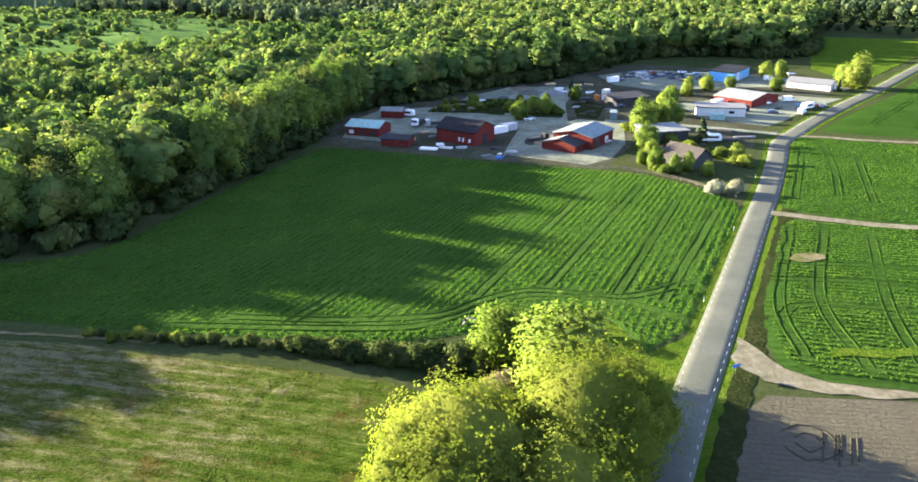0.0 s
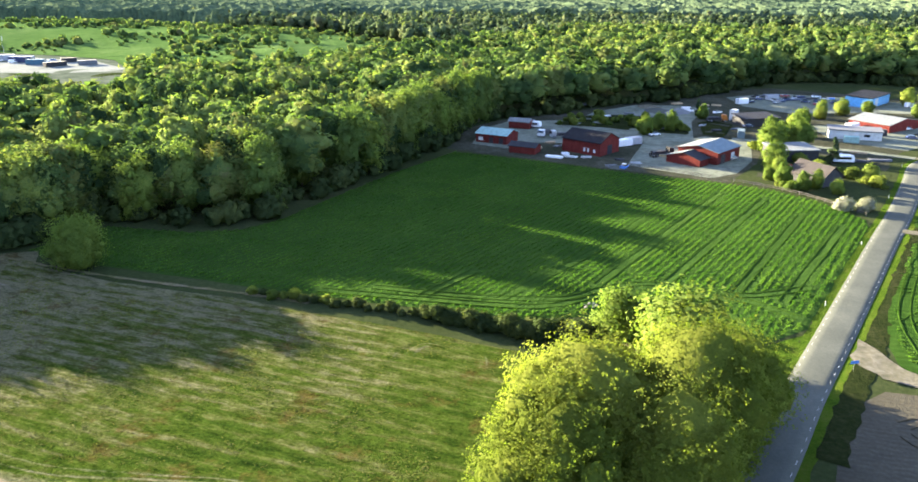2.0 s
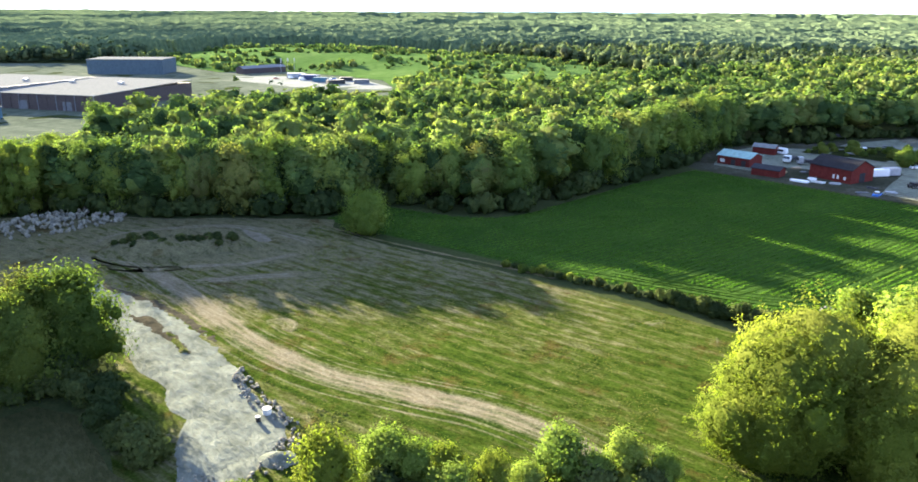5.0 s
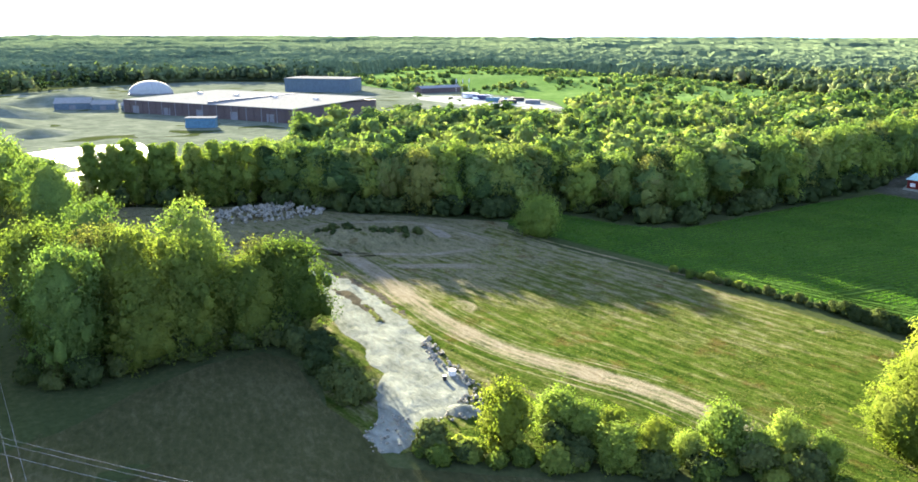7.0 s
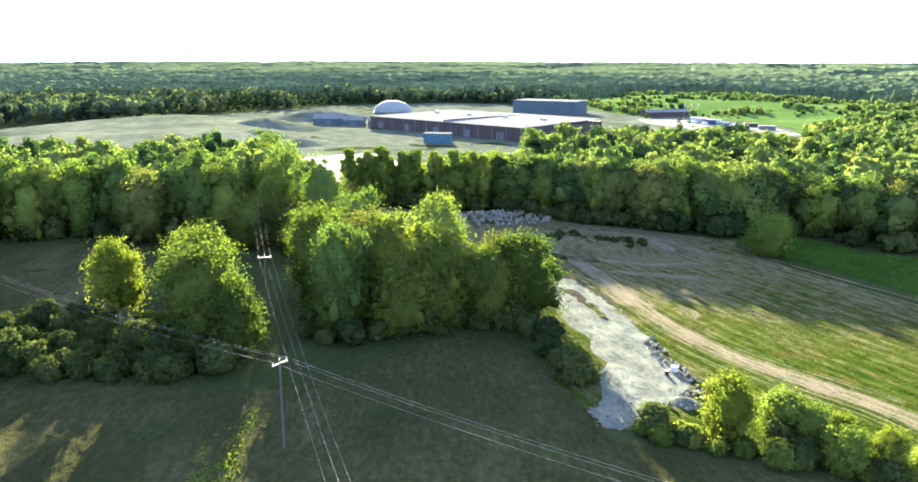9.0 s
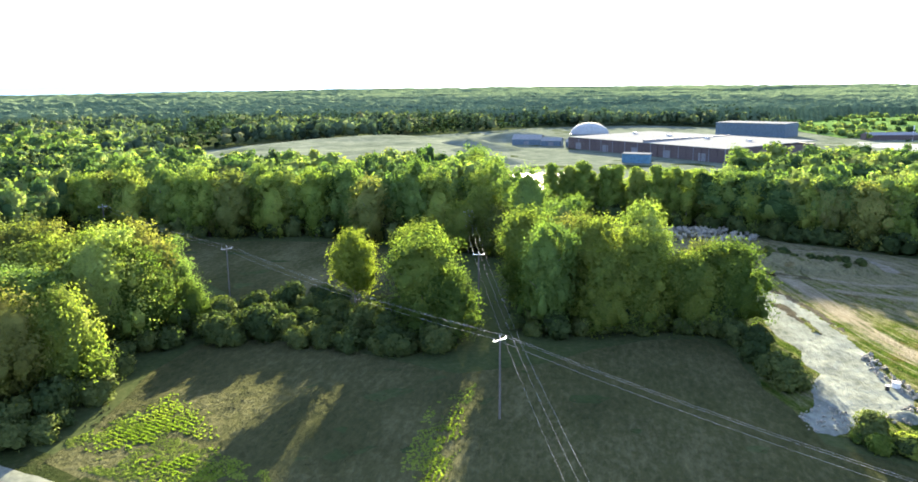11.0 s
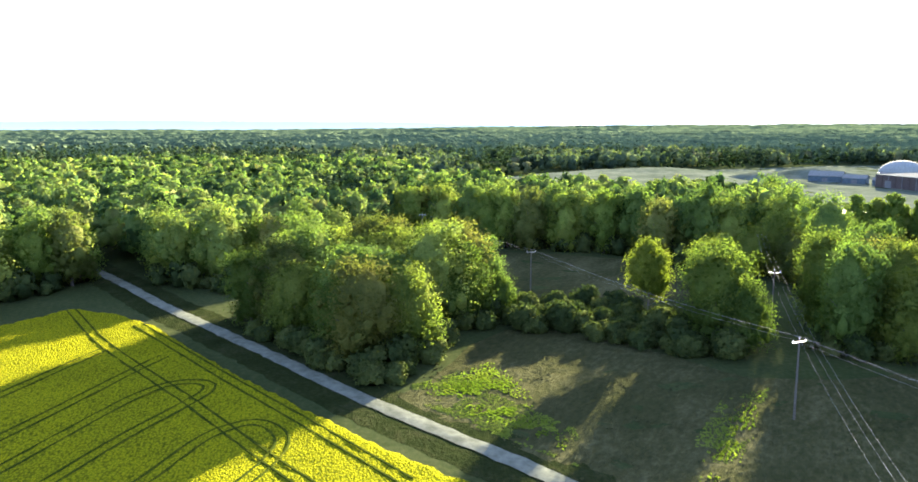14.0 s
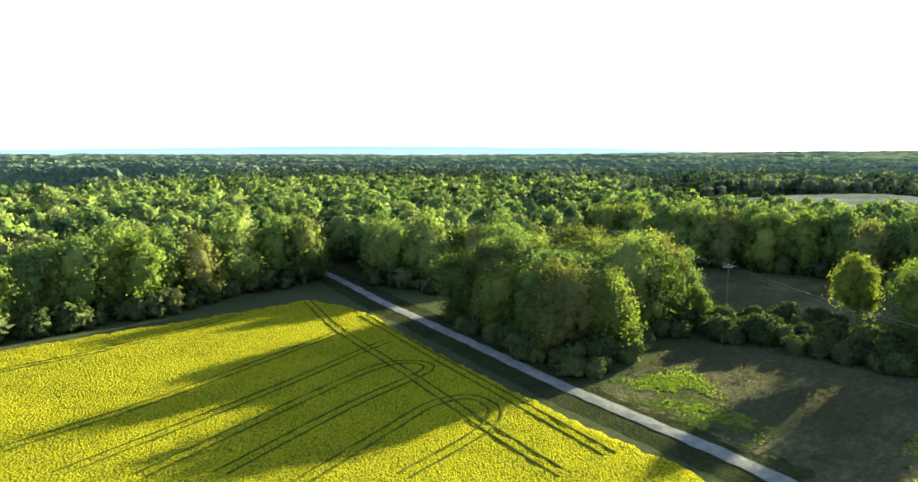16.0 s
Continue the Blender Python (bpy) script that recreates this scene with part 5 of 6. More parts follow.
twig_kind.put(6.5, 92, 0.9, stretch=0.8)
lone = tree_proto("tree", 103, 10.5, 6.2, 0.03, 40, 4200, 0.26, LIMELEAF, "rounded lime-green tree standing alone at the field corner")
lone.matrix_basis = pose(-104, 121, 0)
for x, y, s in ((-47.4, 26.4, 1.0), (-44, 33.5, 0.92), (-39.8, 33.4, 0.72), (-34, 31.5, 0.8), (-31, 35.5, 0.62), (-25.2, 42.6, 0.95), (-18.5, 46, 0.75), (-20.7, 41.8, 0.72), (-36.5, 35, 0.6), (-28, 38.5, 0.55), (-14, 46.5, 0.6)):
    small_kind.put(x, y, s)
for x, y, s in ((-54.6, 20.2, 0.95), (-42, 30, 0.8), (-30, 33, 0.9), (-20.5, 41.5, 1.1), (-38, 29, 0.7), (-25, 36.5, 0.85), (-50, 21, 0.6), (-15, 43, 0.8)):
    dark_kind.put(x, y, s)
for k in range(22):
    s = k / 21
    bush_kind.put(-55 + 43 * s + 1.2 * math.sin(k * 1.9), 18.5 + 26 * s + 1.6 * math.sin(k * 4.1), 0.9 + 0.5 * ((k * 5) % 4) / 3)
for k in range(26):
    s = k / 25
    x, y = -62 + 54 * s, 112.5 - 7.5 * s
    if k in (0, 2, 3, 4, 7):
        bush_kind.put(x, y + 0.6 * math.sin(k * 2.1), 0.7 + 0.4 * ((k * 37) % 11) / 11)
    else:
        dark_kind.put(x, y + 0.6 * math.sin(k * 2.1), 0.3 + 0.16 * ((k * 37) % 11) / 11)
for x, y, s in ((-8, 104, 0.8), (-4, 103, 0.9), (0, 101, 0.9), (-2, 99.5, 0.8), (3, 99, 0.7), (20, 112, 0.7), (17, 108, 0.8)):
    dark_kind.put(x, y, s)
for k in range(16):
    s = k / 15
    dark_kind.put(-147 + 21 * s + 1.5 * math.sin(k * 2.3), 81.5 + 15 * s + 2.2 * math.sin(k * 1.7), 0.36 + 0.2 * ((k * 5) % 7) / 6, z=1.3)
bloom_kind.put(67, 188.5, 1.0)
bloom_kind.put(73, 190, 0.9)
for x, y, s in ((59, 224, 0.8), (60, 236, 1.25), (64, 258, 1.5), (76, 268, 1.4), (84, 300, 1.2), (62, 208, 0.7), (55, 219, 0.6), (84, 222, 0.8), (66, 210, 0.7), (23, 283, 1.0), (30, 300, 0.9), (50, 322, 0.8), (182, 346, 2.0), (178, 350, 1.6), (150, 372, 1.1), (160, 378, 1.1), (143, 340, 1.0), (70, 268, 1.1), (80, 290, 1.3), (90, 318, 1.0), (100, 330, 1.0), (112, 342, 1.0), (125, 348, 0.9), (34, 292, 1.0), (29, 295, 0.7), (38, 299, 0.5), (58, 214, 0.8), (70, 205, 0.6)):
    garden_kind.put(x, y, s * 0.88)
for k, (x, y) in enumerate(spots([(-12, 299), (20, 291), (39, 285), (42, 298), (32, 321), (12, 326), (-5, 319)], 8.0, 71)):
    bush_kind.put(x, y, 0.7 + 0.9 * ((k * 7) % 5) / 4)
for k in range(26):
    bush_kind.put(56 + 30 * ((k * 0.618) % 1), 206 + 60 * ((k * 0.382 + 0.1) % 1), 0.8 + 0.8 * ((k * 5) % 7) / 6)
for x, y, s in ((80, 244, 1.0), (49, 328, 0.9), (170, 338, 0.6)):
    conifer_kind.put(x, y, s)

# scrub along the edges of the woods
EDGES = [WOOD_NORTH[:27], WOOD_BEHIND[:10], [(-181, -158), (-167, -141), (-168, -128), (-190, -112)], [(-66, -226), (-84, -206), (-115, -192), (-148, -185), (-168, -177)]]
sv, sq, st, sn, base = [], [], [], [], 0
lib = [crown_arrays(np.random.default_rng(300 + k), 3.6, 2.4, 0.0, 5, 45, 0.7) for k in range(4)]
rng = np.random.default_rng(9)
for e in EDGES:
    for x, y in spline(e, 2.6):
        v, q, t, nv = lib[rng.integers(4)]
        a, s = rng.uniform(0, 6.28), rng.uniform(0.6, 1.9)
        c, d = math.cos(a) * s, math.sin(a) * s
        x, y = x + rng.uniform(-3.0, 3.0), y + rng.uniform(-3.0, 3.0)
        sv.append(np.stack([x + v[:, 0] * c - v[:, 1] * d, y + v[:, 0] * d + v[:, 1] * c, v[:, 2] * s], 1))
        sq.append(q + base)
        st.append(t + base)
        sn.append(np.stack([nv[:, 0] * c / s - nv[:, 1] * d / s, nv[:, 0] * d / s + nv[:, 1] * c / s, nv[:, 2]], 1))
        base += len(v)
tagged(new("edge_scrub", quads_mesh("edge_scrub", np.concatenate(sv), np.concatenate(sq), np.concatenate(st), np.concatenate(sn), SCRUB)), "low scrub along the edges of the woods", "scrub", kind="stuff")

# canopy of the far country: one net over land and woods
IND = [(-250, 75), (-246, 118), (-262, 180), (-272, 245), (-258, 268), (-200, 280), (-222, 335), (-226, 366), (-262, 420), (-296, 452), (-335, 500), (-391, 522), (-478, 540), (-510, 500), (-640, 560), (-800, 480), (-800, 330), (-740, 215), (-700, 120), (-650, 10),
       (-600, -60), (-400, -70), (-345, -70), (-310, 0), (-300, 60)]
HEATH_POLY = [(-142, 415), (-174, 350), (-222, 366), (-262, 420), (-296, 452), (-335, 500), (-391, 522), (-478, 540), (-510, 500), (-640, 560), (-735, 632), (-850, 860), (-720, 880), (-540, 910), (-340, 810), (-265, 790), (-180, 700), (-112, 600), (-105, 490)]
EAST_OPEN = [(187, 360), (330, 540), (420, 660), (900, 1100), (1200, 700), (300, 250)]


def middle_woods():
    """Woods between the near ones and the far country: coarse crowns in belts of broadleaf trees and of spruce, with clearings."""
    gx, gy = np.meshgrid(np.arange(-1080, 700, 13.4), np.arange(-560, 1080, 11.6))
    rng = np.random.default_rng(77)
    q = np.stack([(gx + (np.arange(gx.shape[0]) % 2)[:, None] * 5.7).ravel(), gy.ravel()], 1)
    q += rng.uniform(-3.4, 3.4, q.shape)
    r, yaw = np.linalg.norm(q, axis=1), np.degrees(np.arctan2(-q[:, 0], q[:, 1]))
    q = q[(r > 300) & (r < 1060) & (yaw > -38) & (yaw < 142)]
    off = inside(WOOD_NORTH, q) | inside(WOOD_WEST, q) | inside(WOOD_BEHIND, q) | inside(IND, q) | inside(HEATH_POLY, q) | inside(EAST_OPEN, q)
    off |= (np.linalg.norm(q, axis=1) < 640) & (q[:, 0] > -60)
    off |= np.abs(np.linalg.norm(q, axis=1) - 700) > 360 + 40 * smooth_noise(q, 30, 1.0)
    q = q[~off]
    q = q[smooth_noise(q, 120, 4.0) + 0.5 * smooth_noise(q, 45, 9.0) < 0.34]
    belt = smooth_noise(q * (0.45, 1.0), 95, 14.0) + 0.35 * smooth_noise(q, 30, 3.0)
    for name, pick, form, size, material, label in (("middle_wood", belt < 0.12, "round", (20.0, 6.8, 0.1, 3, 13, 2.3), MIDLEAF, "belts of broadleaf trees far off, greens dulled for haze"),
                                                    ("spruce_belt", belt >= 0.12, "cone", (23.0, 4.4, 0.05, 4, 10, 1.9), NEEDLE, "dark belts of spruce far off")):
        lib = [crown_arrays(np.random.default_rng(500 + k), *size, form, 1, 0.3) for k in range(6)]
        V, Q, T, N, base = [], [], [], [], 0
        for x, y in q[pick]:
            v, f, t, nv = lib[rng.integers(6)]
            a, s, h = rng.uniform(0, 6.28), rng.uniform(0.75, 1.35), rng.uniform(0.7, 1.12)
            c, d = math.cos(a), math.sin(a)
            V.append(np.stack([x + s * (v[:, 0] * c - v[:, 1] * d), y + s * (v[:, 0] * d + v[:, 1] * c), v[:, 2] * h], 1))
            N.append(np.stack([nv[:, 0] * c - nv[:, 1] * d, nv[:, 0] * d + nv[:, 1] * c, nv[:, 2]], 1))
            Q.append(f + base)
            T.append(t + base)
            base += len(v)
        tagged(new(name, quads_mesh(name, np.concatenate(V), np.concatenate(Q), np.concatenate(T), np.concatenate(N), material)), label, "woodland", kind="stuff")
    # low shrubs over the heath
    p = spots(HEATH_POLY, 11.0, 61, 6.0)
    p = p[smooth_noise(p, 90, 2.0) + 0.7 * smooth_noise(p, 25, 5.0) > 0.08]
    lib = [crown_arrays(np.random.default_rng(600 + k), 4.5, 3.8, 0.0, 3, 8, 1.4) for k in range(4)]
    V, Q, T, N, base = [], [], [], [], 0
    for x, y in p:
        v, f, t, nv = lib[rng.integers(4)]
        s = 0.35 + 1.5 * rng.uniform() ** 2
        V.append(v * (s, s, s * 0.9) + (x, y, heath_rise(np.array([(x, y)]))[0]))
        N.append(nv)
        Q.append(f + base)
        T.append(t + base)
        base += len(v)
    tagged(new("heath_shrubs", quads_mesh("heath_shrubs", np.concatenate(V), np.concatenate(Q), np.concatenate(T), np.concatenate(N), FARLEAF)), "green shrubs scattered over the heath", "shrubs", kind="stuff")


def heath_rise(xy):
    return 9.0 * np.clip((edge_distance(HEATH_POLY, xy) - 8) / 110, 0, 1)


middle_woods()
yaws = np.radians(np.arange(-36, 141, 0.32))
rr = [960.0]
while rr[-1] < 4500:
    rr.append(rr[-1] * (1.0055 if rr[-1] < 1500 else 1.009 if rr[-1] < 2200 else 1.02))
R2, Y2 = np.meshgrid(np.array(rr), yaws, indexing="ij")
rng = np.random.default_rng(12)
R2 = R2 * (1 + rng.uniform(-0.002, 0.002, R2.shape))
Y2 = Y2 + np.radians(rng.uniform(-0.09, 0.09, Y2.shape))
P = np.stack([-R2 * np.sin(Y2), R2 * np.cos(Y2)], -1).reshape(-1, 2)
clear = inside(WOOD_NORTH, P) | inside(WOOD_WEST, P) | inside(IND, P) | inside(HEATH_POLY, P) | inside(EAST_OPEN, P)
clear |= (np.linalg.norm(P, axis=1) < 640) & (P[:, 0] > -60)
clear[:len(yaws)] = True
land = np.array([far_height(x, y) for x, y in P.tolist()])
field = smooth_noise(P, 420, 4.0) + 0.5 * smooth_noise(P, 130, 9.0)
CELL = 10.0
gi = np.floor(P / CELL).astype(int)
crown_top = np.full(len(P), -9.0)
for dx in (-1, 0, 1):
    for dy in (-1, 0, 1):
        c = gi + (dx, dy)
        hsh = (c[:, 0] * 73856093 ^ c[:, 1] * 19349663) & 0xFFFF
        jx, jy, hh = (hsh % 97) / 97, (hsh // 97 % 89) / 89, (hsh // 7 % 83) / 83
        d = np.linalg.norm(P - (c + 0.2 + 0.6 * np.stack([jx, jy], 1)) * CELL, axis=1)
        crown_top = np.maximum(crown_top, 11 + 6 * hh + 6 * np.sqrt(np.clip(1 - (d / 6.8) ** 2, 0, 1)) - np.clip(d - 6.8, 0, 4))
open_land = 0.34 - field + 0.10 * smooth_noise(P, 26, 6.0)
rise = np.clip(open_land / 0.10, 0, 1)
rise = rise * rise * (3 - 2 * rise)
Z = np.where(clear | (open_land < 0), -3.0, -3 + rise * (3 + crown_top + 3.5 * smooth_noise(P, 60, 2.0))) + land
n, m = len(yaws), len(rr)
idx = np.arange(n * m).reshape(m, n)
quad = np.stack([idx[:-1, :-1], idx[:-1, 1:], idx[1:, 1:], idx[1:, :-1]], -1).reshape(-1, 4)
quad = quad[(Z[quad] > land[quad] + 1).any(axis=1)]
far_mesh_verts = np.concatenate([P, Z[:, None]], 1)
# greens greyed down to stand in for haze over the far country
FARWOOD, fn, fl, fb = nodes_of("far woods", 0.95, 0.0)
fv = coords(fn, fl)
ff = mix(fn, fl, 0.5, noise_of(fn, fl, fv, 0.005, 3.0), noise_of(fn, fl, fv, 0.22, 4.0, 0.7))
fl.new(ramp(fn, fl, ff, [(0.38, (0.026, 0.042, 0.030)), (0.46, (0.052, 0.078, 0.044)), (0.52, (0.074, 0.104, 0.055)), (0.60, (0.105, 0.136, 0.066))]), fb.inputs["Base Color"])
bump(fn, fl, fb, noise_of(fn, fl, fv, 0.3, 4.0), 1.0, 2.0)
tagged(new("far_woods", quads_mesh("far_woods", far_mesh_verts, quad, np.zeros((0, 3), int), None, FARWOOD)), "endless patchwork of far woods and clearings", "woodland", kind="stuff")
sheet("heath", HEATH_POLY, HEATH, 0.3, 12, 0.6, shape=lambda xy, d: heath_rise(xy), label="bushy green heath beyond the wood", category="heath", kind="stuff", size=60)



# ---- works and ponds ----
sheet("works_site", IND, SAND, 0.04, 12, 0.1, label="open sand and gravel of an industrial site", category="ground", size=20)
sheet("spoil_bank", [(-345, -60), (-335, 10), (-375, 88), (-430, 135), (-480, 160), (-560, 172), (-680, 180), (-690, 100), (-640, -20), (-480, -90)], SAND, 0.1, 9, 0.2, rim=1, label="long low bank of grey spoil", category="spoil heap",
      shape=lambda xy, d: np.minimum(d / 60, 1) * (7 + 2 * smooth_noise(xy, 50, 1.0)))
for k, p in enumerate(([(-362, 98), (-366, 112), (-356, 148), (-306, 130), (-299, 92), (-330, 94)], [(-294, 80), (-296, 92), (-258, 112), (-240, 98), (-258, 74), (-280, 74)])):
    sheet("pond", p, WATER, 0.1, 8, 0, wobble=2.5, label="bright still settling pond", category="pond")


def gable(name, x, y, yaw, length, width, wall, ridge, wallmat, roofmat, label, over=0.4, openings=(), shift=0.0, category="building"):
    """A gabled building with its length along its own x: wall, two roof slopes, doors and windows."""
    e = tagged(new(name), label, category)
    e.matrix_basis = pose(x, y, 0, 0, 0, yaw)
    bm = bmesh.new()
    l, w = length / 2, width / 2
    pts = [(-w, 0), (w, 0), (w, wall), (shift, ridge), (-w, wall)]
    a = [bm.verts.new((-l, p, q)) for p, q in pts]
    b = [bm.verts.new((l, p, q)) for p, q in pts]
    bm.faces.new(a[::-1])
    bm.faces.new(b)
    for i in range(5):
        bm.faces.new((a[i], a[(i + 1) % 5], b[(i + 1) % 5], b[i]))
    part("wall", bm, wallmat, e)
    for sgn in (-1, 1):
        bm = bmesh.new()
        span = w - shift * sgn
        slope = (ridge - wall) / span
        t = 0.16
        q = [(shift, ridge + 0.03), (sgn * (w + over), wall - slope * over + 0.03), (sgn * (w + over), wall - slope * over + t + 0.03), (shift, ridge + t + 0.03)]
        a = [bm.verts.new((-l - over, *p)) for p in q]
        b = [bm.verts.new((l + over, *p)) for p in q]
        bm.faces.new(a)
        bm.faces.new(b[::-1])
        for i in range(4):
            bm.faces.new((a[i], b[i], b[(i + 1) % 4], a[(i + 1) % 4]))
        bmesh.ops.recalc_face_normals(bm, faces=bm.faces)
        part("roof", bm, roofmat if not isinstance(roofmat, tuple) else roofmat[sgn > 0], e)
    for kind, face, u, z0, wd, ht, material in openings:
        bm = bmesh.new()
        if face in "SN":
            s = -1 if face == "S" else 1
            box(bm, u - wd / 2, u + wd / 2, s * w - 0.06, s * w + 0.06, z0, z0 + ht)
        else:
            s = -1 if face == "W" else 1
            box(bm, s * l - 0.06, s * l + 0.06, u - wd / 2, u + wd / 2, z0, z0 + ht)
        part(kind, bm, material, e)
    return e


def flat(name, x, y, yaw, length, width, high, wallmat, roofmat, label, category="building", fall=0.3, posts=0, openings=()):
    """A flat-roofed building or shed, with a thin roof slab that falls a little."""
    e = tagged(new(name), label, category)
    e.matrix_basis = pose(x, y, 0, 0, 0, yaw)
    l, w = length / 2, width / 2
    part("wall", box(bmesh.new(), -l, l, -w, w, 0, high), wallmat, e)
    bm = box(bmesh.new(), -l - 0.4, l + 0.4, -w - 0.4, w + 0.4, high + 0.004, high + 0.35)
    for v in bm.verts:
        v.co.z += fall * v.co.y / w * 0.5 + fall * 0.5
    part("roof", bm, roofmat, e)
    for k in range(posts):
        u = -l + 2 * l * k / (posts - 1)
        part("post", box(bmesh.new(), u - 0.22, u + 0.22, -w - 0.3, -w - 0.02, 0, high), GREYROOF if k % 2 == 0 else MAROON, e)
    for kind, u, z0, wd, ht, material in openings:
        part(kind, box(bmesh.new(), u - wd / 2, u + wd / 2, -w - 0.06, -w + 0.05, z0, z0 + ht), material, e)
    return e


# buildings of the yards
gable("barn", 2.5, 251, -34, 15.4, 12.0, 4.5, 7.2, RED, NIGHTROOF, "red wooden barn with a dark sheet roof", openings=[("window", "S", 1.5, 1.0, 0.7, 1.3, WALLW), ("window", "S", 3.0, 1.0, 0.7, 1.3, WALLW), ("window", "S", 5.5, 1.0, 0.8, 1.1, WALLW), ("door", "E", 0, 0.02, 3.0, 3.2, REDROOF)])
gable("shed", -31.5, 262.5, -20, 12.4, 10, 3.2, 4.7, RED, TURQ, "red shed with a verdigris-green sheet roof", openings=[("door", "S", 0.0, 0.02, 1.6, 2.2, DARK), ("door", "S", 4.0, 0.02, 1.6, 2.2, DARK), ("window", "S", -4.2, 0.8, 1.8, 1.2, WALLW)])
gable("shed", -20, 245.5, -16, 9.5, 6, 2.4, 3.4, RED, REDROOF, "low red shed with a dark roof beside the field")
gable("shed", -25, 290, -12, 8.5, 5, 2.8, 3.8, RED, PALE, "small red shed with a pale roof under the trees")
gable("barn", 41.5, 246, 55, 16, 14, 4.0, 5.5, RED, (BLUEGREY, PALE), "red hall with a pale grey sheet roof", openings=[("door", "S", -4, 0.02, 3.0, 3.0, DARK), ("door", "S", 3, 0.02, 2.4, 2.6, WALLW)])
gable("shed", 33.6, 237.2, 53, 6, 12, 2.3, 4.0, RED, (REDROOF, PALE), "low red annex with a dark roof")
flat("shed", 70, 313, 24, 16, 9, 3.0, DARK, REDROOF, "dark flat-roofed shed beside the stone yard", fall=0.8)
# solid dark box in place of the shade under the open carport
flat("carport", 68.5, 250.5, 12, 14, 11, 3.6, DARK, PALE, "carport with a pale flat roof, a dark block for the shade beneath")
gable("house", 68, 219, -55, 12, 9, 2.4, 5.6, DARK, BROWN, "low house with a brown tiled roof", category="house")
flat("shed", 101, 290, -12, 18, 8, 3.2, WALLW, GREYROOF, "long white shed with a grey roof", openings=[("window", 4, 1.2, 2.0, 1.0, GLASS)])
gable("hall", 120, 314.5, -50, 17, 21, 3.0, 4.8, RED, PALE, "red hall with a wide pale roof")
flat("hall", 134, 377, 54, 25, 12, 4.4, BLUE, NIGHTROOF, "bright blue sheet-metal hall with a dark roof", openings=[("gate", -6, 0.02, 4.0, 4.0, WALLW)])
gable("hall", 161.5, 347, -40, 19, 9, 2.8, 4.4, WALLW, GREYROOF, "long white building with a grey roof", openings=[("door", "E", 0, 0.02, 2.0, 2.0, DARK)])

# the large hall and its neighbours
hall = flat("factory_hall", -448, 282, 11, 150, 90, 8.6, MAROON, HALLROOF, "vast low hall with a pale grey flat roof and dark walls", posts=25, fall=1.5)
part("roof_ridge", box(bmesh.new(), 4, 5, -44.5, 44.5, 8.9, 10.7, 0.1), GREYROOF, hall)
for k in range(4):
    part("roof_vent", box(bmesh.new(), -60 + 36 * k, -57 + 36 * k, 8, 11, 9.2, 11.4, 0.15), STEEL, hall)
for k in range(5):
    part("gate", box(bmesh.new(), -66 + 30 * k, -60 + 30 * k, -45.1, -44.96, 0.02, 5.0), GREYROOF, hall)
flat("hall", -573, 459, 27, 66, 34, 12.5, DULLBLUE, HALLROOF, "large blue hall with a white roof")
for a in ((-566, 214, 52, 24, 14, 4.5, 8.0), (-545, 226, 50, 16, 11, 4.0, 6.5), (-528, 238, 50, 14, 10, 3.6, 5.2)):
    gable("shed", *a, DULLBLUE, HALLROOF, "blue-grey gabled workshop at the works", openings=[("gate", "S", 0, 0.02, 4.0, 3.0, GREYROOF)])
flat("container", -392, 206, 42, 17, 6, 5.5, DUSKBLUE, HALLROOF, "blue site container with a pale roof", "container")
gable("office", -478, 520, 75, 46, 12, 4.5, 6.5, MAROON, GREYROOF, "long low red office beside a parking yard")


def dome():
    e = tagged(new("storage_dome"), "pale fabric storage dome at the works", "dome")
    e.matrix_basis = pose(-665, 330, 0, 0, 0, 60)
    bm = bmesh.new()
    bmesh.ops.create_uvsphere(bm, u_segments=28, v_segments=16, radius=1.0, matrix=Matrix.Diagonal((19.5, 17, 12, 1)))
    bmesh.ops.delete(bm, geom=[v for v in bm.verts if v.co.z < -0.5], context="VERTS")
    part("shell", bm, FABRIC, e)
    bm = bmesh.new()
    box(bm, -19, 19, -17.5, 17.5, 0, 1.2, 0.3)
    part("base_wall", bm, GREYROOF, e)


dome()

# ---- power line ----


def pole(x, y, yaw, h=12.2):
    e = tagged(new("power_pole"), "grey wooden power pole with a steel crossarm", "power pole", "power poles")
    e.matrix_basis = pose(x, y, 0, 0, 0, yaw)
    bm = bmesh.new()
    bmesh.ops.create_cone(bm, cap_ends=True, segments=10, radius1=0.17, radius2=0.11, depth=h, matrix=Matrix.Translation((0, 0, h / 2)))
    part("post", bm, WOODPOLE, e)
    part("crossarm", box(bmesh.new(), -0.06, 0.06, -1.25, 1.25, h - 0.5, h - 0.36, 0.02), STEEL, e)
    for u in (-1.15, 0.0, 1.15):
        bm = bmesh.new()
        bmesh.ops.create_cone(bm, cap_ends=True, segments=8, radius1=0.07, radius2=0.04, depth=0.34, matrix=Matrix.Translation((0.0 if u else 0.0, u, h - 0.16 + (0.3 if u == 0 else 0))))
        part("insulator", bm, WALLW, e)
    return e


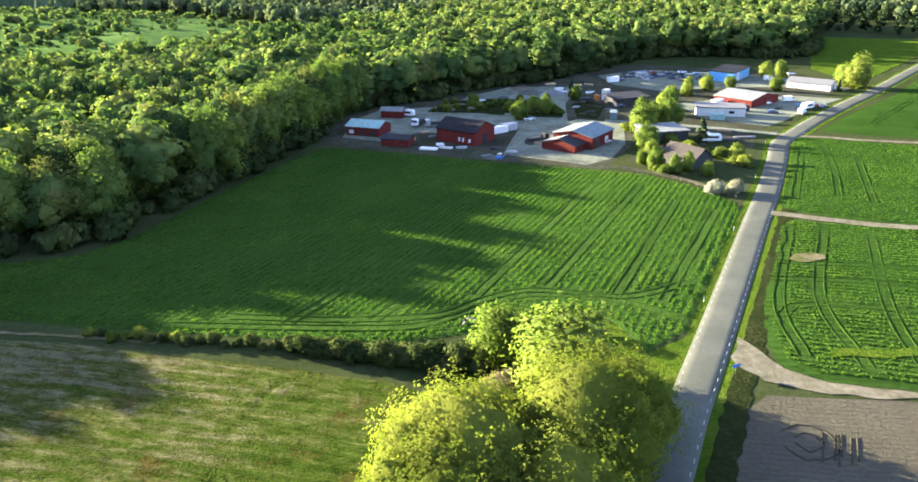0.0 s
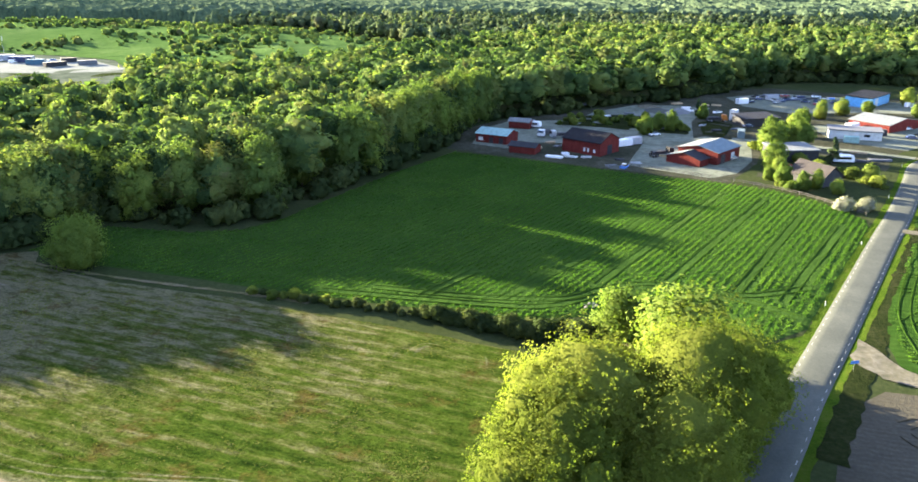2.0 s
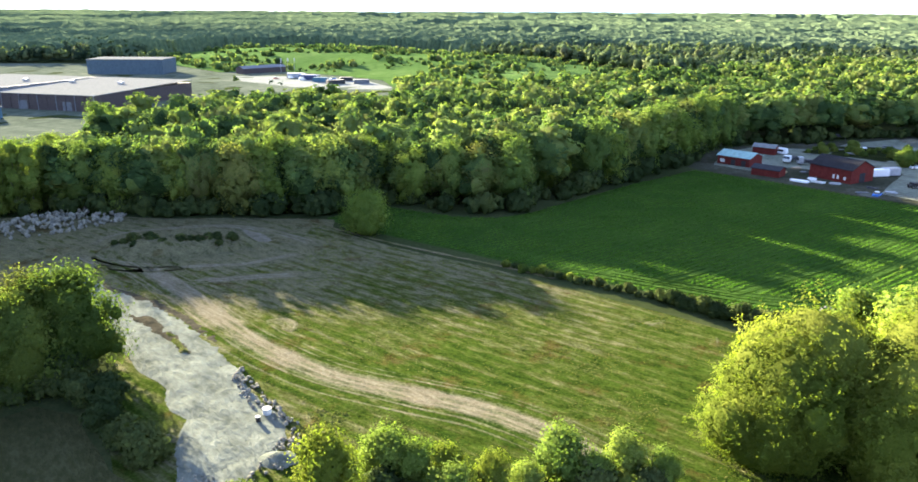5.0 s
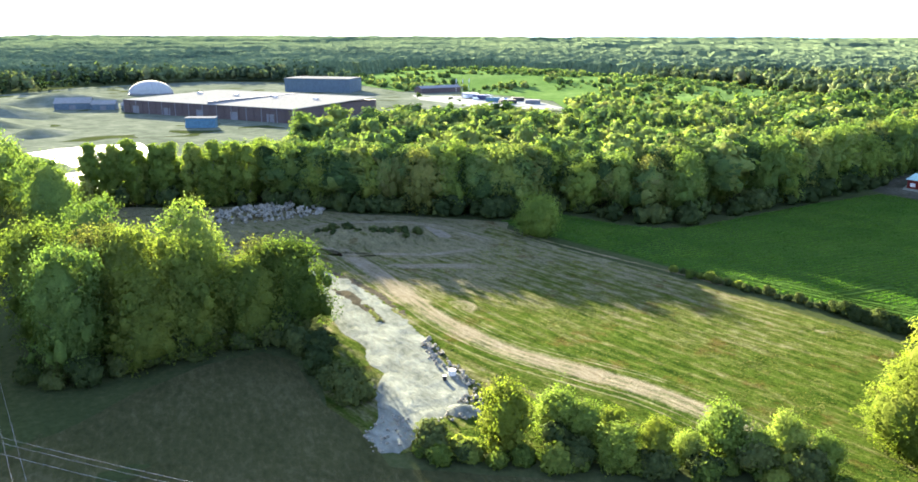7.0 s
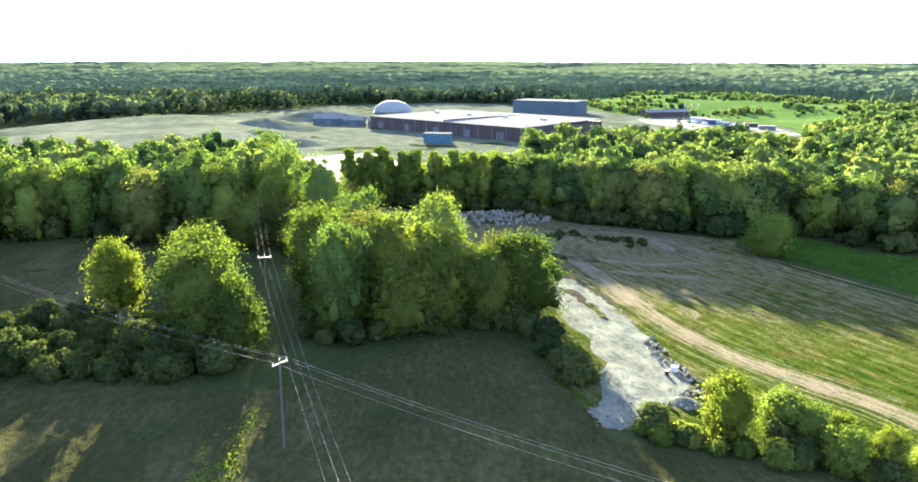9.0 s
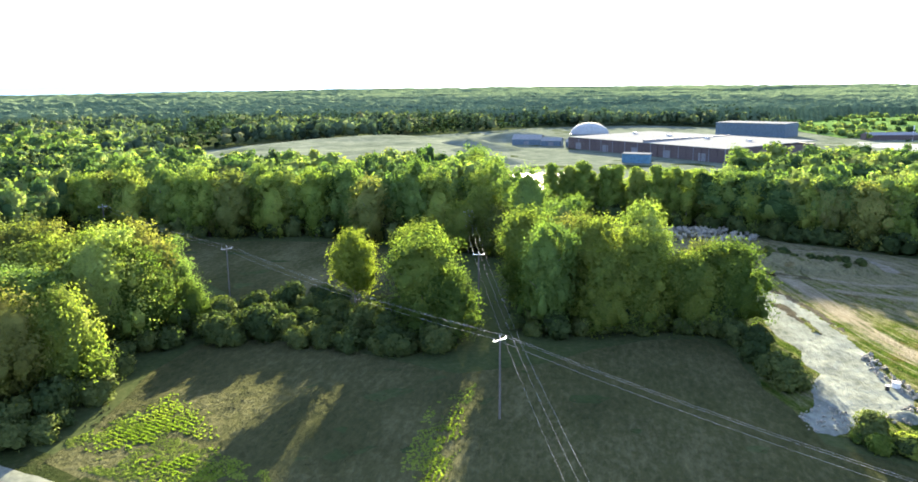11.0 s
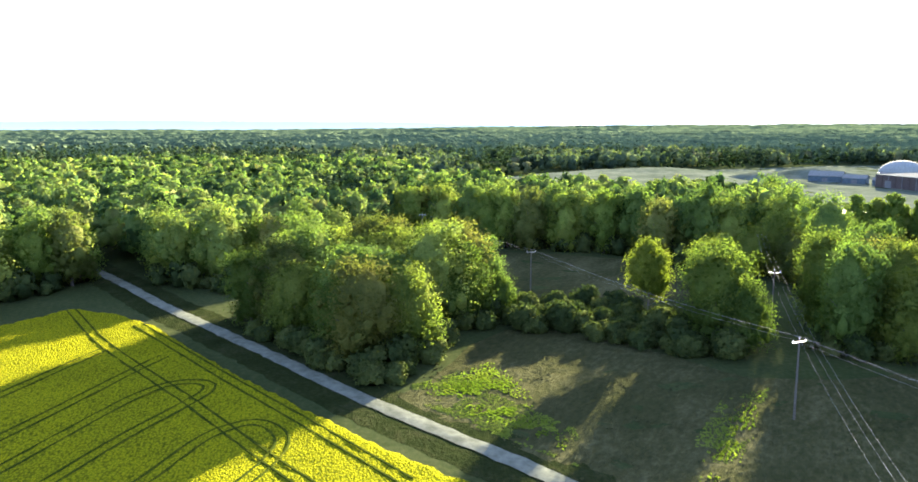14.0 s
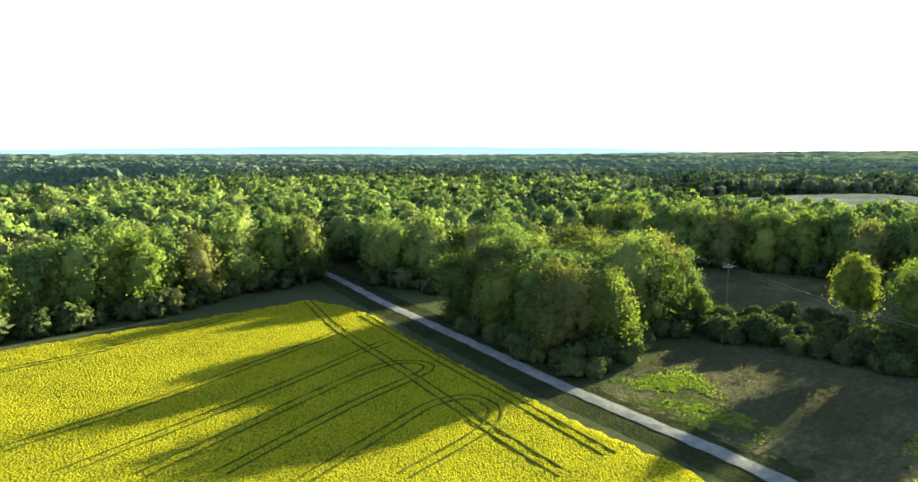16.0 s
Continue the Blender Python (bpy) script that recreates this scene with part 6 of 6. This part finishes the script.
def wires(a, b, yaw_a, yaw_b, sag, h=12.2):
    e = tagged(new("power_line"), "three thin bare power cables slung between poles", "power line", "power lines")
    for u in (-1.15, 0.0, 1.15):
        pa = np.array((a[0] - u * math.sin(radians(yaw_a)), a[1] + u * math.cos(radians(yaw_a)), h + (0.35 if u == 0 else 0.05)))
        pb = np.array((b[0] - u * math.sin(radians(yaw_b)), b[1] + u * math.cos(radians(yaw_b)), h + (0.35 if u == 0 else 0.05)))
        cu = bpy.data.curves.new("wire", "CURVE")
        cu.dimensions, cu.bevel_depth, cu.bevel_resolution = "3D", 0.009, 1
        sp = cu.splines.new("POLY")
        sp.points.add(24)
        for k in range(25):
            s = k / 24
            p = pa + (pb - pa) * s
            sp.points[k].co = (p[0], p[1], p[2] - 4 * sag * s * (1 - s), 1)
        cu.materials.append(CABLE)
        ob = new("wire", cu)
        ob.parent = e


LINE1 = [(-236, -85.5), (-157.3, -54.4), (-78.6, -22.8), (0, 8.6), (78, 40)]
LINE2 = [(-184, 13), (-131, -5), (-74, -21.5), (-1, -42)]
for p in LINE1:
    pole(*p, 21.8)
for p in (LINE2[0], LINE2[1], LINE2[3]):
    pole(*p, -17)
for a, b in zip(LINE1, LINE1[1:]):
    wires(a, b, 21.8, 21.8, 1.2)
wires(LINE2[0], LINE2[1], -17, -17, 0.8)
wires(LINE2[1], LINE2[3], -17, -17, 3.2)

# ---- works clutter ----


def rock_pile(name, poly, count, low, high, label, seed, piece="rock"):
    """Loose blocks: a few irregular stones, repeated and turned."""
    rng = np.random.default_rng(seed)
    iv, it = ICO[1]
    meshes = []
    for k in range(6):
        v = iv * rng.uniform(0.65, 1.15, (len(iv), 1)) * rng.uniform(0.7, 1.2, 3)
        meshes.append(mesh_of(piece, v.tolist(), it.tolist(), ROCK))
    e = tagged(new(name), label, "rocks")
    p = np.array(poly, float)
    n = 0
    while n < count:
        q = rng.uniform(p.min(0), p.max(0))
        if not inside(poly, q[None])[0]:
            continue
        d = edge_distance(poly, q[None])[0]
        s = rng.uniform(low, high)
        ob = new(piece, meshes[rng.integers(6)])
        ob.parent = e
        ob.matrix_basis = Matrix.LocRotScale((q[0], q[1], 0.08 + s * 0.3 + min(d * 0.28, 1.3) * rng.uniform(0, 1)), Euler(rng.uniform(0, 6, 3)), (s, s, s))
        n += 1


rock_pile("rock_heap", [(-187, 73), (-176, 77), (-170, 88), (-167, 102), (-172, 107), (-186, 106), (-192, 95), (-193, 84)], 300, 0.35, 0.85, "long heap of pale blasted rock at the wood's edge", 5)
rock_pile("rock_scatter", [(-80, 49), (-71, 43.5), (-62, 40), (-60.5, 38), (-63, 37.5), (-72, 40), (-80, 46)], 90, 0.12, 0.42, "broken stone along the edge of the gravel road", 6)
rock_pile("rock_scatter", [(-66.5, 22), (-64, 17), (-60, 15), (-57.5, 18), (-59, 23), (-63, 25)], 70, 0.1, 0.32, "loose rubble at the end of the gravel road", 9)
rock_pile("rock_scatter", [(-61, 38), (-57, 35), (-56, 28), (-58, 24), (-60, 30)], 50, 0.15, 0.45, "broken stone and rubble beside the concrete ring", 8)


def ring():
    e = tagged(new("well_ring"), "white concrete well ring with a lid", "well ring")
    e.matrix_basis = pose(-66.6, 39.0, 0.12) @ Matrix.Scale(0.62, 4)
    bm = bmesh.new()
    bmesh.ops.create_cone(bm, cap_ends=True, segments=24, radius1=1.0, radius2=1.0, depth=1.3, matrix=Matrix.Translation((0, 0, 0.65)))
    part("body", bm, WALLW, e)
    bm = bmesh.new()
    bmesh.ops.create_cone(bm, cap_ends=True, segments=24, radius1=1.06, radius2=1.02, depth=0.16, matrix=Matrix.Translation((0, 0, 1.385)))
    part("lid", bm, WALLW, e)
    b = tagged(new("barrel"), "black plastic barrel beside the well ring", "barrel")
    b.matrix_basis = pose(-66.3, 36.8, 0.12) @ Matrix.Scale(0.75, 4)
    bm = bmesh.new()
    bmesh.ops.create_cone(bm, cap_ends=True, segments=16, radius1=0.42, radius2=0.42, depth=1.0, matrix=Matrix.Translation((0, 0, 0.5)))
    part("body", bm, TYRE, b)
    bm = bmesh.new()
    bmesh.ops.create_cone(bm, cap_ends=True, segments=16, radius1=0.45, radius2=0.45, depth=0.08, matrix=Matrix.Translation((0, 0, 1.04)))
    part("lid", bm, WALLW, b)


ring()


# ---- vehicles and yard clutter ----
def profile_mesh(bm, outline, half, inset=0.0):
    """A body from a side outline (x, z), as wide as twice half; inset draws the upper points in."""
    zs = [z for _, z in outline]
    lo, hi = min(zs), max(zs)
    sides = []
    for s in (-1, 1):
        sides.append([bm.verts.new((x, s * (half - inset * (z - lo) / max(hi - lo, 0.01)), z)) for x, z in outline])
    bm.faces.new(sides[0])
    bm.faces.new(sides[1][::-1])
    n = len(outline)
    for i in range(n):
        bm.faces.new((sides[0][i], sides[1][i], sides[1][(i + 1) % n], sides[0][(i + 1) % n]))
    bmesh.ops.recalc_face_normals(bm, faces=bm.faces)
    return bm


def wheel(parent, x, y, r=0.33, w=0.22):
    bm = bmesh.new()
    bmesh.ops.create_cone(bm, cap_ends=True, segments=14, radius1=r, radius2=r, depth=w, matrix=pose(x, y, r, 90))
    t = part("tyre", bm, TYRE, parent)
    bm = bmesh.new()
    bmesh.ops.create_cone(bm, cap_ends=True, segments=12, radius1=r * 0.6, radius2=r * 0.6, depth=w + 0.02, matrix=pose(x, y, r, 90))
    part("rim", bm, STEEL, t)


def car(paint, label, category="car", kind="car"):
    e = tagged(new(category.replace(" ", "_")), label, category)
    if kind == "car":
        low = [(-2.15, 0.25), (2.15, 0.25), (2.2, 0.62), (1.25, 0.88), (-1.9, 0.95), (-2.15, 0.85)]
        cab = [(-1.85, 0.93), (1.15, 0.87), (0.45, 1.42), (-1.25, 1.45)]
        half, span = 0.88, 1.35
    elif kind == "van":
        low = [(-2.7, 0.3), (2.6, 0.3), (2.65, 0.9), (2.0, 1.25), (1.4, 2.25), (-2.65, 2.3)]
        cab = [(0.9, 1.3), (1.95, 1.28), (1.5, 2.05), (0.9, 2.08)]
        half, span = 0.98, 1.75
    else:
        low = [(-3.3, 0.45), (3.0, 0.45), (3.25, 0.9), (3.2, 1.9), (2.8, 2.5), (-2.9, 2.6), (-3.3, 2.2)]
        cab = [(-2.2, 1.3), (2.2, 1.3), (2.2, 2.0), (-2.2, 2.0)]
        half, span = 1.13, 0.4
    part("body", profile_mesh(bmesh.new(), low, half, 0.08), paint, e)
    part("windows", profile_mesh(bmesh.new(), cab, half - (0.06 if kind == "car" else -0.015), 0.16 if kind == "car" else 0.02), GLASS, e)
    for x in (-span, span):
        for y in (-half + 0.06, half - 0.06):
            wheel(e, x, y)
    return e


SILVER = painted("silver car paint", (0.42, 0.43, 0.44), 0.3, 0.5, 0.1)
NAVY = painted("dark blue car paint", (0.02, 0.035, 0.09), 0.3, 0.2, 0.1)
CARWHITE = painted("white car paint", (0.70, 0.70, 0.69), 0.35, 0.0, 0.1)
CARBLUE = painted("bright blue paint", (0.05, 0.16, 0.45), 0.4, 0.0, 0.1)
CARRED = painted("faded red paint", (0.26, 0.04, 0.03), 0.45, 0.0, 0.2)
ORANGE = painted("orange machine paint", (0.50, 0.17, 0.03), 0.5, 0.0, 0.2)
TARP = painted("grey tarpaulin", (0.30, 0.31, 0.32), 0.7)
LOGWOOD = painted("sawn timber", (0.36, 0.26, 0.15), 0.8, wear=0.4)

SPOTS = {
    "silver": [(49, 245, 35), (127, 310, 20), (76, 377, 10), (104, 389, 60), (118, 388, -20), (190, 376, 30), (92, 372, 40), (86, 389, 95)],
    "navy": [(122, 291, 5), (147, 302, 40), (86, 382, 15), (95, 376, 30), (106, 376, -10), (119, 375, 25), (112, 381, 70), (80, 372, 50), (99, 384, 110), (108, 392, 15), (66, 306, 20), (55, 322, 60)],
    "white": [(64, 231, 60), (132, 318, 25), (92, 378, 120), (169, 387, 10), (59, 338, 40), (27, 282, 30), (116, 395, 10)],
    "red": [(144, 304, 35), (110, 370, 15), (101, 395, 20), (64, 237, 40)],
}
PAINTS = {"silver": (SILVER, "silver hatchback parked on the gravel yard"), "navy": (NAVY, "dark blue hatchback parked on the gravel yard"), "white": (CARWHITE, "white hatchback parked on the gravel yard"), "red": (CARRED, "faded red hatchback parked on the gravel yard")}
for key, places in SPOTS.items():
    proto = car(*PAINTS[key])
    proto["group"] = "parked cars"
    proto.matrix_basis = pose(places[0][0], places[0][1], 0.09, 0, 0, places[0][2])
    for x, y, a in places[1:]:
        copy_thing(proto, pose(x, y, 0.09, 0, 0, a))
van = car(CARWHITE, "white panel van parked in the yard", "van", "van")
van.matrix_basis = pose(138, 315, 0.09, 0, 0, 15)
for x, y, a in ((151, 370, 20), (133, 290, 50), (46, 339, 10)):
    copy_thing(van, pose(x, y, 0.09, 0, 0, a))
caravan = car(CARWHITE, "white touring caravan beside the red sheds", "caravan", "caravan")
caravan.matrix_basis = pose(-20, 291, 0.09, 0, 0, -20)
for x, y, a in ((139, 299, 40), (84, 246, 0), (99, 297, -10)):
    copy_thing(caravan, pose(x, y, 0.09, 0, 0, a))
bluecar = car(CARBLUE, "bright blue hatchback at the field edge", "car", "car")
bluecar.matrix_basis = pose(13, 227, 0.05, 0, 0, 70)


def lorry(x, y, yaw, paint, label):
    e = tagged(new("lorry"), label, "lorry")
    e.matrix_basis = pose(x, y, 0.09, 0, 0, yaw)
    part("cab", profile_mesh(bmesh.new(), [(2.6, 0.6), (4.4, 0.6), (4.45, 1.6), (4.1, 2.8), (2.6, 2.9)], 1.2, 0.05), paint, e)
    part("windscreen", profile_mesh(bmesh.new(), [(3.4, 1.65), (4.5, 1.65), (4.2, 2.6), (3.4, 2.6)], 1.18, 0.05), GLASS, e)
    part("bed", box(bmesh.new(), -4.2, 2.4, -1.2, 1.2, 0.9, 1.2, 0.04), DARK, e)
    part("load", box(bmesh.new(), -3.6, 1.6, -1.0, 1.0, 1.2, 1.9, 0.15), DARK, e)
    for wx in (-3.4, -2.2, 3.4):
        for wy in (-1.05, 1.05):
            wheel(e, wx, wy, 0.5, 0.3)


lorry(-14.5, 275, 250, CARWHITE, "white flatbed lorry parked between the red sheds")
lorry(-8, 272, 200, SILVER, "grey flatbed lorry with a covered load")
lorry(0, 345, 20, NAVY, "dark blue lorry on the far stone yard")
lorry(26, 246, 30, TYRE, "dark tipper lorry beside the red annex")
lorry(55, 317, 10, ORANGE, "orange machine lorry by the scrap yard")


def crate(x, y, yaw, l, w, h, material, label, name="container", category="container"):
    e = tagged(new(name), label, category)
    e.matrix_basis = pose(x, y, 0.05, 0, 0, yaw)
    part("body", box(bmesh.new(), -l / 2, l / 2, -w / 2, w / 2, 0.12, h, 0.06), material, e)
    part("door", box(bmesh.new(), l / 2 + 0.002, l / 2 + 0.06, -w / 2 + 0.15, w / 2 - 0.15, 0.2, h - 0.15), STEEL, e)
    for s in (-1, 1):
        part("skid", box(bmesh.new(), -l / 2, l / 2, s * w * 0.4 - 0.1, s * w * 0.4 + 0.1, 0, 0.12), DARK, e)


for a in ((14.5, 261, 35, 6, 2.4, 2.5, CARWHITE, "white steel container beside the red barn"), (18, 264.5, 35, 6, 2.4, 2.7, TARP, "pale grey container beside the red barn"), (59, 284, 80, 6, 2.5, 2.8, BLUEGREY, "pale blue-grey container behind the trees"),
          (63, 322, 60, 4, 2.4, 4.4, WALLW, "tall white container frame by the dark shed"), (106, 308, 40, 6, 2.5, 2.5, CARWHITE, "white container beside the red hall"), (97, 280, -10, 5, 2.4, 2.4, TURQ, "pale turquoise container at the lane"), (112, 296, 0, 5, 2.4, 2.4, DARK, "dark container beside the white shed"),
          (-372, 466, 20, 12, 5, 3.5, DUSKBLUE, "dull blue container on the concrete yard"), (-352, 458, 60, 14, 5, 3.0, DARK, "dark stack of goods on the concrete yard"), (-392, 478, 10, 16, 6, 4.0, NAVY, "dark blue container on the concrete yard"), (-336, 470, 35, 12, 5, 3.2, GREYROOF, "grey container on the concrete yard"), (-412, 486, 25, 14, 6, 4.2, TARP, "pale tarpaulin-covered goods on the concrete yard"), (-360, 484, 40, 10, 5, 3.0, DARK, "dark container on the concrete yard"), (75, 368, 30, 6, 2.4, 2.5, CARWHITE, "white container in the scrap yard"), (92, 383, 15, 6, 2.4, 2.4, TARP, "grey container in the scrap yard")):
    crate(*a)


def stack(x, y, yaw, n, length, material, label, name="timber_stack", category="timber"):
    """Boards or pipes in a low stack, each a piece of its own."""
    e = tagged(new(name), label, category)
    e.matrix_basis = pose(x, y, 0.06, 0, 0, yaw)
    me = bpy.data.meshes.new("board")
    bm = box(bmesh.new(), -length / 2, length / 2, -0.22, 0.22, 0, 0.28, 0.03)
    bm.to_mesh(me)
    bm.free()
    me.materials.append(material)
    for k in range(n):
        ob = new("board", me)
        ob.parent = e
        row, i = divmod(k, 5)
        ob.matrix_basis = pose(0.3 * math.sin(k * 2.3), (i - 2) * 0.5 + 0.1 * row, row * 0.3, 0, 0, 2.0 * math.sin(k * 1.7))


for a in ((-9.5, 238.5, -15, 9, 5.5, CARWHITE, "stack of white plastic pipes at the field edge"), (-4, 240, -20, 6, 4.0, WALLW, "stack of white boards at the field edge"), (44, 362, 30, 10, 5.0, LOGWOOD, "stack of pale sawn logs by the wood"), (56, 359, 10, 8, 4.5, LOGWOOD, "stack of logs by the wood"),
          (62, 360, -20, 8, 4.0, LOGWOOD, "heap of loose logs by the wood"), (-6, 346, 15, 8, 5.0, LOGWOOD, "long logs lying under the trees"), (89, 248, -8, 10, 8.0, DARK, "dark stack of scrap beams by the garden"), (97, 251, 5, 8, 7.0, GREYROOF, "grey stack of scrap beams by the garden"), (9, 229, 20, 6, 3.5, GREYROOF, "grey stack of roof sheets at the field edge"),
          (1, 240, 10, 7, 3.0, TARP, "stack of grey slabs beside the barn"), (-12, 262, 40, 8, 3.0, LOGWOOD, "loose timber beside the red shed"), (-5, 262, 0, 6, 3.0, DARK, "dark scrap behind the barn"), (30, 248, 60, 6, 3.0, DARK, "dark scrap beside the hall"), (80, 381, 20, 10, 9.0, DARK, "long row of dark scrap steel"), (103, 384, 15, 10, 12.0, NAVY, "long row of dark blue scrap steel"), (110, 388, 25, 10, 10.0, DARK, "long pile of dark scrap in the yard"), (120, 391, 10, 8, 7.0, CARBLUE, "blue scrap pile in the yard")):
    stack(*a)


def heap(x, y, r, h, material, label, seed):
    rng = np.random.default_rng(seed)
    v, f, k = [(0, 0, h)], [], 18
    for j, q in enumerate((0.35, 0.7, 1.0)):
        for i in range(k):
            a = 2 * math.pi * i / k
            s = r * q * (1 + rng.uniform(-0.12, 0.12))
            v.append((s * math.cos(a) * 1.4, s * math.sin(a), max(-0.05, h * (1 - q) ** 1.1 * (1 + rng.uniform(-0.15, 0.15))) if j < 2 else -0.05))
    f += [(0, 1 + i, 1 + (i + 1) % k) for i in range(k)]
    for j in range(2):
        a, b = 1 + j * k, 1 + (j + 1) * k
        f += [(a + i, b + i, b + (i + 1) % k, a + (i + 1) % k) for i in range(k)]
    ob = tagged(new("mound", mesh_of("mound", v, f, material, True)), label, "gravel heap")
    ob.matrix_basis = pose(x, y, 0.06, 0, 0, seed * 40)


for a in ((-16, 252, 20, 8, 2.6, LOGWOOD, "loose boards beside the low red shed"), (-9, 256, 70, 6, 2.4, GREYROOF, "grey sheets leaning in the yard"), (-6, 244, 10, 9, 2.2, CARWHITE, "white plastic pipes by the barn"), (12, 238, -30, 6, 2.5, DARK, "dark pallets at the barn's foot"), (17, 234, 15, 6, 3.0, TARP, "grey covered stack at the field edge"), (34, 262, 40, 8, 3.0, LOGWOOD, "pallets behind the red hall"), (52, 296, 10, 8, 3.5, DARK, "dark scrap beside the lane"), (48, 306, 60, 6, 3.0, STEEL, "bright steel scrap beside the lane"), (60, 300, 30, 8, 3.0, GREYROOF, "grey slabs by the dark shed"), (20, 330, 0, 8, 4.0, GREYROOF, "grey slabs on the far yard"), (10, 322, 40, 6, 3.0, CARWHITE, "white sheets on the far yard"), (86, 258, 60, 6, 3.0, TARP, "grey stack by the lane"), (94, 262, -20, 7, 5.0, LOGWOOD, "pale timber by the lane"), (83, 236, 25, 6, 3.0, DARK, "dark stack behind the house"), (128, 300, 40, 8, 3.0, DARK, "dark stack beside the hall"), (140, 308, 20, 6, 3.0, CARBLUE, "blue crates beside the hall"), (95, 398, 20, 10, 9.0, NAVY, "long row of dark blue scrap"), (88, 392, 12, 10, 8.0, DARK, "long row of black scrap")):
    stack(*a, name="material_stack", category="stack")
for a in ((42, 337, 5, 2.2, GREYROOF, "dark grey heap of gravel on the yard", 1), (33, 340, 6, 1.4, ASPHALT, "low grey heap of gravel on the yard", 2), (30, 350, 5, 1.5, DIRT, "pale heap of sand on the yard", 3), (11, 227, 2.5, 0.9, ASPHALT, "small grey heap at the field edge", 4),
          (-58, 31, 2.0, 1.1, GRAVEL, "grey heap of stone beside the gravel road", 5), 
          (-470, 120, 26, 7, SAND, "large pale heap of sand at the works", 9), (-540, 150, 34, 9, SAND, "large grey heap of spoil at the works", 10), (-620, 230, 40, 9, SAND, "long grey heap of spoil at the works", 11), (-430, 130, 18, 4, SAND, "sand heap beside the ponds", 12)):
    heap(*a)

# roadside things


def sign():
    e = tagged(new("road_sign"), "small blue road sign on a post beside the road", "road sign")
    e.matrix_basis = pose(41.4, 98.8, 0, 0, 0, 20)
    bm = bmesh.new()
    bmesh.ops.create_cone(bm, cap_ends=True, segments=10, radius1=0.04, radius2=0.04, depth=1.9, matrix=Matrix.Translation((0, 0, 0.95)))
    part("post", bm, STEEL, e)
    part("plate", box(bmesh.new(), -0.75, 0.75, -0.08, -0.045, 1.35, 1.85, 0.01), CARBLUE, e, "plain blue plate")


sign()


def marker(x, y):
    e = tagged(new("marker_post"), "white plastic marker post on the verge", "marker post", "marker posts")
    e.matrix_basis = pose(x, y, 0.05)
    part("post", box(bmesh.new(), -0.06, 0.06, -0.05, 0.05, 0, 1.0, 0.01), WALLW, e)
    part("reflector", box(bmesh.new(), -0.045, 0.045, -0.07, -0.052, 0.75, 0.92), DARK, e)


for x, y in ((44.4, 124), (62.5, 161), (83, 203), (101, 243)):
    marker(x, y)


def fence(points, label):
    e = tagged(new("fence"), label, "fence")
    line = spline(points, 2.5)
    for p in line:
        part("post", box(bmesh.new(), p[0] - 0.06, p[0] + 0.06, p[1] - 0.06, p[1] + 0.06, 0, 1.2), WOODPOLE, e)
    for z in (0.6, 1.05):
        v, f = ribbon_arrays(points, 0.06, z, step=2.5, profile=((-0.5, -0.06), (-0.5, 0.06), (0.5, 0.06), (0.5, -0.06)))
        ob = new("rail", mesh_of("rail", v, f, WOODPOLE))
        ob.parent = e


fence([(44, 214), (54, 207.5), (63, 198), (71, 184)], "low grey wooden fence along the garden")
fence([(15, 229), (26, 224), (38, 217.5)], "low grey wooden fence along the yard")


rock_pile("stone_pile", [(0.4, 115.6), (2.6, 115.8), (3.0, 117.4), (1.4, 118.0), (0.2, 117.0)], 9, 0.25, 0.6, "small pile of pale field stones at the corner of the wheat", 12, "stone")


def flagpole(x, y):
    e = tagged(new("flagpole"), "tall white flagpole with a plain flag", "flagpole", "flagpoles")
    e.matrix_basis = pose(x, y, 0)
    bm = bmesh.new()
    bmesh.ops.create_cone(bm, cap_ends=True, segments=8, radius1=0.12, radius2=0.06, depth=13, matrix=Matrix.Translation((0, 0, 6.5)))
    part("pole", bm, WALLW, e)
    bm = bmesh.new()
    box(bm, 0.1, 0.9, -0.03, 0.03, 9.0, 12.8, 0.01)
    part("flag", bm, WALLW, e)


for k in range(3):
    flagpole(-462 + 3 * k, 528 + 6 * k)
park = car(CARWHITE, "white van in the parking yard beyond the wood", "van", "van")
park.matrix_basis = pose(-380, 480, 0.1, 0, 0, 30)
for k in range(8):
    copy_thing((park, van, bluecar)[k % 3] if k % 4 else proto, pose(-420 + 8.5 * k, 470 + 9 * (k % 3) + 0.6 * k, 0.1, 0, 0, 30 + 10 * (k % 2)))
